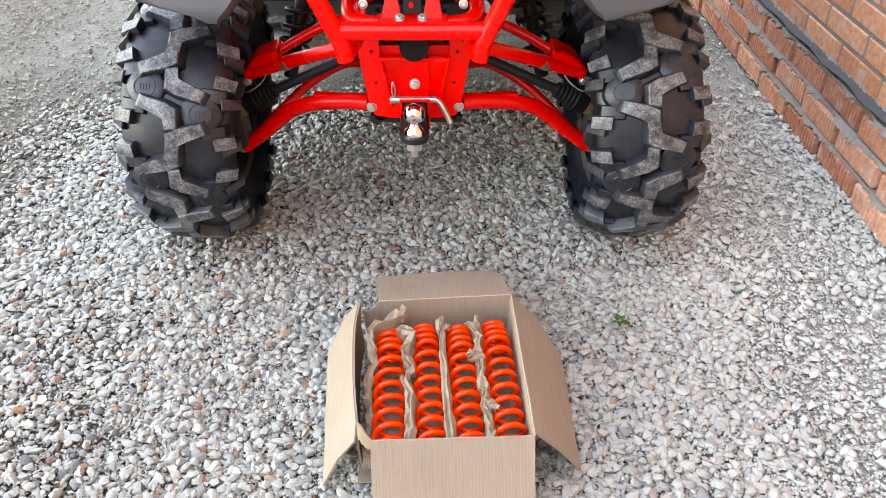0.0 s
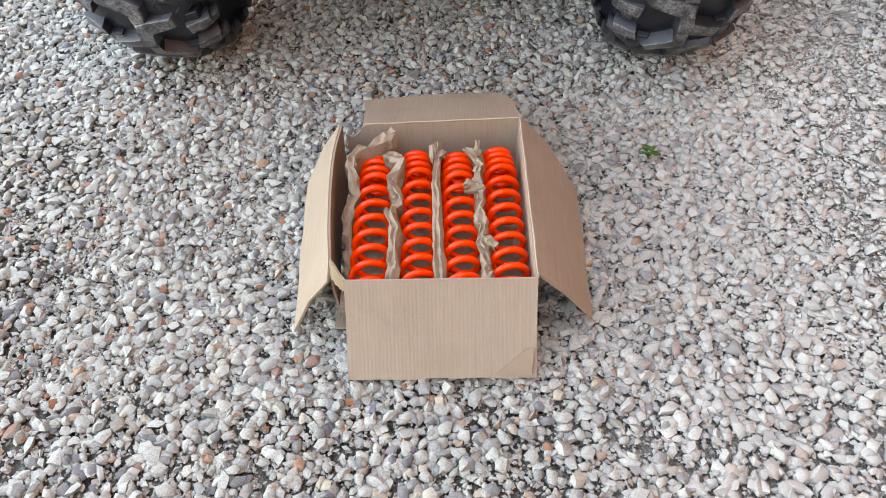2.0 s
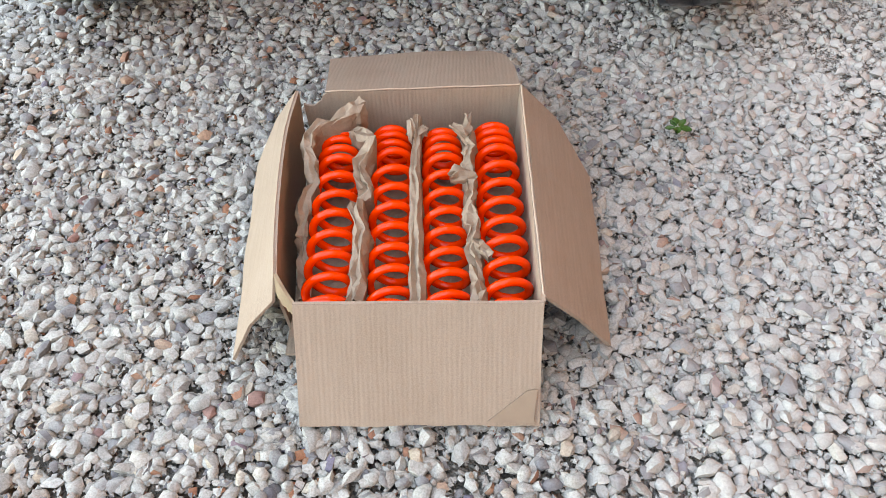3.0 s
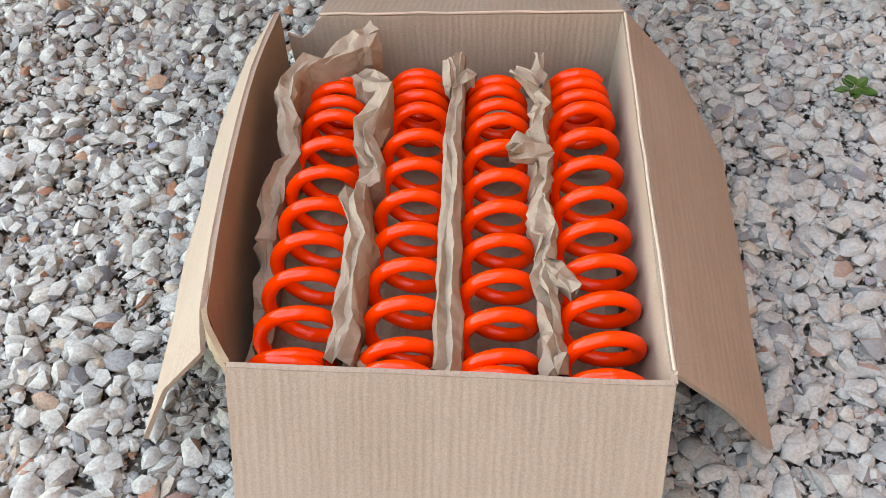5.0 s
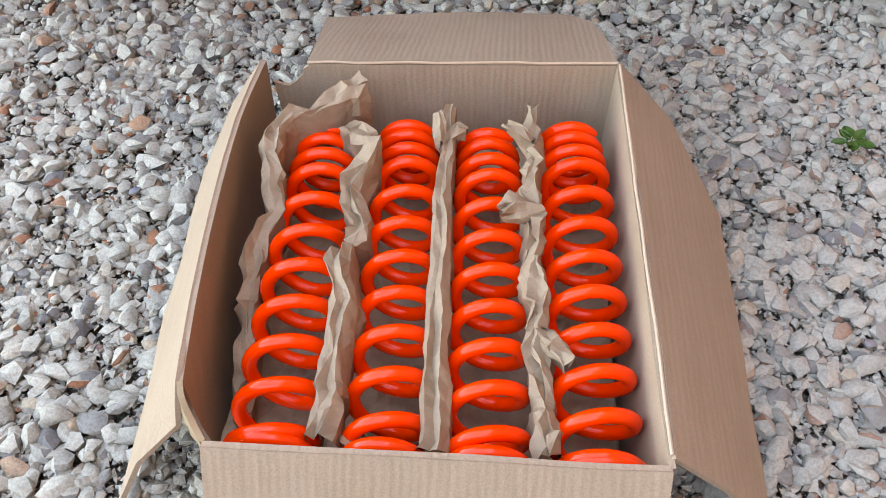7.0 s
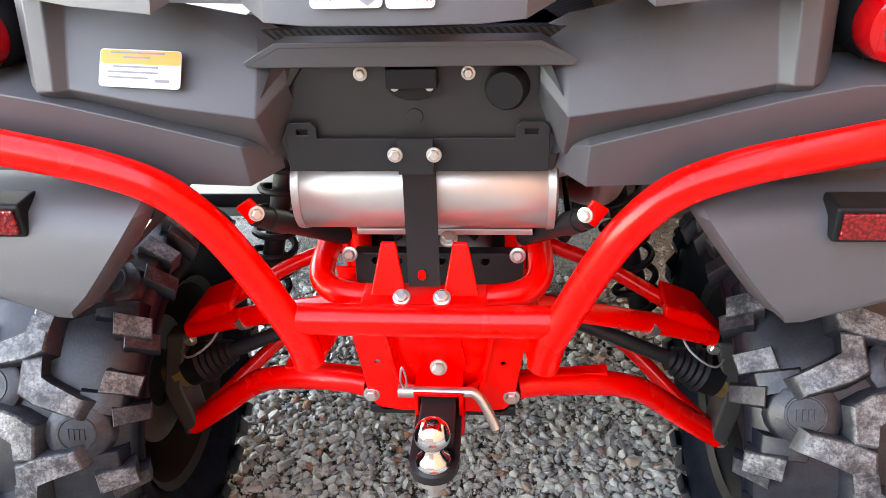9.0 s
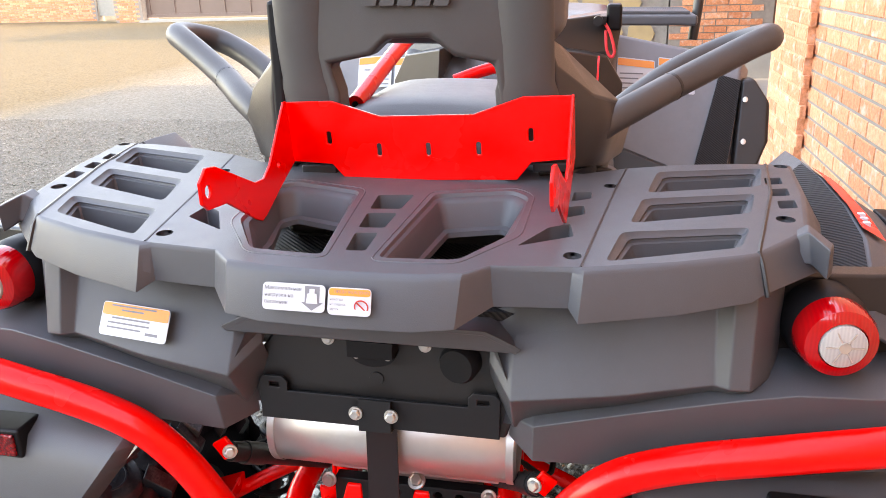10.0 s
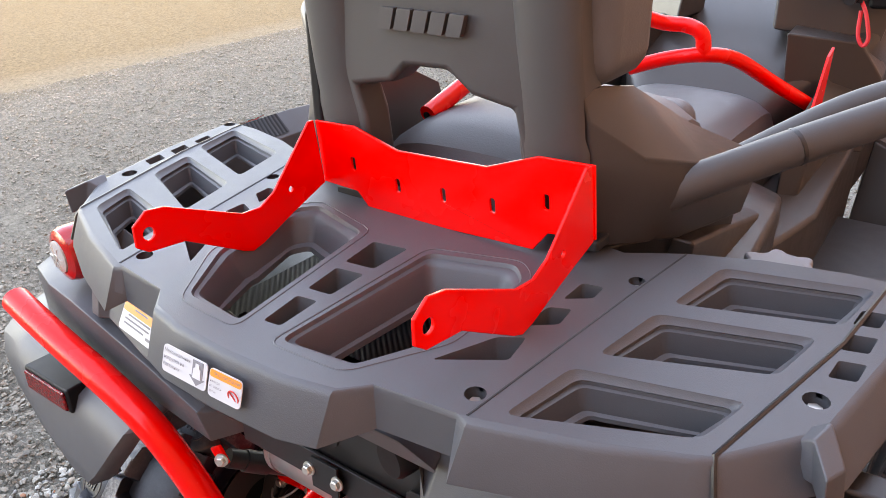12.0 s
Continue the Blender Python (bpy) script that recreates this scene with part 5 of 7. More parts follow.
CELLS = [[(0.244, 1.477), (0.260, 1.555), (0.390, 1.586), (0.374, 1.530)], [(0.269, 1.582), (0.285, 1.662), (0.412, 1.696), (0.398, 1.630)], [(0.291, 1.685), (0.307, 1.768), (0.436, 1.799), (0.424, 1.726)]]
WELL = [(0.028, 1.455), (0.106, 1.461), (0.151, 1.537), (0.157, 1.650), (0.136, 1.672), (0.046, 1.647)]
SLITS = [[(0.158, 1.503), (0.212, 1.536), (0.208, 1.571), (0.186, 1.558)], [(0.196, 1.584), (0.222, 1.603), (0.220, 1.630), (0.200, 1.622)], [(0.205, 1.641), (0.228, 1.656), (0.228, 1.678), (0.207, 1.675)]]
MIDSLOTS = [[(-0.008, 1.468), (0.012, 1.470), (0.012, 1.518), (-0.012, 1.515)], [(-0.013, 1.530), (0.015, 1.533), (0.017, 1.578), (-0.016, 1.574)], [(-0.017, 1.588), (0.018, 1.592), (0.022, 1.642), (-0.020, 1.636)]]
SQUARES = [[(0.430, 1.648 + d), (0.450, 1.653 + d), (0.452, 1.679 + d), (0.432, 1.674 + d)] for d in (0.0, 0.042, 0.084)]
HOLES = [(0.213, 1.486, 0.009), (0.249, 1.704, 0.008), (0.430, 1.615, 0.010), (0.462, 1.813, 0.009)]


def rounded(poly, r=0.008, n=3):
    """A polygon with its corners rounded."""
    out = []
    k = len(poly)
    for i in range(k):
        p, a, b = Vector(poly[i]), Vector(poly[i - 1]), Vector(poly[(i + 1) % k])
        d = min(r, (a - p).length * 0.4, (b - p).length * 0.4)
        s, e = p + (a - p).normalized() * d, p + (b - p).normalized() * d
        for j in range(n + 1):
            t = j / n
            q = s * (1 - t) ** 2 + p * 2 * t * (1 - t) + e * t * t
            out.append((q.x, q.y))
    return out


def shrink(poly, d):
    """Moves each corner inwards by about d."""
    c = Vector((sum(p[0] for p in poly) / len(poly), sum(p[1] for p in poly) / len(poly)))
    out = []
    for p in poly:
        v = Vector(p) - c
        q = c + v * max(0.3, 1 - d / max(v.length, 1e-4) * 1.2)
        out.append((q.x, q.y))
    return out


def make_rack():
    top = TOP_EDGE + mirror(TOP_EDGE[1:-1])
    low = LOW_EDGE + mirror(LOW_EDGE[1:-1])
    drop = DROP + list(reversed(DROP[1:-1]))
    # corner rounding keeps the moulded look
    cells = [rounded(c, 0.010) for c in CELLS] + [rounded(mirror(c), 0.010) for c in CELLS]
    wells = [rounded(WELL, 0.010), rounded(mirror(WELL), 0.010)]
    slits = [rounded(c, 0.004) for c in SLITS] + [rounded(mirror(c), 0.004) for c in SLITS] + [rounded(c, 0.004) for c in MIDSLOTS]
    squares = [rounded(c, 0.003) for c in SQUARES] + [rounded(mirror(c), 0.003) for c in SQUARES]
    holes = [circle(f * x, y, r) for x, y, r in HOLES for f in (1, -1)]
    everything = cells + wells + slits + squares + holes
    bm = bmesh.new()
    sheet(bm, top, everything, lambda x, y: (x, y, rack_z(y)), lambda x, y: (x, y, rack_z(y) - 0.004))
    rack = part("luggage_rack", bm, PLASTIC, quad, "dark grey moulded plastic luggage rack with tray openings")
    # lip all round: rounded over at the top, then leaning outwards to its lower edge
    bm = bmesh.new()
    rows = []
    for t, d in ((0.0, 0.0), (0.12, 0.02), (0.22, 0.06), (0.30, 0.13), (0.36, 0.22), (1.0, 0.97), (1.0, 1.0), (0.9, 1.0), (0.72, 0.9), (0.2, 0.12)):
        row = []
        for a, b, h in zip(top, low, drop):
            row.append((a[0] + (b[0] - a[0]) * t, a[1] + (b[1] - a[1]) * t, rack_z(a[1]) - h * d))
        rows.append(row)
    loft(bm, rows, cap=False)
    part("rack_lip", bm, PLASTIC, rack, bevel=0.0022, seg=2)

    # sloped walls of the tray openings
    def wall(name, rows):
        bm = bmesh.new()
        loft(bm, [[(*p, rack_z(p[1]) + z) for p in ring] for ring, z in rows], cap=False)
        part(name, bm, PLASTIC, rack)

    for c in cells:
        wall("tray_wall", [(c, 0), (shrink(c, 0.002), -0.0035), (shrink(c, 0.0065), -0.006), (shrink(c, 0.0045), -0.0075), (shrink(c, 0.0055), -0.0105), (shrink(c, 0.0095), -0.0115), (shrink(c, 0.0135), -0.031), (shrink(c, 0.018), -0.0325), (shrink(c, 0.019), -0.036)])
    for c in wells:
        wall("well_wall", [(c, 0), (shrink(c, 0.002), -0.004), (shrink(c, 0.007), -0.0055), (shrink(c, 0.010), -0.010), (shrink(c, 0.018), -0.036), (shrink(c, 0.024), -0.038), (shrink(c, 0.025), -0.044)])
    for c in slits + squares:
        wall("slot_wall", [(c, 0), (shrink(c, 0.003), -0.030)])
    for c in holes:
        wall("screw_well", [(c, 0), (c, -0.014)])
    for f in (1, -1):
        # seams between the sections, carried down over the lip, and the step round the wells
        for a, b, c, low_end in (((0.222, 1.462), (0.256, 1.70), (0.2685, 1.776), None), ((0.388, 1.520), (0.430, 1.70), (0.4445, 1.819), (0.398, 1.506))):
            bm = bmesh.new()
            pts = [(f * q[0], q[1], rack_z(q[1]) - 0.0005) for q in (a, b, c)]
            if low_end:
                pts = [(f * low_end[0], low_end[1] - 0.002, RACK_Z - 0.036), (f * (a[0] + 0.003), a[1] - 0.007, RACK_Z - 0.006)] + pts
            tube(bm, pts, 0.0015 if low_end is None else 0.0024, 6)
            part("seam", bm, PLASTIC_DARK, rack)
        bm = bmesh.new()
        c = WELL if f > 0 else mirror(WELL)
        tube(bm, [(*p, rack_z(p[1]) - 0.0003) for p in rounded(shrink(c, -0.009), 0.014, 4)], 0.0011, 6, closed=True)
        part("moulded_step", bm, PLASTIC, rack)
        # wedge moulded on the outer edge
        bm = bmesh.new()
        loft(bm, [[(f * x, y, z) for x, y, z in ring] for ring in (
            [(0.430, 1.568, RACK_Z + 0.004), (0.433, 1.586, RACK_Z + 0.006), (0.436, 1.584, RACK_Z - 0.02), (0.432, 1.560, RACK_Z - 0.02)],
            [(0.440, 1.562, RACK_Z + 0.013), (0.446, 1.590, RACK_Z + 0.013), (0.452, 1.588, RACK_Z - 0.02), (0.446, 1.556, RACK_Z - 0.02)],
            [(0.456, 1.536, RACK_Z + 0.003), (0.464, 1.556, RACK_Z + 0.003), (0.468, 1.560, RACK_Z - 0.03), (0.458, 1.540, RACK_Z - 0.03)])])
        part("moulded_wedge", bm, PLASTIC, rack, bevel=0.002)
        for x, y, r in HOLES:
            bm = bmesh.new()
            lathe(bm, [(0, 0), (0, r * 0.7), (0.004, r * 0.6), (0.004, 0)], Matrix.Translation((f * x, y, rack_z(y) - 0.0105)) @ Matrix.Rotation(-math.pi / 2, 4, "Y"), 6)
            part("rack_screw", bm, ZINC, rack)
            bm = bmesh.new()
            lathe(bm, [(0, 0), (0, r * 1.15), (0.003, r * 1.15), (0.003, 0)], Matrix.Translation((f * x, y, rack_z(y) - 0.0140)) @ Matrix.Rotation(-math.pi / 2, 4, "Y"), 16)
            part("well_floor", bm, PLASTIC_DARK, rack)
    return rack


rack = make_rack()


def make_underbody():
    """Ribbed floor under the rack wells, and a black sheet painting the shade below the trays."""
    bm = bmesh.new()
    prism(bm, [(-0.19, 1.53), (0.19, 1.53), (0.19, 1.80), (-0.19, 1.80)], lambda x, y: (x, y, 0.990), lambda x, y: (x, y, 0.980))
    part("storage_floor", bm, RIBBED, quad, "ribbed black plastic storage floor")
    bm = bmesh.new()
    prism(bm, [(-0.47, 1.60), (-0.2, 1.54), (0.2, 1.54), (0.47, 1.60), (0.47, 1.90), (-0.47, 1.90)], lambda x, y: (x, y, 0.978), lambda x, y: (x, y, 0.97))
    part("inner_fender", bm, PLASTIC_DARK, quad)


make_underbody()


# red cargo bracket on the rack
def make_bracket():
    bm = bmesh.new()
    ox = 0.0275
    slots = [[(x - 0.003 + ox, z - 0.008), (x + 0.003 + ox, z - 0.008), (x + 0.003 + ox, z + 0.008), (x - 0.003 + ox, z + 0.008)] for x, z in ((-0.126, 1.142), (-0.0625, 1.126), (0.0, 1.126), (0.0625, 1.126), (0.126, 1.142))]
    out = [(-0.108, 1.086), (0.108, 1.086), (0.126, 1.108), (0.178, 1.112), (0.1775, 1.188), (0.118, 1.188), (0.058, 1.168), (-0.058, 1.168), (-0.118, 1.188), (-0.1775, 1.188), (-0.178, 1.112), (-0.126, 1.108)]
    sheet(bm, [(x + ox, z) for x, z in out], [rounded(s, 0.003, 2) for s in slots], lambda x, z: (x, 1.700 - (z - 1.086) * 0.06, z), lambda x, z: (x, 1.704 - (z - 1.086) * 0.06, z))
    part("bracket_back", bm, RED, bracket_root, bevel=0.001)
    for f in (1, -1):
        side = [(1.696, 1.112), (1.689, 1.190), (1.681, 1.190), (1.614, 1.127), (1.592, 1.117), (1.566, 1.119), (1.474, 1.160), (1.454, 1.163), (1.437, 1.152), (1.436, 1.131), (1.448, 1.122), (1.490, 1.117),
                (1.560, 1.077), (1.573, 1.072), (1.588, 1.075), (1.640, 1.094)]
        bm = bmesh.new()
        sheet(bm, side, [circle(1.452, 1.140, 0.0065, 14), circle(1.640, 1.122, 0.0035, 10)], lambda y, z: (ox + f * (0.178 - (1.70 - y) * 0.035), y, z), lambda y, z: (ox + f * (0.1745 - (1.70 - y) * 0.035), y, z))
        part("side_arm", bm, RED, bracket_root, bevel=0.001)
    for f in (1, -1):
        bm = bmesh.new()
        block(bm, (ox + f * 0.150 - 0.024, 1.712, 1.087 + f * 0.005), (ox + f * 0.150 + 0.024, 1.74, 1.104))
        part("clamp_block", bm, STEEL_BLACK, bracket_root, bevel=0.003)


bracket_root = thing("cargo_bracket", quad.matrix_world @ Matrix.Translation((0.0275, 1.70, 1.128)) @ Matrix.Rotation(radians(-2.5), 4, "Y") @ Matrix.Translation((-0.0275, -1.70, -1.128)), "bright red folded steel bracket with slots bolted on the rack", "bracket")
make_bracket()


# tail panels under the rack
def make_tail():
    for f in (1, -1):
        # main face: stations from the middle outwards, each from under the rack down over the edge to the undercut
        st = [(0.132, 1.545, 0.985, 1.530, 0.966, 1.520, 0.938, 1.540, 0.905), (0.158, 1.540, 1.000, 1.520, 0.968, 1.483, 0.914, 1.525, 0.858),
              (0.262, 1.545, 1.020, 1.525, 0.988, 1.491, 0.926, 1.530, 0.886), (0.360, 1.555, 1.040, 1.540, 1.012, 1.510, 0.938, 1.545, 0.905),
              (0.374, 1.550, 1.045, 1.526, 1.030, 1.503, 0.938, 1.545, 0.905), (0.392, 1.550, 1.045, 1.527, 1.030, 1.507, 0.936, 1.550, 0.903),
              (0.412, 1.570, 1.040, 1.548, 1.030, 1.535, 0.934, 1.570, 0.900), (0.428, 1.600, 1.040, 1.585, 1.030, 1.575, 0.940, 1.610, 0.920)]
        bm = bmesh.new()
        loft(bm, [[(f * s[0], s[k], s[k + 1]) for k in (1, 3, 5, 7)] for s in st], closed=False)
        ob = part("tail_panel", bm, PLASTIC, quad, "dark grey moulded tail panel")
        sol = ob.modifiers.new("skin", "SOLIDIFY")
        sol.thickness, sol.offset = 0.004, 1.0
        bv = ob.modifiers.new("edge", "BEVEL")
        bv.width, bv.segments, bv.angle_limit = 0.008, 4, radians(20)
        # fender shoulder under it
        bm = bmesh.new()
        st = [(0.150, 1.545, 0.870, 1.535, 0.862, 1.538, 0.835), (0.180, 1.56, 0.888, 1.490, 0.879, 1.502, 0.828), (0.28, 1.57, 0.912, 1.496, 0.902, 1.510, 0.828), (0.38, 1.58, 0.936, 1.499, 0.925, 1.514, 0.832),
              (0.44, 1.59, 0.945, 1.503, 0.935, 1.516, 0.84), (0.52, 1.59, 0.945, 1.515, 0.932, 1.526, 0.84), (0.60, 1.61, 0.95, 1.54, 0.925, 1.54, 0.84)]
        loft(bm, [[(f * s[0], s[k], s[k + 1]) for k in (1, 3, 5)] for s in st], closed=False)
        ob = part("fender_shoulder", bm, PLASTIC, quad)
        sol = ob.modifiers.new("skin", "SOLIDIFY")
        sol.thickness = 0.004
        bv = ob.modifiers.new("edge", "BEVEL")
        bv.width, bv.segments, bv.angle_limit = 0.007, 4, radians(20)
        # mudguard flap that hangs behind the tyre
        rows = []
        for z, y, x0, x1 in ((0.692, 1.466, 0.390, 0.404), (0.697, 1.446, 0.384, 0.408), (0.706, 1.442, 0.372, 0.43), (0.725, 1.446, 0.352, 0.52), (0.755, 1.453, 0.328, 0.60), (0.785, 1.461, 0.305, 0.65), (0.808, 1.472, 0.288, 0.67), (0.822, 1.500, 0.280, 0.68), (0.832, 1.56, 0.275, 0.69)):
            xs = [x0, x0 + min(0.015, (x1 - x0) * 0.25)] + [x0 + (x1 - x0) * k / 6 for k in range(2, 7)]
            rows.append([(f * x, y + (x - 0.38) * 0.10 + (0.020 if k == 0 else 0), z) for k, x in enumerate(xs)])
        bm = bmesh.new()
        loft(bm, rows, closed=False)
        ob = part("mudguard", bm, PLASTIC, quad, "dark grey plastic rear mudguard")
        sol = ob.modifiers.new("skin", "SOLIDIFY")
        sol.thickness, sol.offset = 0.006, -1.0 * f
        bm = bmesh.new()
        rows = []
        for k, (dx, y) in enumerate(((0, 1.530), (-0.004, 1.58), (-0.01, 1.66))):
            rows.append([(f * (x + dx), y, z) for x, z in ((0.262, 0.90), (0.275, 0.838), (0.316, 0.772), (0.365, 0.717), (0.400, 0.705))])
        loft(bm, rows, closed=False)
        part("inner_mudguard", bm, PLASTIC_DARK, quad)
        # reflector in its recess
        bm = bmesh.new()
        block(bm, (0.422, 1.457, 0.787), (0.532, 1.50, 0.826))
        if f < 0:
            bmesh.ops.scale(bm, vec=(-1, 1, 1), verts=bm.verts)
        refl = part("reflector", bm, BLACK, quad, "red rectangular reflector in black frame", bevel=0.004)
        bm = bmesh.new()
        block(bm, (0.428, 1.453, 0.792), (0.526, 1.458, 0.821))
        if f < 0:
            bmesh.ops.scale(bm, vec=(-1, 1, 1), verts=bm.verts)
        part("reflector_lens", bm, REFLECTOR, refl, bevel=0.002)
        # round tail lamp
        m = Matrix.Translation((f * 0.472, 1.562, 0.985)) @ Matrix.Rotation(-math.pi / 2 + f * 0.10, 4, "Z") @ Matrix.Scale(0.93, 4)
        bm = bmesh.new()
        lathe(bm, [(-0.03, 0.0), (-0.03, 0.045), (0.0, 0.045), (0.010, 0.041), (0.010, 0)], m, 40)
        lamp = part("tail_lamp", bm, BLACK, quad, "round red tail lamp with clear centre")
        bm = bmesh.new()
        lathe(bm, [(0.008, 0.0405), (0.012, 0.0415), (0.034, 0.0405), (0.042, 0.0375), (0.045, 0.032), (0.047, 0.0255), (0.042, 0.0248), (0.042, 0.0)], m, 48)
        part("red_lens", bm, LENS_RED, lamp)
        bm = bmesh.new()
        lathe(bm, [(0.0415, 0.0245), (0.049, 0.0238), (0.051, 0.019), (0.052, 0.0)], m, 40)
        part("clear_lens", bm, LENS_CLEAR, lamp)
        bm = bmesh.new()
        lathe(bm, [(0.0522, 0.0), (0.0525, 0.006), (0.0508, 0.0065)], m, 20)
        for k in range(6):
            a = k * math.tau / 6
            block(bm, (0.0500, 0.006, -0.0006), (0.0520, 0.019, 0.0006), m @ Matrix.Rotation(a, 4, "X"))
        part("lens_spokes", bm, ZINC, lamp)
        # dark housing behind the lamp, down to the shoulder
        bm = bmesh.new()
        loft(bm, [[(f * x, y, 1.03), (f * x, y, 0.90), (f * x, y + 0.03, 0.90), (f * x, y + 0.03, 1.03)] for x, y in ((0.405, 1.575), (0.44, 1.592), (0.52, 1.600), (0.585, 1.615))])
        part("lamp_housing", bm, PLASTIC_DARK, quad, bevel=0.004)
    # visor over the tail plate
    bm = bmesh.new()
    loft(bm, [[(-0.168, 1.494, 0.967), (-0.130, 1.487, 0.989), (0.130, 1.487, 0.989), (0.168, 1.494, 0.967)], [(-0.163, 1.496, 0.959), (-0.126, 1.489, 0.980), (0.126, 1.489, 0.980), (0.163, 1.496, 0.959)],
              [(-0.150, 1.545, 0.975), (-0.13, 1.545, 0.985), (0.13, 1.545, 0.985), (0.150, 1.545, 0.975)], [(-0.150, 1.545, 0.995), (-0.135, 1.545, 1.005), (0.135, 1.545, 1.005), (0.150, 1.545, 0.995)]])
    part("tail_visor", bm, PLASTIC, quad, bevel=0.003)
    # side walls of the recess
    for f in (1, -1):
        bm = bmesh.new()
        loft(bm, [[(f * 0.120, 1.532, 0.972), (f * 0.150, 1.532, 0.895), (f * 0.135, 1.535, 0.850)], [(f * 0.136, 1.505, 0.968), (f * 0.159, 1.487, 0.914), (f * 0.158, 1.522, 0.860)]], closed=False)
        part("recess_wall", bm, PLASTIC, quad)


make_tail()


# rear fenders at the sides of the rack
def make_fender(f):
    st = [(1.57, 0.468, 0.985, 0.520, 0.978, 0.600, 0.930), (1.64, 0.476, 0.995, 0.538, 1.004, 0.620, 0.955), (1.72, 0.484, 1.010, 0.548, 1.030, 0.632, 0.975), (1.80, 0.488, 1.022, 0.546, 1.045, 0.634, 0.990),
          (1.90, 0.490, 1.030, 0.536, 1.058, 0.628, 1.000), (1.99, 0.488, 1.032, 0.524, 1.063, 0.615, 1.000), (2.06, 0.482, 1.020, 0.520, 1.060, 0.608, 0.990), (2.12, 0.470, 0.985, 0.508, 1.010, 0.595, 0.950), (2.24, 0.440, 0.850, 0.490, 0.870, 0.570, 0.80)]
    bm = bmesh.new()
    loft(bm, [[(f * (s[1] - 0.015), s[0], s[2] - 0.09), (f * s[1], s[0], s[2]), (f * s[3], s[0], s[4]), (f * s[5], s[0], s[6]), (f * (s[5] + 0.01), s[0], s[6] - 0.05)] for s in st], closed=False)
    ob = part("rear_fender", bm, PLASTIC, quad, "dark grey plastic rear fender with red decal")
    sol = ob.modifiers.new("skin", "SOLIDIFY")
    sol.thickness = 0.004
    bv = ob.modifiers.new("edge", "BEVEL")
    bv.width, bv.segments, bv.angle_limit = 0.008, 3, radians(25)
    # red stripe decal and ribbed insert along the crest
    bm = bmesh.new()
    loft(bm, [[(f * (x - 0.002), y, z + 0.0045), (f * (x + 0.028), y, z - 0.0125)] for y, x, z in ((1.74, 0.548, 1.0345), (1.80, 0.546, 1.045), (1.90, 0.536, 1.058), (1.94, 0.531, 1.0602))], closed=False)
    part("stripe_decal", bm, RED, ob, "red stripe decal")
    for k in range(3):
        bm = bmesh.new()
        block(bm, (f * 0.556 - 0.006, 1.760 + k * 0.012, 1.030 + k * 0.002), (f * 0.556 + 0.006, 1.767 + k * 0.012, 1.0385 + k * 0.002))
        part("decal_bar", bm, WHITE, ob)
    bm = bmesh.new()
    loft(bm, [[(f * (a + 0.004), y, za + 0.0055), (f * (b - 0.006), y, zb + 0.0025)] for y, a, za, b, zb in ((1.64, 0.476, 0.995, 0.538, 1.004), (1.72, 0.484, 1.010, 0.548, 1.030), (1.80, 0.488, 1.022, 0.546, 1.045), (1.90, 0.490, 1.030, 0.536, 1.058), (1.96, 0.489, 1.031, 0.528, 1.061))], closed=False)
    part("ribbed_insert", bm, RIBBED, ob)


both(make_fender)


# stickers
def sticker(name, origin, right, up, w, h, label, rows, orange=0.0):
    """A rounded sticker with an orange head band and printed rows: (text or bar, x, y, size)."""
    r, u = Vector(right).normalized(), Vector(up).normalized()
    n = r.cross(u).normalized()
    o = Vector(origin)

    def at(x, y, d):
        return o + r * x + u * y + n * d

    bm = bmesh.new()
    prism(bm, rounded([(0, 0), (w, 0), (w, h), (0, h)], 0.005, 4), lambda x, y: at(x, y, 0.0008), lambda x, y: at(x, y, 0))
    ob = part(name, bm, WHITE, quad, label)
    if orange:
        bm = bmesh.new()
        prism(bm, rounded([(0.001, h - orange), (w - 0.001, h - orange), (w - 0.001, h - 0.001), (0.001, h - 0.001)], 0.003, 3), lambda x, y: at(x, y, 0.0012), lambda x, y: at(x, y, 0.0008))
        part("band", bm, STICKER_ORANGE, ob)
    turn = Matrix((r, u, n)).transposed().to_4x4()
    for text, x, y, size in rows:
        if isinstance(text, str):
            cu = bpy.data.curves.new("print", "FONT")
            cu.body, cu.size = text, size
            t = bpy.data.objects.new("print", cu)
            scene.collection.objects.link(t)
            dg = bpy.context.evaluated_depsgraph_get()
            me = bpy.data.meshes.new_from_object(t.evaluated_get(dg))
            bpy.data.objects.remove(t)
            me.materials.clear()
            me.materials.append(INK)
            po = new("print", me)
            po.parent = ob
            po.matrix_local = Matrix.Translation(at(x, y, 0.0014)) @ turn
        else:
            bm = bmesh.new()
            prism(bm, [(x, y), (x + text, y), (x + text, y + size), (x, y + size)], lambda a, b: at(a, b, 0.0013), lambda a, b: at(a, b, 0.0008))
            part("print", bm, INK, ob)
    return ob, at


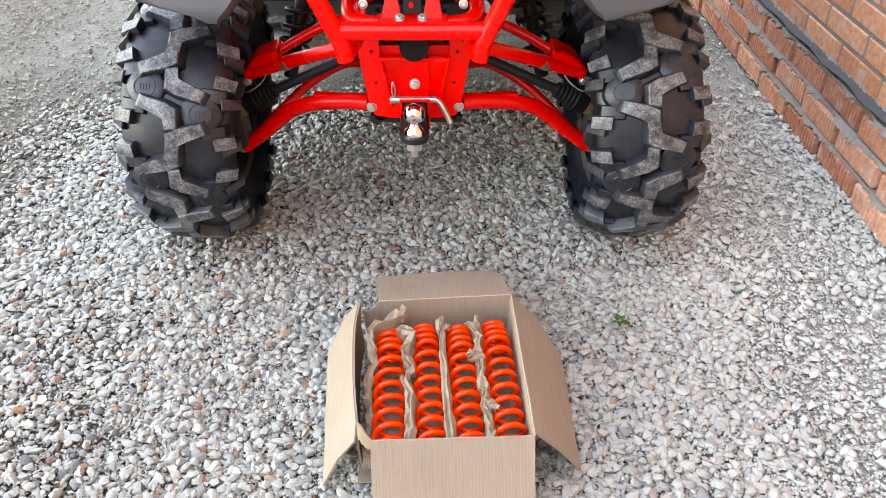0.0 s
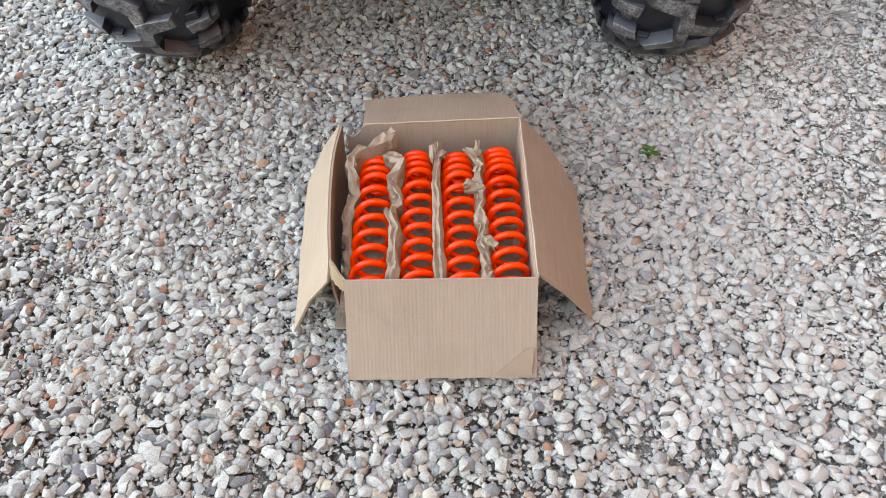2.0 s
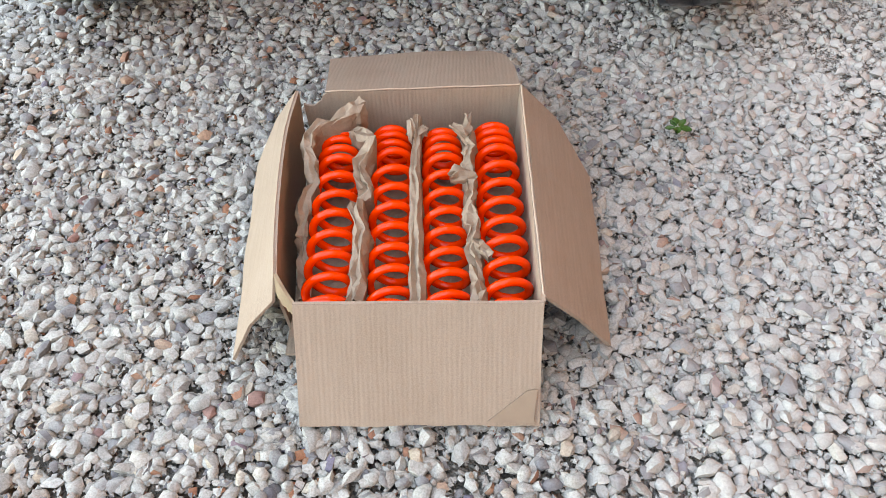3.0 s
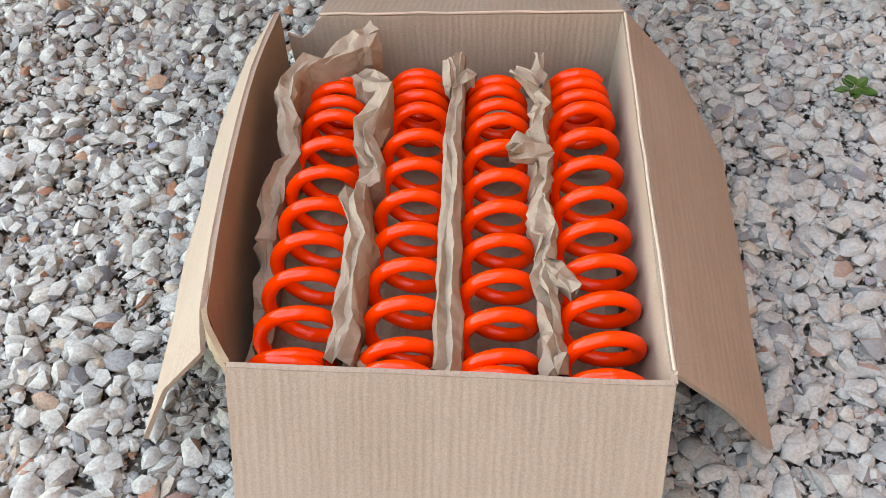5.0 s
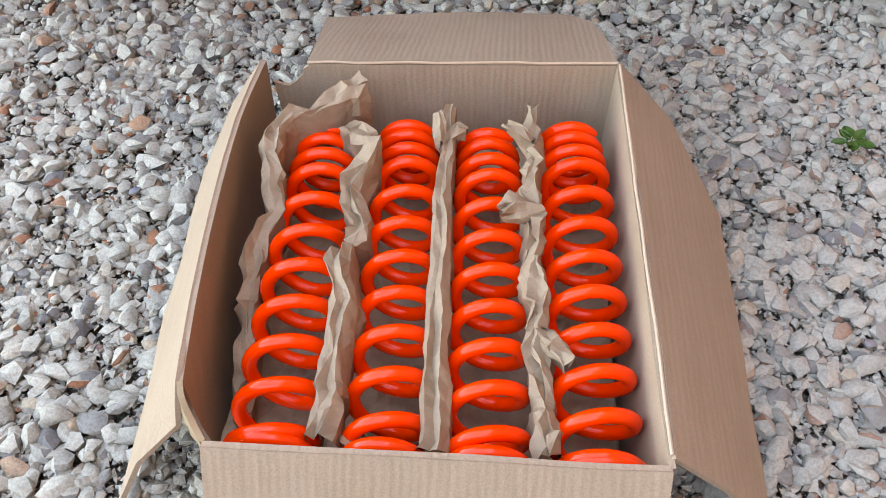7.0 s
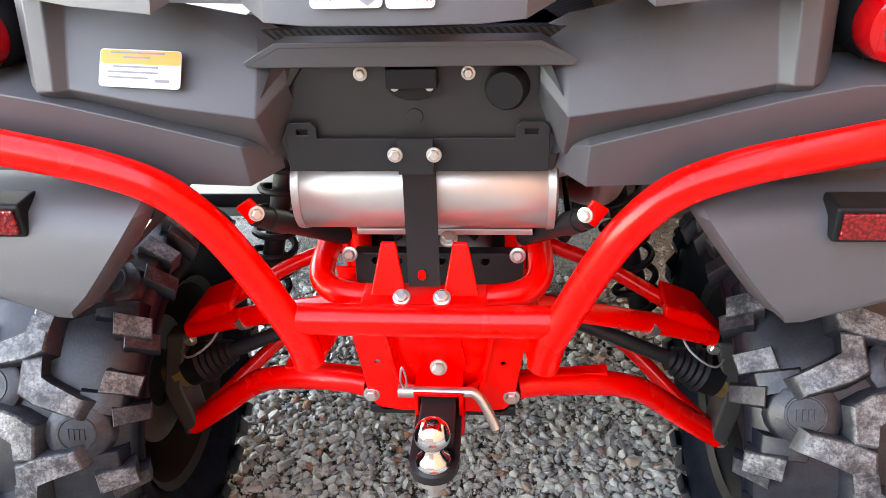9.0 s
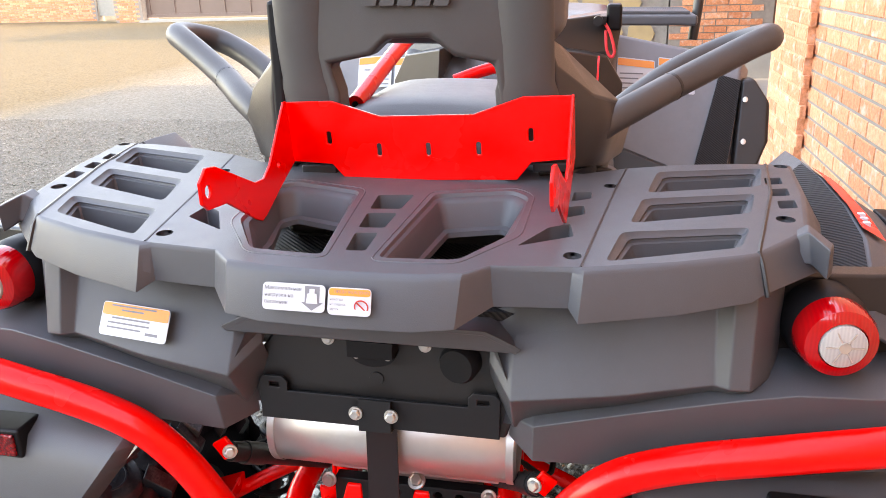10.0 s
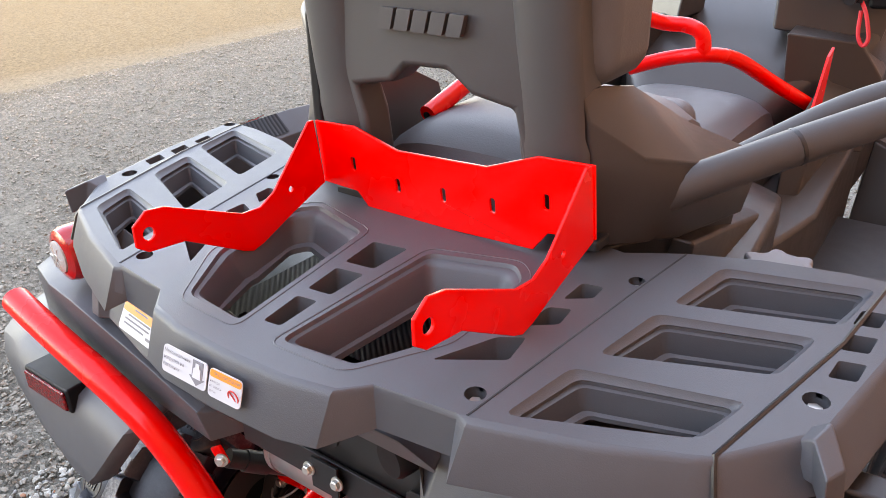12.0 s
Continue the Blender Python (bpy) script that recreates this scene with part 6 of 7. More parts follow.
def make_stickers():
    # load limit on the rack lip
    o, at = sticker("load_sticker", (-0.0675, 1.3955, 1.0385), (1, 0.0, 0), (0, 0.33, 1), 0.061, 0.0255, "white load limit sticker with weight symbol",
                    [("Максимальная", 0.002, 0.0190, 0.0050), ("нагрузка на", 0.002, 0.0125, 0.0050), ("багажник", 0.002, 0.0060, 0.0050)])
    bm = bmesh.new()
    prism(bm, [(0.038, 0.009), (0.0485, 0.0015), (0.059, 0.009), (0.0555, 0.009), (0.0555, 0.024), (0.0415, 0.024), (0.0415, 0.009)], lambda x, y: at(x, y, 0.0012), lambda x, y: at(x, y, 0.0006))
    part("arrow", bm, INK, o)
    bm = bmesh.new()
    prism(bm, [(0.0430, 0.008), (0.0540, 0.008), (0.0530, 0.017), (0.0510, 0.0175), (0.0510, 0.0215), (0.0460, 0.0215), (0.0460, 0.0175), (0.0440, 0.017)], lambda x, y: at(x, y, 0.0018), lambda x, y: at(x, y, 0.001))
    part("weight_symbol", bm, WHITE, o)
    o, at = sticker("warning_sticker", (-0.004, 1.3955, 1.0375), (1, 0.02, 0), (0, 0.33, 1), 0.041, 0.0255, "white and orange no passenger warning sticker",
                    [("ПРЕДУПРЕЖДЕНИЕ", 0.006, 0.0205, 0.0034), ("никогда", 0.002, 0.0135, 0.0032), ("не садись", 0.002, 0.0090, 0.0032), ("здесь", 0.002, 0.0045, 0.0032)], 0.0075)
    bm = bmesh.new()
    lathe(bm, [(0.001, 0.0068), (0.0018, 0.0068), (0.0018, 0.0057), (0.001, 0.0057)], Matrix.Translation(at(0.0320, 0.0090, 0)) @ Matrix.Rotation(-math.pi / 2, 4, "Z"), 28)
    block(bm, (-0.0060, -0.0018, -0.0006), (0.0060, -0.001, 0.0006), Matrix.Translation(at(0.0320, 0.0090, 0)) @ Matrix.Rotation(radians(45), 4, "Y"))
    part("ban_symbol", bm, RED_INK, o)
    sticker("warning_sticker", (-0.320, 1.4955, 0.9440), (1, -0.115, -0.02), (0.06, 0.55, 1), 0.090, 0.0385, "white and orange towing warning sticker",
            [(0.05, 0.015, 0.020, 0.0018), (0.055, 0.010, 0.0145, 0.0018), (0.045, 0.010, 0.009, 0.0018), (0.016, 0.062, 0.006, 0.003), (0.06, 0.012, 0.034, 0.002), (0.03, 0.026, 0.0295, 0.002)], 0.015)


make_stickers()


# back rest, seat and grab handles
def make_seat():
    bm = bmesh.new()
    # shell with an arched opening between its two legs
    out = [(-0.163, 1.10), (-0.085, 1.10), (-0.088, 1.19), (-0.098, 1.225), (-0.045, 1.236), (-0.022, 1.256), (0.030, 1.258), (0.058, 1.236), (0.106, 1.228), (0.112, 1.19), (0.120, 1.10), (0.182, 1.10),
           (0.172, 1.25), (0.160, 1.38), (0.150, 1.50), (0.12, 1.56), (-0.11, 1.56), (-0.14, 1.50), (-0.152, 1.38), (-0.158, 1.25)]

    def bow(x, z):
        return 1.709 + max(0, abs(x - 0.008) - 0.09) ** 2 * 3.2 - (z - 1.2) * 0.11

    sheet(bm, out, [], lambda x, z: (x, bow(x, z), z), lambda x, z: (x, bow(x, z) + 0.045, z))
    part("backrest_shell", bm, SHELL, quad, "grey plastic backrest shell with raised marks", bevel=0.008, seg=3)
    for path in ([(-0.128, 1.105), (-0.128, 1.16), (-0.134, 1.24), (-0.130, 1.38), (-0.124, 1.55)], [(0.152, 1.105), (0.146, 1.16), (0.142, 1.24), (0.137, 1.38), (0.128, 1.55)]):
        bm = bmesh.new()
        rows = []
        for q in smooth_path([(x, 0, z) for x, z in path], 6):
            wide = 0.034 + 0.004 * (q.z < 1.2)
            rows.append([(q.x + wide * math.cos(a), bow(q.x, q.z) + 0.008 - 0.017 * math.sin(a), q.z) for a in [math.pi * i / 12 for i in range(13)]])
        loft(bm, rows, closed=False)
        part("shell_upright", bm, SHELL, quad)
    for k in range(5):
        x = -0.046 + k * 0.0215
        y = bow(x + 0.009, 1.305)
        bm = bmesh.new()
        prism(bm, rounded([(x - 0.003, 1.2945), (x + 0.0145, 1.2945), (x + 0.0205, 1.3160), (x + 0.003, 1.3160)], 0.0015), lambda p, z: (p, y - 0.0046, z), lambda p, z: (p, y + 0.002, z))
        part("raised_mark", bm, SHELL, quad, "raised moulded mark", bevel=0.0006)
    # black pad edge beside the shell, the pad itself in front
    bm = bmesh.new()
    block(bm, (-0.178, 1.715, 1.13), (-0.160, 1.78, 1.30))
    part("pad_edge", bm, BLACK, quad, bevel=0.006)
    bm = bmesh.new()
    block(bm, (-0.15, 1.742, 1.245), (0.185, 1.86, 1.56))
    part("backrest_pad", bm, SEAT, quad, "black vinyl backrest pad", bevel=0.03, seg=4)
    # seat squab and front seat
    def cushion(x0, x1, y0, y1, z0, z1, name, crown_=0.02):
        bm = bmesh.new()
        n = 12
        rows = []
        for j in range(n + 1):
            row = []
            for i in range(n + 1):
                a, b = 2 * i / n - 1, 2 * j / n - 1
                e = (1 - abs(a) ** 6) * (1 - abs(b) ** 6)
                row.append((x0 + (x1 - x0) * i / n, y0 + (y1 - y0) * j / n, z0 + (z1 - z0) * max(0, e) ** 0.5 - crown_ * (a * a) * 0.6))
            rows.append(row)
        loft(bm, rows, closed=False)
        return part(name, bm, SEAT, quad, "smooth grey-black vinyl seat")
    cushion(-0.165, 0.180, 1.76, 2.16, 1.04, 1.165, "rear_seat")
    cushion(-0.155, 0.165, 2.12, 2.62, 0.94, 1.06, "front_seat")
    bm = bmesh.new()
    block(bm, (-0.13, 2.10, 0.95), (0.14, 2.17, 1.14))
    part("seat_hump", bm, SEAT, quad, bevel=0.03, seg=4)
    bm = bmesh.new()
    loft(bm, [[(-0.17, y, 0.93), (0.18, y, 0.93), (0.185, y, z), (-0.175, y, z)] for y, z in ((1.74, 1.08), (2.0, 1.06), (2.62, 0.96), (2.75, 1.05))])
    part("seat_base", bm, PLASTIC_DARK, quad, bevel=0.006)
    for f in (1, -1):
        # side housing that carries the handle
        bm = bmesh.new()
        st = [((0.160, 1.730, 1.090), (0.185, 1.728, 1.095), (0.184, 1.725, 1.180), (0.178, 1.725, 1.225), (0.169, 1.725, 1.253)),
              ((0.160, 1.770, 1.075), (0.222, 1.765, 1.095), (0.238, 1.765, 1.150), (0.224, 1.760, 1.186), (0.172, 1.760, 1.252)),
              ((0.160, 1.840, 1.060), (0.240, 1.830, 1.080), (0.256, 1.820, 1.135), (0.257, 1.825, 1.168), (0.178, 1.820, 1.240)),
              ((0.160, 2.000, 1.030), (0.268, 1.960, 1.070), (0.278, 1.960, 1.120), (0.260, 1.960, 1.150), (0.186, 1.980, 1.160))]
        loft(bm, [[(f * x, y, z) for x, y, z in ring] for ring in st])
        part("handle_housing", bm, DARK_SATIN, quad, "angular dark plastic handle housing", bevel=0.003)
        bm = bmesh.new()
        loft(bm, [[(f * 0.12, 1.72, 1.0), (f * 0.17, 1.72, 1.0), (f * 0.18, 1.73, 1.085), (f * 0.12, 1.73, 1.085)],
                  [(f * 0.12, 1.80, 0.97), (f * 0.21, 1.79, 0.99), (f * 0.232, 1.79, 1.10), (f * 0.12, 1.80, 1.10)],
                  [(f * 0.12, 2.05, 0.93), (f * 0.245, 2.0, 0.98), (f * 0.255, 2.0, 1.10), (f * 0.12, 2.05, 1.10)]])
        part("housing_base", bm, PLASTIC_DARK, quad, bevel=0.006)
        # looped grab handle
        bm = bmesh.new()
        tube(bm, [(f * 0.205, 1.790, 1.118), (f * 0.238, 1.808, 1.142), (f * 0.278, 1.843, 1.160), (f * 0.327, 1.898, 1.179), (f * 0.388, 1.950, 1.204), (f * 0.438, 1.988, 1.225), (f * 0.468, 2.020, 1.234), (f * 0.466, 2.070, 1.230), (f * 0.425, 2.104, 1.213), (f * 0.34, 2.06, 1.178), (f * 0.25, 1.98, 1.122), (f * 0.19, 1.92, 1.08)], 0.0195, 16, 6)
        part("grab_handle", bm, SHELL, quad, "looped grey grab handle")
        bm = bmesh.new()
        tube(bm, [(f * 0.325, 1.896, 1.1780), (f * 0.328, 1.899, 1.1793)], 0.0200, 16)
        part("handle_joint", bm, PLASTIC_DARK, quad)


make_seat()


# red passenger rails, dash and front end
def make_front():
    rail = thing("bumper_hoop", quad.matrix_world.copy(), "bright red bent steel tube hoop lying across the seats", "bumper")
    for pts in ([(-0.112, 1.855, 1.153), (-0.104, 1.97, 1.187), (-0.094, 2.10, 1.221), (-0.080, 2.22, 1.236), (-0.050, 2.33, 1.215), (-0.010, 2.37, 1.198), (0.030, 2.38, 1.195), (0.054, 2.382, 1.182), (0.060, 2.383, 1.150)],
                [(-0.060, 2.36, 1.118), (0.0, 2.378, 1.138), (0.060, 2.383, 1.150), (0.100, 2.43, 1.138), (0.150, 2.52, 1.082), (0.214, 2.645, 1.008)]):
        bm = bmesh.new()
        tube(bm, pts, 0.0125, 16, 6)
        part("hoop_tube", bm, RED, rail)
    bm = bmesh.new()
    lathe(bm, [(0, 0), (0.002, 0.0), (0.002, 0.0045), (0.0, 0.0045)], Matrix.Translation((-0.112, 1.8535, 1.1525)) @ Matrix.Rotation(-math.pi / 2, 4, "Z"), 12)
    part("tube_hole", bm, BLACK, rail)
    bm = bmesh.new()
    rows = []
    for y, w, base, shoulder, top in ((2.52, 0.110, 0.85, 0.95, 0.99), (2.60, 0.165, 0.85, 1.03, 1.08), (2.66, 0.195, 0.83, 1.075, 1.11), (2.73, 0.255, 0.82, 1.11, 1.14), (2.80, 0.268, 0.80, 1.14, 1.17), (2.92, 0.270, 0.80, 1.18, 1.21), (3.05, 0.270, 0.80, 1.205, 1.24), (3.60, 0.21, 0.70, 0.97, 1.06)):
        arc = [(w * math.cos(k * math.pi / 18) ** 0.32 if k < 9 else 0.0, shoulder + (top - shoulder) * math.sin(k * math.pi / 18) ** 0.9) for k in range(10)]
        side = [(w * 0.96, base)] + arc
        rows.append([(x, y, z) for x, z in side] + [(-x, y, z) for x, z in side[-2::-1]])
    loft(bm, rows)
    part("dash_cowl", bm, DARK_SATIN, quad, "dark plastic dash and tank cover")
    for f in (1, -1):
        bm = bmesh.new()
        prism(bm, [(0.150, 0.95), (0.278, 0.92), (0.284, 1.066), (0.244, 1.133), (0.136, 1.158)], lambda x, z: (f * x, 2.595 + (x - 0.139) * 0.95, z), lambda x, z: (f * (x - 0.01), 2.70 + (x - 0.139) * 0.95, z))
        part("knee_panel", bm, DARK_SATIN, quad, "dark panel beside the tank", bevel=0.004)
        bm = bmesh.new()
        prism(bm, [(0.092, 1.150), (0.262, 1.118), (0.276, 1.208), (0.250, 1.228), (0.088, 1.212)], lambda x, z: (f * x, 2.655 + (x - 0.09) * 0.7 + (z - 1.15) * 0.3, z), lambda x, z: (f * (x - 0.01), 2.78 + (x - 0.09) * 0.7, z))
        part("dash_panel", bm, DARK_SATIN, quad, "dark dash panel above the tank", bevel=0.006)
    for f in (1, -1):
        bm = bmesh.new()
        loft(bm, [[(f * 0.25, 3.12, 0.72), (f * 0.58, 3.11, 0.72), (f * 0.615, 3.11, 1.085), (f * 0.26, 3.12, 1.150)],
                  [(f * 0.25, 3.25, 0.78), (f * 0.62, 3.22, 0.78), (f * 0.65, 3.22, 1.05), (f * 0.26, 3.25, 1.13)],
                  [(f * 0.25, 3.50, 0.80), (f * 0.62, 3.50, 0.80), (f * 0.65, 3.50, 1.04), (f * 0.26, 3.50, 1.10)],
                  [(f * 0.22, 3.85, 0.70), (f * 0.55, 3.85, 0.70), (f * 0.56, 3.85, 0.92), (f * 0.22, 3.85, 0.98)]])
        fen = part("front_fender", bm, PLASTIC_PALE, quad, "grey front fender with warning stickers", bevel=0.010, seg=3)
        bm = bmesh.new()
        prism(bm, [(0.24, 0.45), (0.56, 0.45), (0.585, 0.73), (0.46, 0.79), (0.26, 0.86)], lambda x, z: (f * x, 3.095, z), lambda x, z: (f * x, 3.13, z))
        part("splash_panel", bm, PLASTIC_DARK, fen, "dark lower splash panel", bevel=0.006)
        bm = bmesh.new()
        prism(bm, [(0.50, 0.80), (0.58, 0.76), (0.612, 1.03), (0.555, 1.045), (0.53, 0.93)], lambda x, z: (f * x, 3.098, z), lambda x, z: (f * x, 3.112, z))
        part("ribbed_edge", bm, RIBBED, fen)
        bm = bmesh.new()
        prism(bm, [(0.60, 0.76), (0.66, 0.78), (0.695, 0.87), (0.695, 0.97), (0.65, 1.035), (0.615, 1.03)], lambda x, z: (f * x, 3.115, z), lambda x, z: (f * x, 3.16, z))
        part("fender_flare", bm, PLASTIC_DARK, fen, "black plastic fender flare", bevel=0.01)
        for k, x in enumerate((0.275, 0.388)):
            bm = bmesh.new()
            prism(bm, rounded([(x, 0.998), (x + 0.104, 0.990), (x + 0.104, 1.078), (x, 1.088)], 0.005), lambda a, b: (f * a, 3.108, b), lambda a, b: (f * a, 3.114, b))
            st = part("warning_sticker", bm, WHITE, fen, "white and orange warning sticker")
            bm = bmesh.new()
            prism(bm, [(x + 0.002, 1.067), (x + 0.102, 1.058), (x + 0.102, 1.076), (x + 0.002, 1.086)], lambda a, b: (f * a, 3.1065, b), lambda a, b: (f * a, 3.109, b))
            part("band", bm, STICKER_ORANGE, st)
            for j in range(4):
                bm = bmesh.new()
                w = 0.085 - 0.012 * ((j * 7 + k * 3) % 4)
                prism(bm, [(x + 0.008, 1.004 + 0.013 * j), (x + w, 1.003 + 0.013 * j), (x + w, 1.0065 + 0.013 * j), (x + 0.008, 1.0075 + 0.013 * j)], lambda a, b: (f * a, 3.107, b), lambda a, b: (f * a, 3.109, b))
                part("print", bm, INK, st)
        for z in (0.87, 0.98):
            bm = bmesh.new()
            lathe(bm, [(0, 0.008), (0.004, 0.007), (0.005, 0)], Matrix.Translation((f * 0.628, 3.113, z)) @ Matrix.Rotation(-math.pi / 2, 4, "Z"), 12)
            part("rivet", bm, ZINC, fen)
        # the whole fender face leans back
        lean = Matrix(((1, 0, 0, 0), (0, 1, 0.38, -0.40), (0, 0, 1, 0), (0, 0, 0, 1)))
        for ob in [fen] + list(fen.children_recursive):
            ob.data.transform(lean)
        # side cover under the handle and the tank side ahead of it
        bm = bmesh.new()
        loft(bm, [[(f * 0.17, 1.90, 0.72), (f * 0.27, 1.92, 0.76), (f * 0.285, 1.92, 0.98), (f * 0.17, 1.90, 1.02)], [(f * 0.17, 2.15, 0.70), (f * 0.265, 2.15, 0.74), (f * 0.27, 2.15, 1.0), (f * 0.17, 2.15, 1.03)],
                  [(f * 0.17, 2.32, 0.70), (f * 0.24, 2.32, 0.74), (f * 0.235, 2.32, 0.96), (f * 0.17, 2.32, 0.98)]])
        part("side_cover", bm, DARK_SATIN, quad, "dark plastic side cover", bevel=0.01)
        bm = bmesh.new()
        loft(bm, [[(f * 0.20, 2.40, 0.78), (f * 0.225, 2.42, 0.80), (f * 0.235, 2.46, 0.98), (f * 0.20, 2.44, 1.02)], [(f * 0.20, 2.75, 0.76), (f * 0.245, 2.75, 0.80), (f * 0.25, 2.75, 1.06), (f * 0.20, 2.75, 1.10)],
                  [(f * 0.20, 3.0, 0.76), (f * 0.25, 3.0, 0.80), (f * 0.26, 3.0, 1.08), (f * 0.20, 3.0, 1.12)]])
        part("tank_side", bm, DARK_SATIN, quad, "dark faceted tank side panel", bevel=0.006)
    # front rack, key with red cord, handlebar
    bm = bmesh.new()
    block(bm, (-0.50, 3.25, 1.165), (0.50, 3.60, 1.195))
    fr = part("front_rack", bm, PLASTIC, quad, "grey plastic front rack", bevel=0.008)
    for k in range(4):
        bm = bmesh.new()
        block(bm, (0.22, 3.29 + 0.07 * k, 1.195), (0.48, 3.32 + 0.07 * k, 1.205))
        part("rack_slat", bm, PLASTIC, fr, bevel=0.003)
    bm = bmesh.new()
    tube(bm, [(0.231, 2.67, 1.213), (0.246, 2.66, 1.190), (0.258, 2.655, 1.150), (0.251, 2.655, 1.137), (0.240, 2.657, 1.155), (0.236, 2.664, 1.195)], 0.0036, 8, 6)
    part("key_cord", bm, ROPE, quad, "red cord on the ignition key")
    bm = bmesh.new()
    lathe(bm, [(0, 0), (0, 0.011), (0.03, 0.011), (0.03, 0)], Matrix.Translation((0.218, 2.67, 1.217)) @ Matrix.Rotation(-math.pi / 2, 4, "Z"), 20)
    block(bm, (0.222, 2.66, 1.208), (0.236, 2.78, 1.226))
    part("ignition_lock", bm, STEEL_BLACK, quad)
    bm = bmesh.new()
    block(bm, (0.236, 2.72, 1.19), (0.272, 2.80, 1.250))
    part("switch_box", bm, BLACK, quad, bevel=0.008)
    bm = bmesh.new()
    tube(bm, [(-0.36, 2.62, 1.30), (-0.25, 2.68, 1.30), (-0.1, 2.78, 1.27), (0.1, 2.78, 1.27), (0.25, 2.68, 1.30), (0.36, 2.62, 1.30)], 0.011, 12, 5)
    part("handlebar", bm, STEEL_BLACK, quad)
    bm = bmesh.new()
    tube(bm, [(0.52, 3.55, 1.10), (0.53, 3.56, 1.22), (0.53, 3.58, 1.34), (0.48, 3.62, 1.42), (0.30, 3.66, 1.44)], 0.016, 14, 5)
    part("front_rail", bm, PLASTIC_DARK, quad)
    red_tube([(0.24, 3.25, 1.33), (0.27, 3.25, 1.27), (0.33, 3.25, 1.27), (0.36, 3.25, 1.34)], 0.012, 4, "winch_strap", ROPE)
    # fuel cap and yellow sticker beside the seat
    star = [(0.335 + (0.043 if k % 4 < 2 else 0.034) * math.cos(k * math.tau / 28), 1.888 + (0.043 if k % 4 < 2 else 0.034) * math.sin(k * math.tau / 28)) for k in range(28)]
    bm = bmesh.new()
    prism(bm, star, lambda x, y: (x, y, 1.050), lambda x, y: (x, y, 1.022))
    cap = part("fuel_cap", bm, PLASTIC_PALE, quad, "grey ribbed fuel filler cap", bevel=0.004)
    bm = bmesh.new()
    at = Matrix.Translation((0.335, 1.888, 1.0505)) @ Matrix.Rotation(-math.pi / 2, 4, "Y")
    lathe(bm, [(0, 0.024), (0.0015, 0.023), (0.0015, 0.0)], at, 28)
    part("cap_disc", bm, PLASTIC_PALE, cap)
    bm = bmesh.new()
    lathe(bm, [(0, 0.030), (0.09, 0.030), (0.09, 0.0)], Matrix.Translation((0.335, 1.888, 0.938)) @ Matrix.Rotation(-math.pi / 2, 4, "Y"), 20)
    part("filler_neck", bm, PLASTIC_DARK, cap)
    for f in (1, -1):
        # panel under the handle and the engine cover ahead of it
        bm = bmesh.new()
        loft(bm, [[(f * 0.17, 1.83, 0.94), (f * 0.245, 1.84, 0.95), (f * 0.255, 1.84, 1.075), (f * 0.17, 1.83, 1.085)],
                  [(f * 0.17, 2.12, 0.80), (f * 0.262, 2.12, 0.82), (f * 0.252, 2.14, 1.00), (f * 0.17, 2.14, 1.02)]])
        part("side_panel", bm, DARK_SATIN, quad, "dark side panel under the handle", bevel=0.005)
        bm = bmesh.new()
        loft(bm, [[(f * 0.16, 2.14, 0.50), (f * 0.24, 2.14, 0.52), (f * 0.245, 2.16, 0.92), (f * 0.16, 2.16, 0.94)],
                  [(f * 0.16, 2.40, 0.46), (f * 0.265, 2.40, 0.48), (f * 0.275, 2.42, 0.90), (f * 0.16, 2.42, 0.93)],
                  [(f * 0.16, 2.85, 0.46), (f * 0.25, 2.85, 0.48), (f * 0.262, 2.85, 0.96), (f * 0.16, 2.85, 1.0)]])
        part("engine_cover", bm, DARK_SATIN, quad, "dark faceted engine cover", bevel=0.008)
    bm = bmesh.new()
    block(bm, (0.24, 1.95, 0.70), (0.46, 2.75, 0.78))
    part("footwell", bm, PLASTIC_DARK, quad, bevel=0.02)
    for f in (1, -1):
        bm = bmesh.new()
        loft(bm, [[(f * 0.22, y, z), (f * 0.64, y, z), (f * 0.65, y, z - 0.03), (f * 0.22, y, z - 0.03)] for y, z in ((2.06, 0.56), (2.20, 0.47), (2.90, 0.45), (3.06, 0.58))])
        part("running_board", bm, PLASTIC_DARK, quad, "black plastic running board", bevel=0.004)
        bm = bmesh.new()
        block(bm, (f * 0.622 - 0.008, 1.85, 0.985), (f * 0.622 + 0.010, 1.92, 1.012))
        side = part("side_reflector", bm, BLACK, quad, "orange side reflector in black frame", bevel=0.003)
        bm = bmesh.new()
        block(bm, (f * 0.631 - 0.003, 1.858, 0.990), (f * 0.631 + 0.003, 1.912, 1.007))
        part("reflector_lens", bm, STICKER_ORANGE, side, bevel=0.001)
    bm = bmesh.new()
    block(bm, (-0.46, 1.95, 0.70), (-0.24, 2.75, 0.78))
    part("footwell", bm, PLASTIC_DARK, quad, bevel=0.02)
    # red tab on the dash side panel
    bm = bmesh.new()
    prism(bm, [(2.45, 1.03), (2.52, 1.14), (2.55, 1.15), (2.53, 1.02)], lambda y, z: (0.226, y, z), lambda y, z: (0.222, y, z))
    part("side_decal", bm, RED, quad, "red side decal")


make_front()


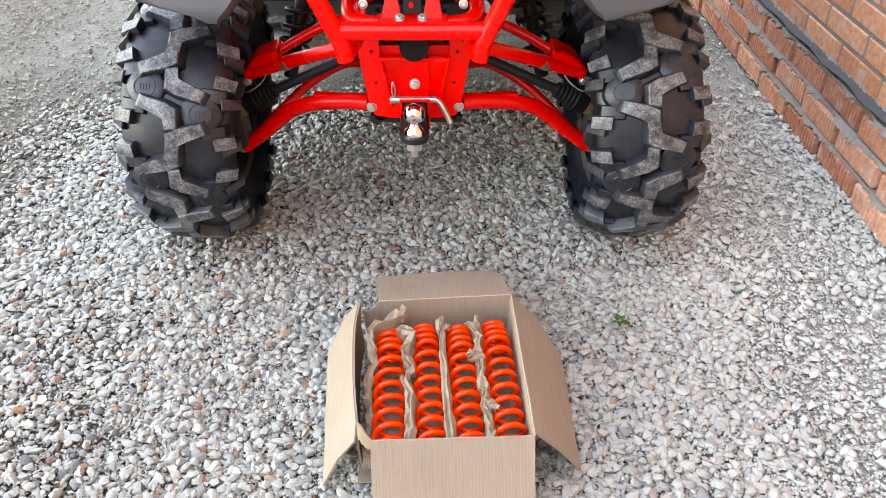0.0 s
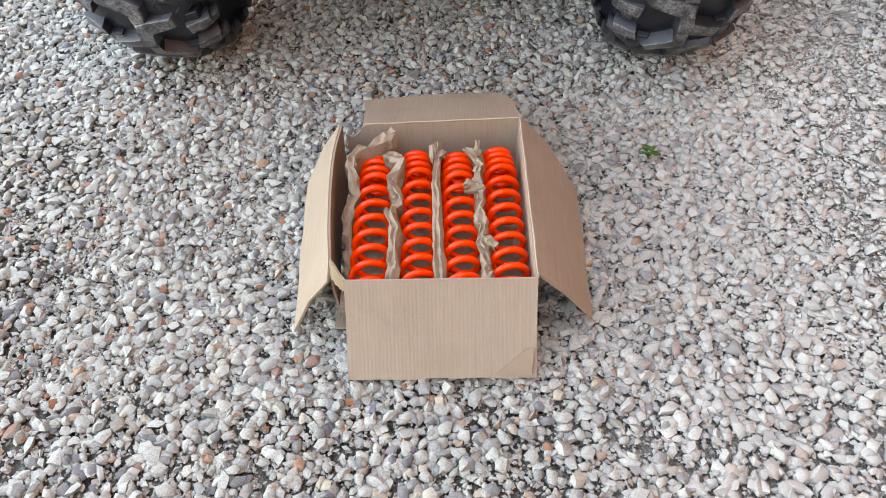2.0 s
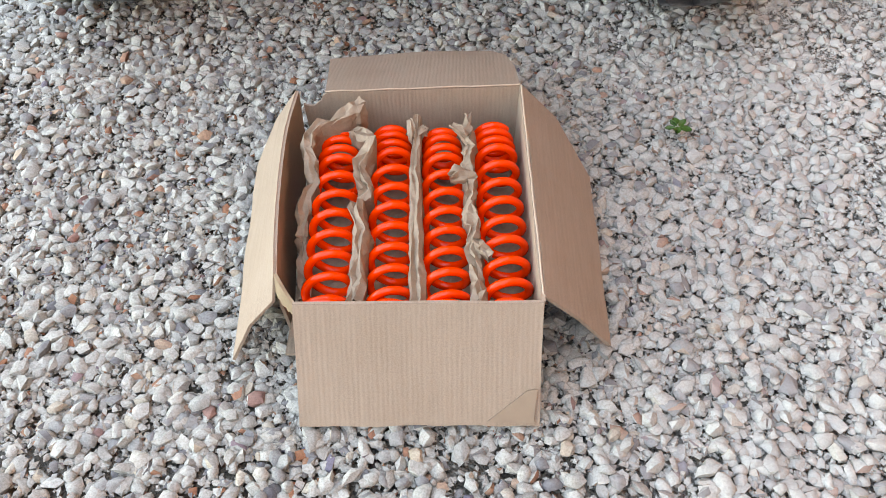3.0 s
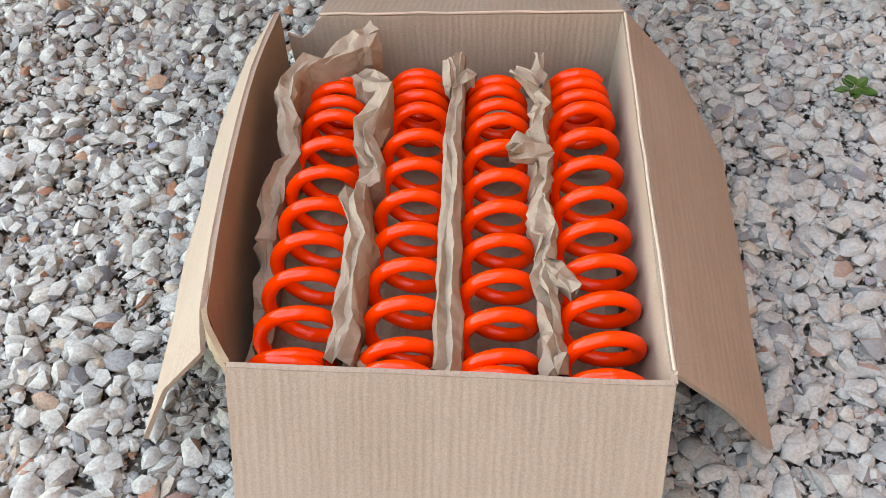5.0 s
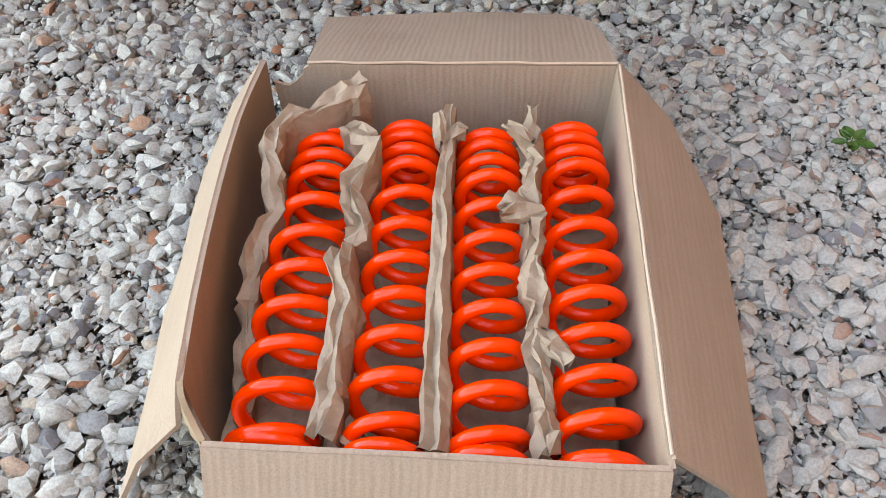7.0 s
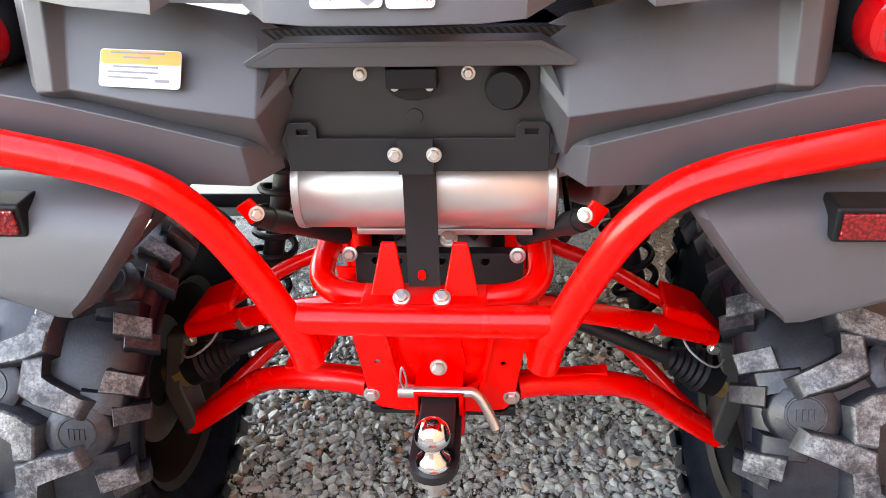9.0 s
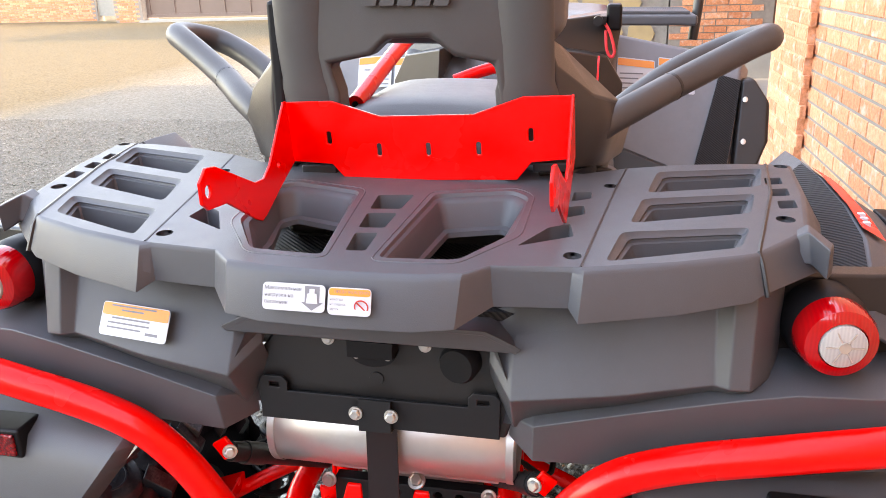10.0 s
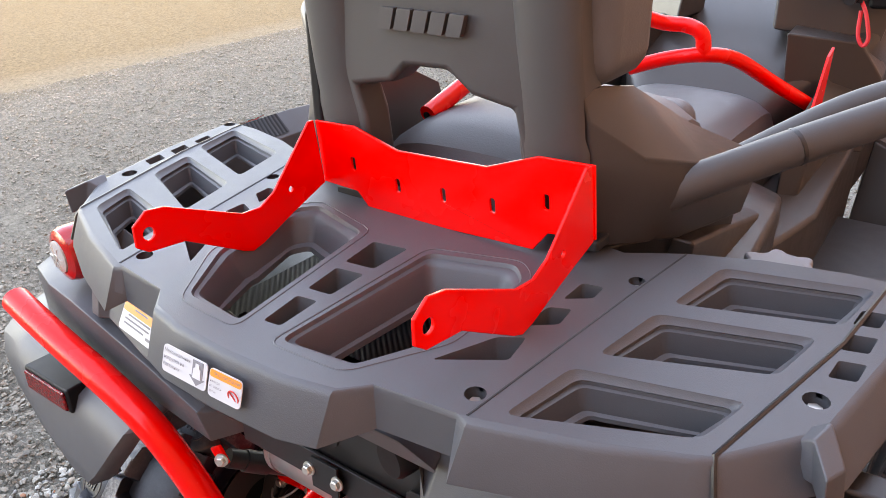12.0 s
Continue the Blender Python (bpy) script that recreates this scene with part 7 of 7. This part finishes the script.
# ---- weed ----
def make_weed():
    rng = random.Random(5)
    w = thing("weed", Matrix.Translation((0.421, 1.287, 0.012)) @ Matrix.Scale(0.8, 4), "small green leafy weed growing in the gravel", "plant")
    bm = bmesh.new()
    for k in range(6):
        a = k * 1.05 + rng.uniform(-0.3, 0.3)
        tube(bm, [(0, 0, 0), (0.008 * math.cos(a), 0.008 * math.sin(a), 0.012), (0.018 * math.cos(a), 0.018 * math.sin(a), 0.016)], 0.0008, 6, 3)
    part("stem", bm, LEAF, w)
    for k in range(8):
        a = k * 2.4 + rng.uniform(-0.3, 0.3)
        d = rng.uniform(0.001, 0.006)
        l = rng.uniform(0.018, 0.027)
        m = Matrix.Translation((d * math.cos(a), d * math.sin(a), rng.uniform(0.010, 0.016))) @ Matrix.Rotation(a, 4, "Z") @ Matrix.Rotation(rng.uniform(-0.5, 0.2), 4, "Y")
        bm = bmesh.new()
        loft(bm, [[m @ Vector((l * t, -l * s, 0.0015)), m @ Vector((l * t, 0, -0.001)), m @ Vector((l * t, l * s, 0.0015))] for t, s in ((0, 0.05), (0.25, 0.3), (0.55, 0.36), (0.85, 0.2), (1.0, 0.02))], closed=False)
        part("leaf", bm, LEAF, w)


make_weed()

# ---- house wall beside the quad, courtyard walls and gate ----
WALL_X = 1.245


def brick_mesh(name, l, h, d, ribbed):
    """A brick lying along y, its face towards -x, with softened edges; ribbed ones have combed grooves."""
    bm = bmesh.new()
    c = 0.004
    if ribbed:
        n = 13
        ring0, ring1 = [], []
        for i in range(n):
            for u, x in ((0.0, 0.0), (0.50, 0.0004), (0.68, 0.0042), (0.82, 0.0042)):
                y = -l / 2 + c + (l - 2 * c) * (i + u) / n
                ring0.append((x - d / 2, y, -h / 2 + c))
                ring1.append((x - d / 2, y, h / 2 - c))
        loft(bm, [[(p[0] + c, p[1], -h / 2) for p in ring0] + [(d / 2, l / 2, -h / 2), (d / 2, -l / 2, -h / 2)], ring0 + [(d / 2, l / 2, -h / 2 + c), (d / 2, -l / 2, -h / 2 + c)],
                  ring1 + [(d / 2, l / 2, h / 2 - c), (d / 2, -l / 2, h / 2 - c)], [(p[0] + c, p[1], h / 2) for p in ring1] + [(d / 2, l / 2, h / 2), (d / 2, -l / 2, h / 2)]])
    else:
        def ring(x, k):
            return [(x, -l / 2 + k, -h / 2 + k), (x, l / 2 - k, -h / 2 + k), (x, l / 2 - k, h / 2 - k), (x, -l / 2 + k, h / 2 - k)]
        loft(bm, [ring(d / 2, 0), ring(-d / 2 + c, 0), ring(-d / 2, c)])
    bmesh.ops.recalc_face_normals(bm, faces=bm.faces)
    me = bpy.data.meshes.new(name)
    bm.to_mesh(me)
    bm.free()
    me.materials.append(BRICK_RIB if ribbed else BRICK)
    return me


def wall_block(name, lo, hi, material, label, category="wall"):
    bm = bmesh.new()
    block(bm, lo, hi)
    return tagged(part(name, bm, material), label, category, kind="structure")


def joined_bricks(me, spots, parent):
    """The bricks too far off to pick apart, as one mesh."""
    v = np.array([q.co[:] for q in me.vertices])
    f = [tuple(q.vertices) for q in me.polygons]
    co = (v[None] + np.array(spots)[:, None]).reshape(-1, 3)
    faces = [tuple(i + len(v) * k for i in q) for k in range(len(spots)) for q in f]
    rest = bpy.data.meshes.new("brickwork")
    rest.from_pydata(co.tolist(), [], faces)
    rest.materials.append(BRICK)
    ob = new("brickwork", rest)
    ob.parent = parent
    return tagged(ob, kind="stuff")


def make_house_wall():
    wall = wall_block("wall_east", (WALL_X, -6.0, -0.05), (WALL_X + 0.4, 5.95, 4.4), MORTAR, "orange brick house wall on a ribbed brick plinth")
    rng = random.Random(11)
    L, H, J = 0.25, 0.065, 0.012
    rib = brick_mesh("brick", L, H, 0.03, True)
    plain = brick_mesh("brick", L, H, 0.03, False)

    def lay(me, x, y, z, tilt):
        ob = new("brick", me)
        ob.parent = wall
        ob.matrix_local = Matrix.Translation((x, y, z)) @ Matrix.Rotation(tilt, 4, "X")

    z = 0.030
    for row in range(3):
        # rough plinth of combed bricks, each course a little further back
        y = 0.9 + (0.13 if row % 2 else 0.0) + 0.06 * row
        while y < 4.6:
            lay(rib, WALL_X - 0.012 - 0.014 * (2 - row) + rng.uniform(-0.004, 0.004), y, z + rng.uniform(-0.004, 0.004), rng.uniform(-0.012, 0.012))
            y += L + J + rng.uniform(-0.004, 0.006)
        z += H + 0.014
    z += 0.022
    row = 0
    spots = []
    while z < 4.36:
        y = -5.8 + (0.131 if row % 2 else 0.0)
        while y < 5.85:
            if 1.0 < y < 4.2 and z < 0.62:
                lay(plain, WALL_X + 0.011, y, z, rng.uniform(-0.004, 0.004))
            else:
                spots.append((WALL_X + 0.011, y, z))
            y += L + J
        z += H + J
        row += 1
    joined_bricks(plain, spots, wall)
    # damp course of roofing felt and blobs of squeezed mortar on the plinth
    bm = bmesh.new()
    rows = []
    for i in range(140):
        y = 0.6 + i * 0.04
        rows.append([(WALL_X - 0.022 - 0.006 * noise.noise(Vector((y * 9, 0, 1))), y, 0.250 + 0.006 * noise.noise(Vector((y * 5, 9, 0)))), (WALL_X - 0.030 - 0.010 * noise.noise(Vector((y * 7, 2, 1))), y, 0.252 + 0.007 * noise.noise(Vector((y * 8, 3, 0)))), (WALL_X - 0.010, y, 0.260), (WALL_X + 0.02, y, 0.260), (WALL_X + 0.02, y, 0.250)])
    loft(bm, rows)
    part("damp_course", bm, BITUMEN, wall, "black roofing felt damp course")
    for row_z, off in ((0.070, 0.047), (0.149, 0.033), (0.228, 0.019), (0.262, 0.004)):
        bm = bmesh.new()
        rows = []
        for i in range(700):
            y = 0.6 + i * 0.008
            w = 0.35 + noise.noise(Vector((y * 11, row_z * 50, 0))) + 0.8 * noise.noise(Vector((y * 47, row_z * 50, 5))) + 0.5 * noise.noise(Vector((y * 130, row_z * 50, 2)))
            r = max(0.0, 0.016 * w)
            c = Vector((WALL_X - off + 0.004, y, row_z))
            rows.append([tuple(c + Vector((0.03, 0, 0.004))), tuple(c + Vector((-r * 0.4, 0, 0.006))), tuple(c + Vector((-r, 0, 0.001 - r * 0.5))), tuple(c + Vector((-r * 0.3, 0, -0.006 - r * 0.4))), tuple(c + Vector((0.03, 0, -0.004)))])
        loft(bm, rows)
        part("squeezed_mortar", bm, MORTAR, wall, flat=True)
    # pier further along
    pier = wall_block("wall_pier", (WALL_X - 0.04, 5.15, -0.05), (WALL_X + 0.42, 6.0, 4.4), BRICK, "orange brick pier of the house wall")
    spots = []
    z, row = 0.04, 0
    while z < 4.36:
        spots += [(WALL_X - 0.029, y + (0.0 if row % 2 else 0.06), z) for y in (5.23, 5.49, 5.75)]
        z += H + J
        row += 1
    joined_bricks(plain, spots, pier)


make_house_wall()


def far_bricks(name, lo, hi, along, label):
    """A far brick wall: courses of real bricks on a mortar core; along is the axis of its face, 0 or 1."""
    core = wall_block(name, lo, hi, MORTAR, label)
    j = bmesh.new()
    L, H, J, d = 0.25, 0.065, 0.012, 0.012
    z, row = lo[2] + 0.05, 0
    while z < hi[2] - 0.03:
        s = lo[along] + (0.0 if row % 2 else 0.13)
        while s < hi[along] - 0.26:
            if along == 0:
                block(j, (s, lo[1] - d, z), (s + L, lo[1], z + H))
            else:
                block(j, (lo[0] - d, s, z), (lo[0], s + L, z + H))
            s += L + J
        z += H + J
        row += 1
    me = bpy.data.meshes.new("brickwork")
    j.to_mesh(me)
    j.free()
    me.materials.append(BRICK)
    o = new("brickwork", me)
    o.parent = core
    tagged(o, kind="stuff")


def flag_wall():
    """Low wall faced with irregular tan flagstones in pale joints."""
    wall = wall_block("wall_flagstone", (-1.2, 10.85, -0.05), (0.93, 11.1, 2.2), MORTAR, "wall faced with irregular tan flagstones")
    rng = random.Random(3)
    for i in range(6):
        for j in range(6):
            cx, cz = -1.0 + i * 0.36 + (0.18 if j % 2 else 0.0), 0.2 + j * 0.34
            if cx > 0.76:
                continue
            pts = [(cx + 0.185 * rng.uniform(0.82, 1.0) * math.cos(a), cz + 0.185 * rng.uniform(0.82, 1.0) * math.sin(a)) for a in [math.tau * k / 7 + rng.uniform(-0.15, 0.15) for k in range(7)]]
            bm = bmesh.new()
            prism(bm, pts, lambda x, z: (x, 10.83, z), lambda x, z: (x, 10.86, z))
            part("stone", bm, FLAG, wall)


def make_yard():
    far_bricks("wall_north", (-30.0, 27.0, -0.05), (-17.5, 27.4, 2.6), 0, "far orange brick boundary wall")
    far_bricks("wall_pillar", (-15.9, 25.6, -0.05), (-14.9, 26.6, 2.8), 0, "brick pillar beside the brown gate")
    wall_block("wall_panel", (-17.5, 27.1, 0.15), (-15.9, 27.3, 2.4), CONCRETE, "pale rendered wall panel between brick pillars")
    far_bricks("wall_house", (0.95, 10.75, 0.34), (2.1, 11.2, 4.4), 0, "orange brick house corner beyond the quad")
    wall_block("wall_plinth", (0.93, 10.72, -0.05), (2.12, 11.2, 0.336), CONCRETE, "grey rendered plinth under the brick corner")
    # added out of view to stop sun passing under the roof slab
    wall_block("wall_recess", (3.6, 5.95, -0.05), (4.0, 10.75, 4.4), BRICK, "unseen brick wall added to block sun beside the path")
    wall_block("wall_return", (1.68, 5.75, -0.05), (3.6, 5.95, 4.4), BRICK, "brick return wall of the house")
    wall_block("door_panel", (2.12, 10.95, 0.12), (3.6, 11.0, 4.4), GATE, "brown sheet metal gate beside the house", "gate")
    wall_block("door_sill", (2.12, 10.85, -0.05), (3.6, 11.1, 0.10), CONCRETE, "pale concrete sill", "sill")
    wall_block("pavement", (1.25, 6.0, -0.05), (3.6, 10.75, 0.006), CONCRETE, "pale concrete path beside the house", "path")
    flag_wall()
    # block put in for its shadow, height set by where that shadow ends
    wall_block("wall_annex", (-3.6, 19.5, -0.05), (6.0, 24.9, 7.0), BRICK, "tall brick block added to cast the far yard shadow", "building")
    bm = bmesh.new()
    block(bm, (-14.9, 25.9, 0.12), (-4.0, 26.0, 2.6))
    for k in range(12):
        block(bm, (-14.8 + k * 0.9, 25.86, 0.14), (-14.74 + k * 0.9, 25.9, 2.6))
    block(bm, (-14.9, 25.85, 0.12), (-4.0, 25.9, 0.22))
    tagged(part("gate", bm, GATE), "wide brown sheet metal sliding gate", "gate", kind="structure")
    wall_block("gate_sill", (-15.0, 25.5, -0.05), (-3.6, 26.1, 0.05), CONCRETE, "pale concrete sill under the gate", "sill")
    far_bricks("wall_gatehouse", (-3.6, 25.0, -0.05), (4.0, 25.5, 3.0), 0, "orange brick wall beyond the house")
    # added out of view behind the camera, dims low sky and browns reflections
    wall_block("wall_south", (-9, -8.5, -0.05), (9, -8.0, 4.2), GATE, "unseen plain brown wall added to darken reflections on the quad")
    wall_block("wall_west", (-30.5, -30.0, -0.05), (-30.0, 28.0, 2.4), MORTAR, "plain wall across the yard")
    # slab added above view, its edge and length place the yard's shadow
    wall_block("roof", (1.10, -6.3, 4.4), (9.0, 10.9, 4.55), ROOF, "unseen roof slab added to cast the yard shadow", "roof")


make_yard()
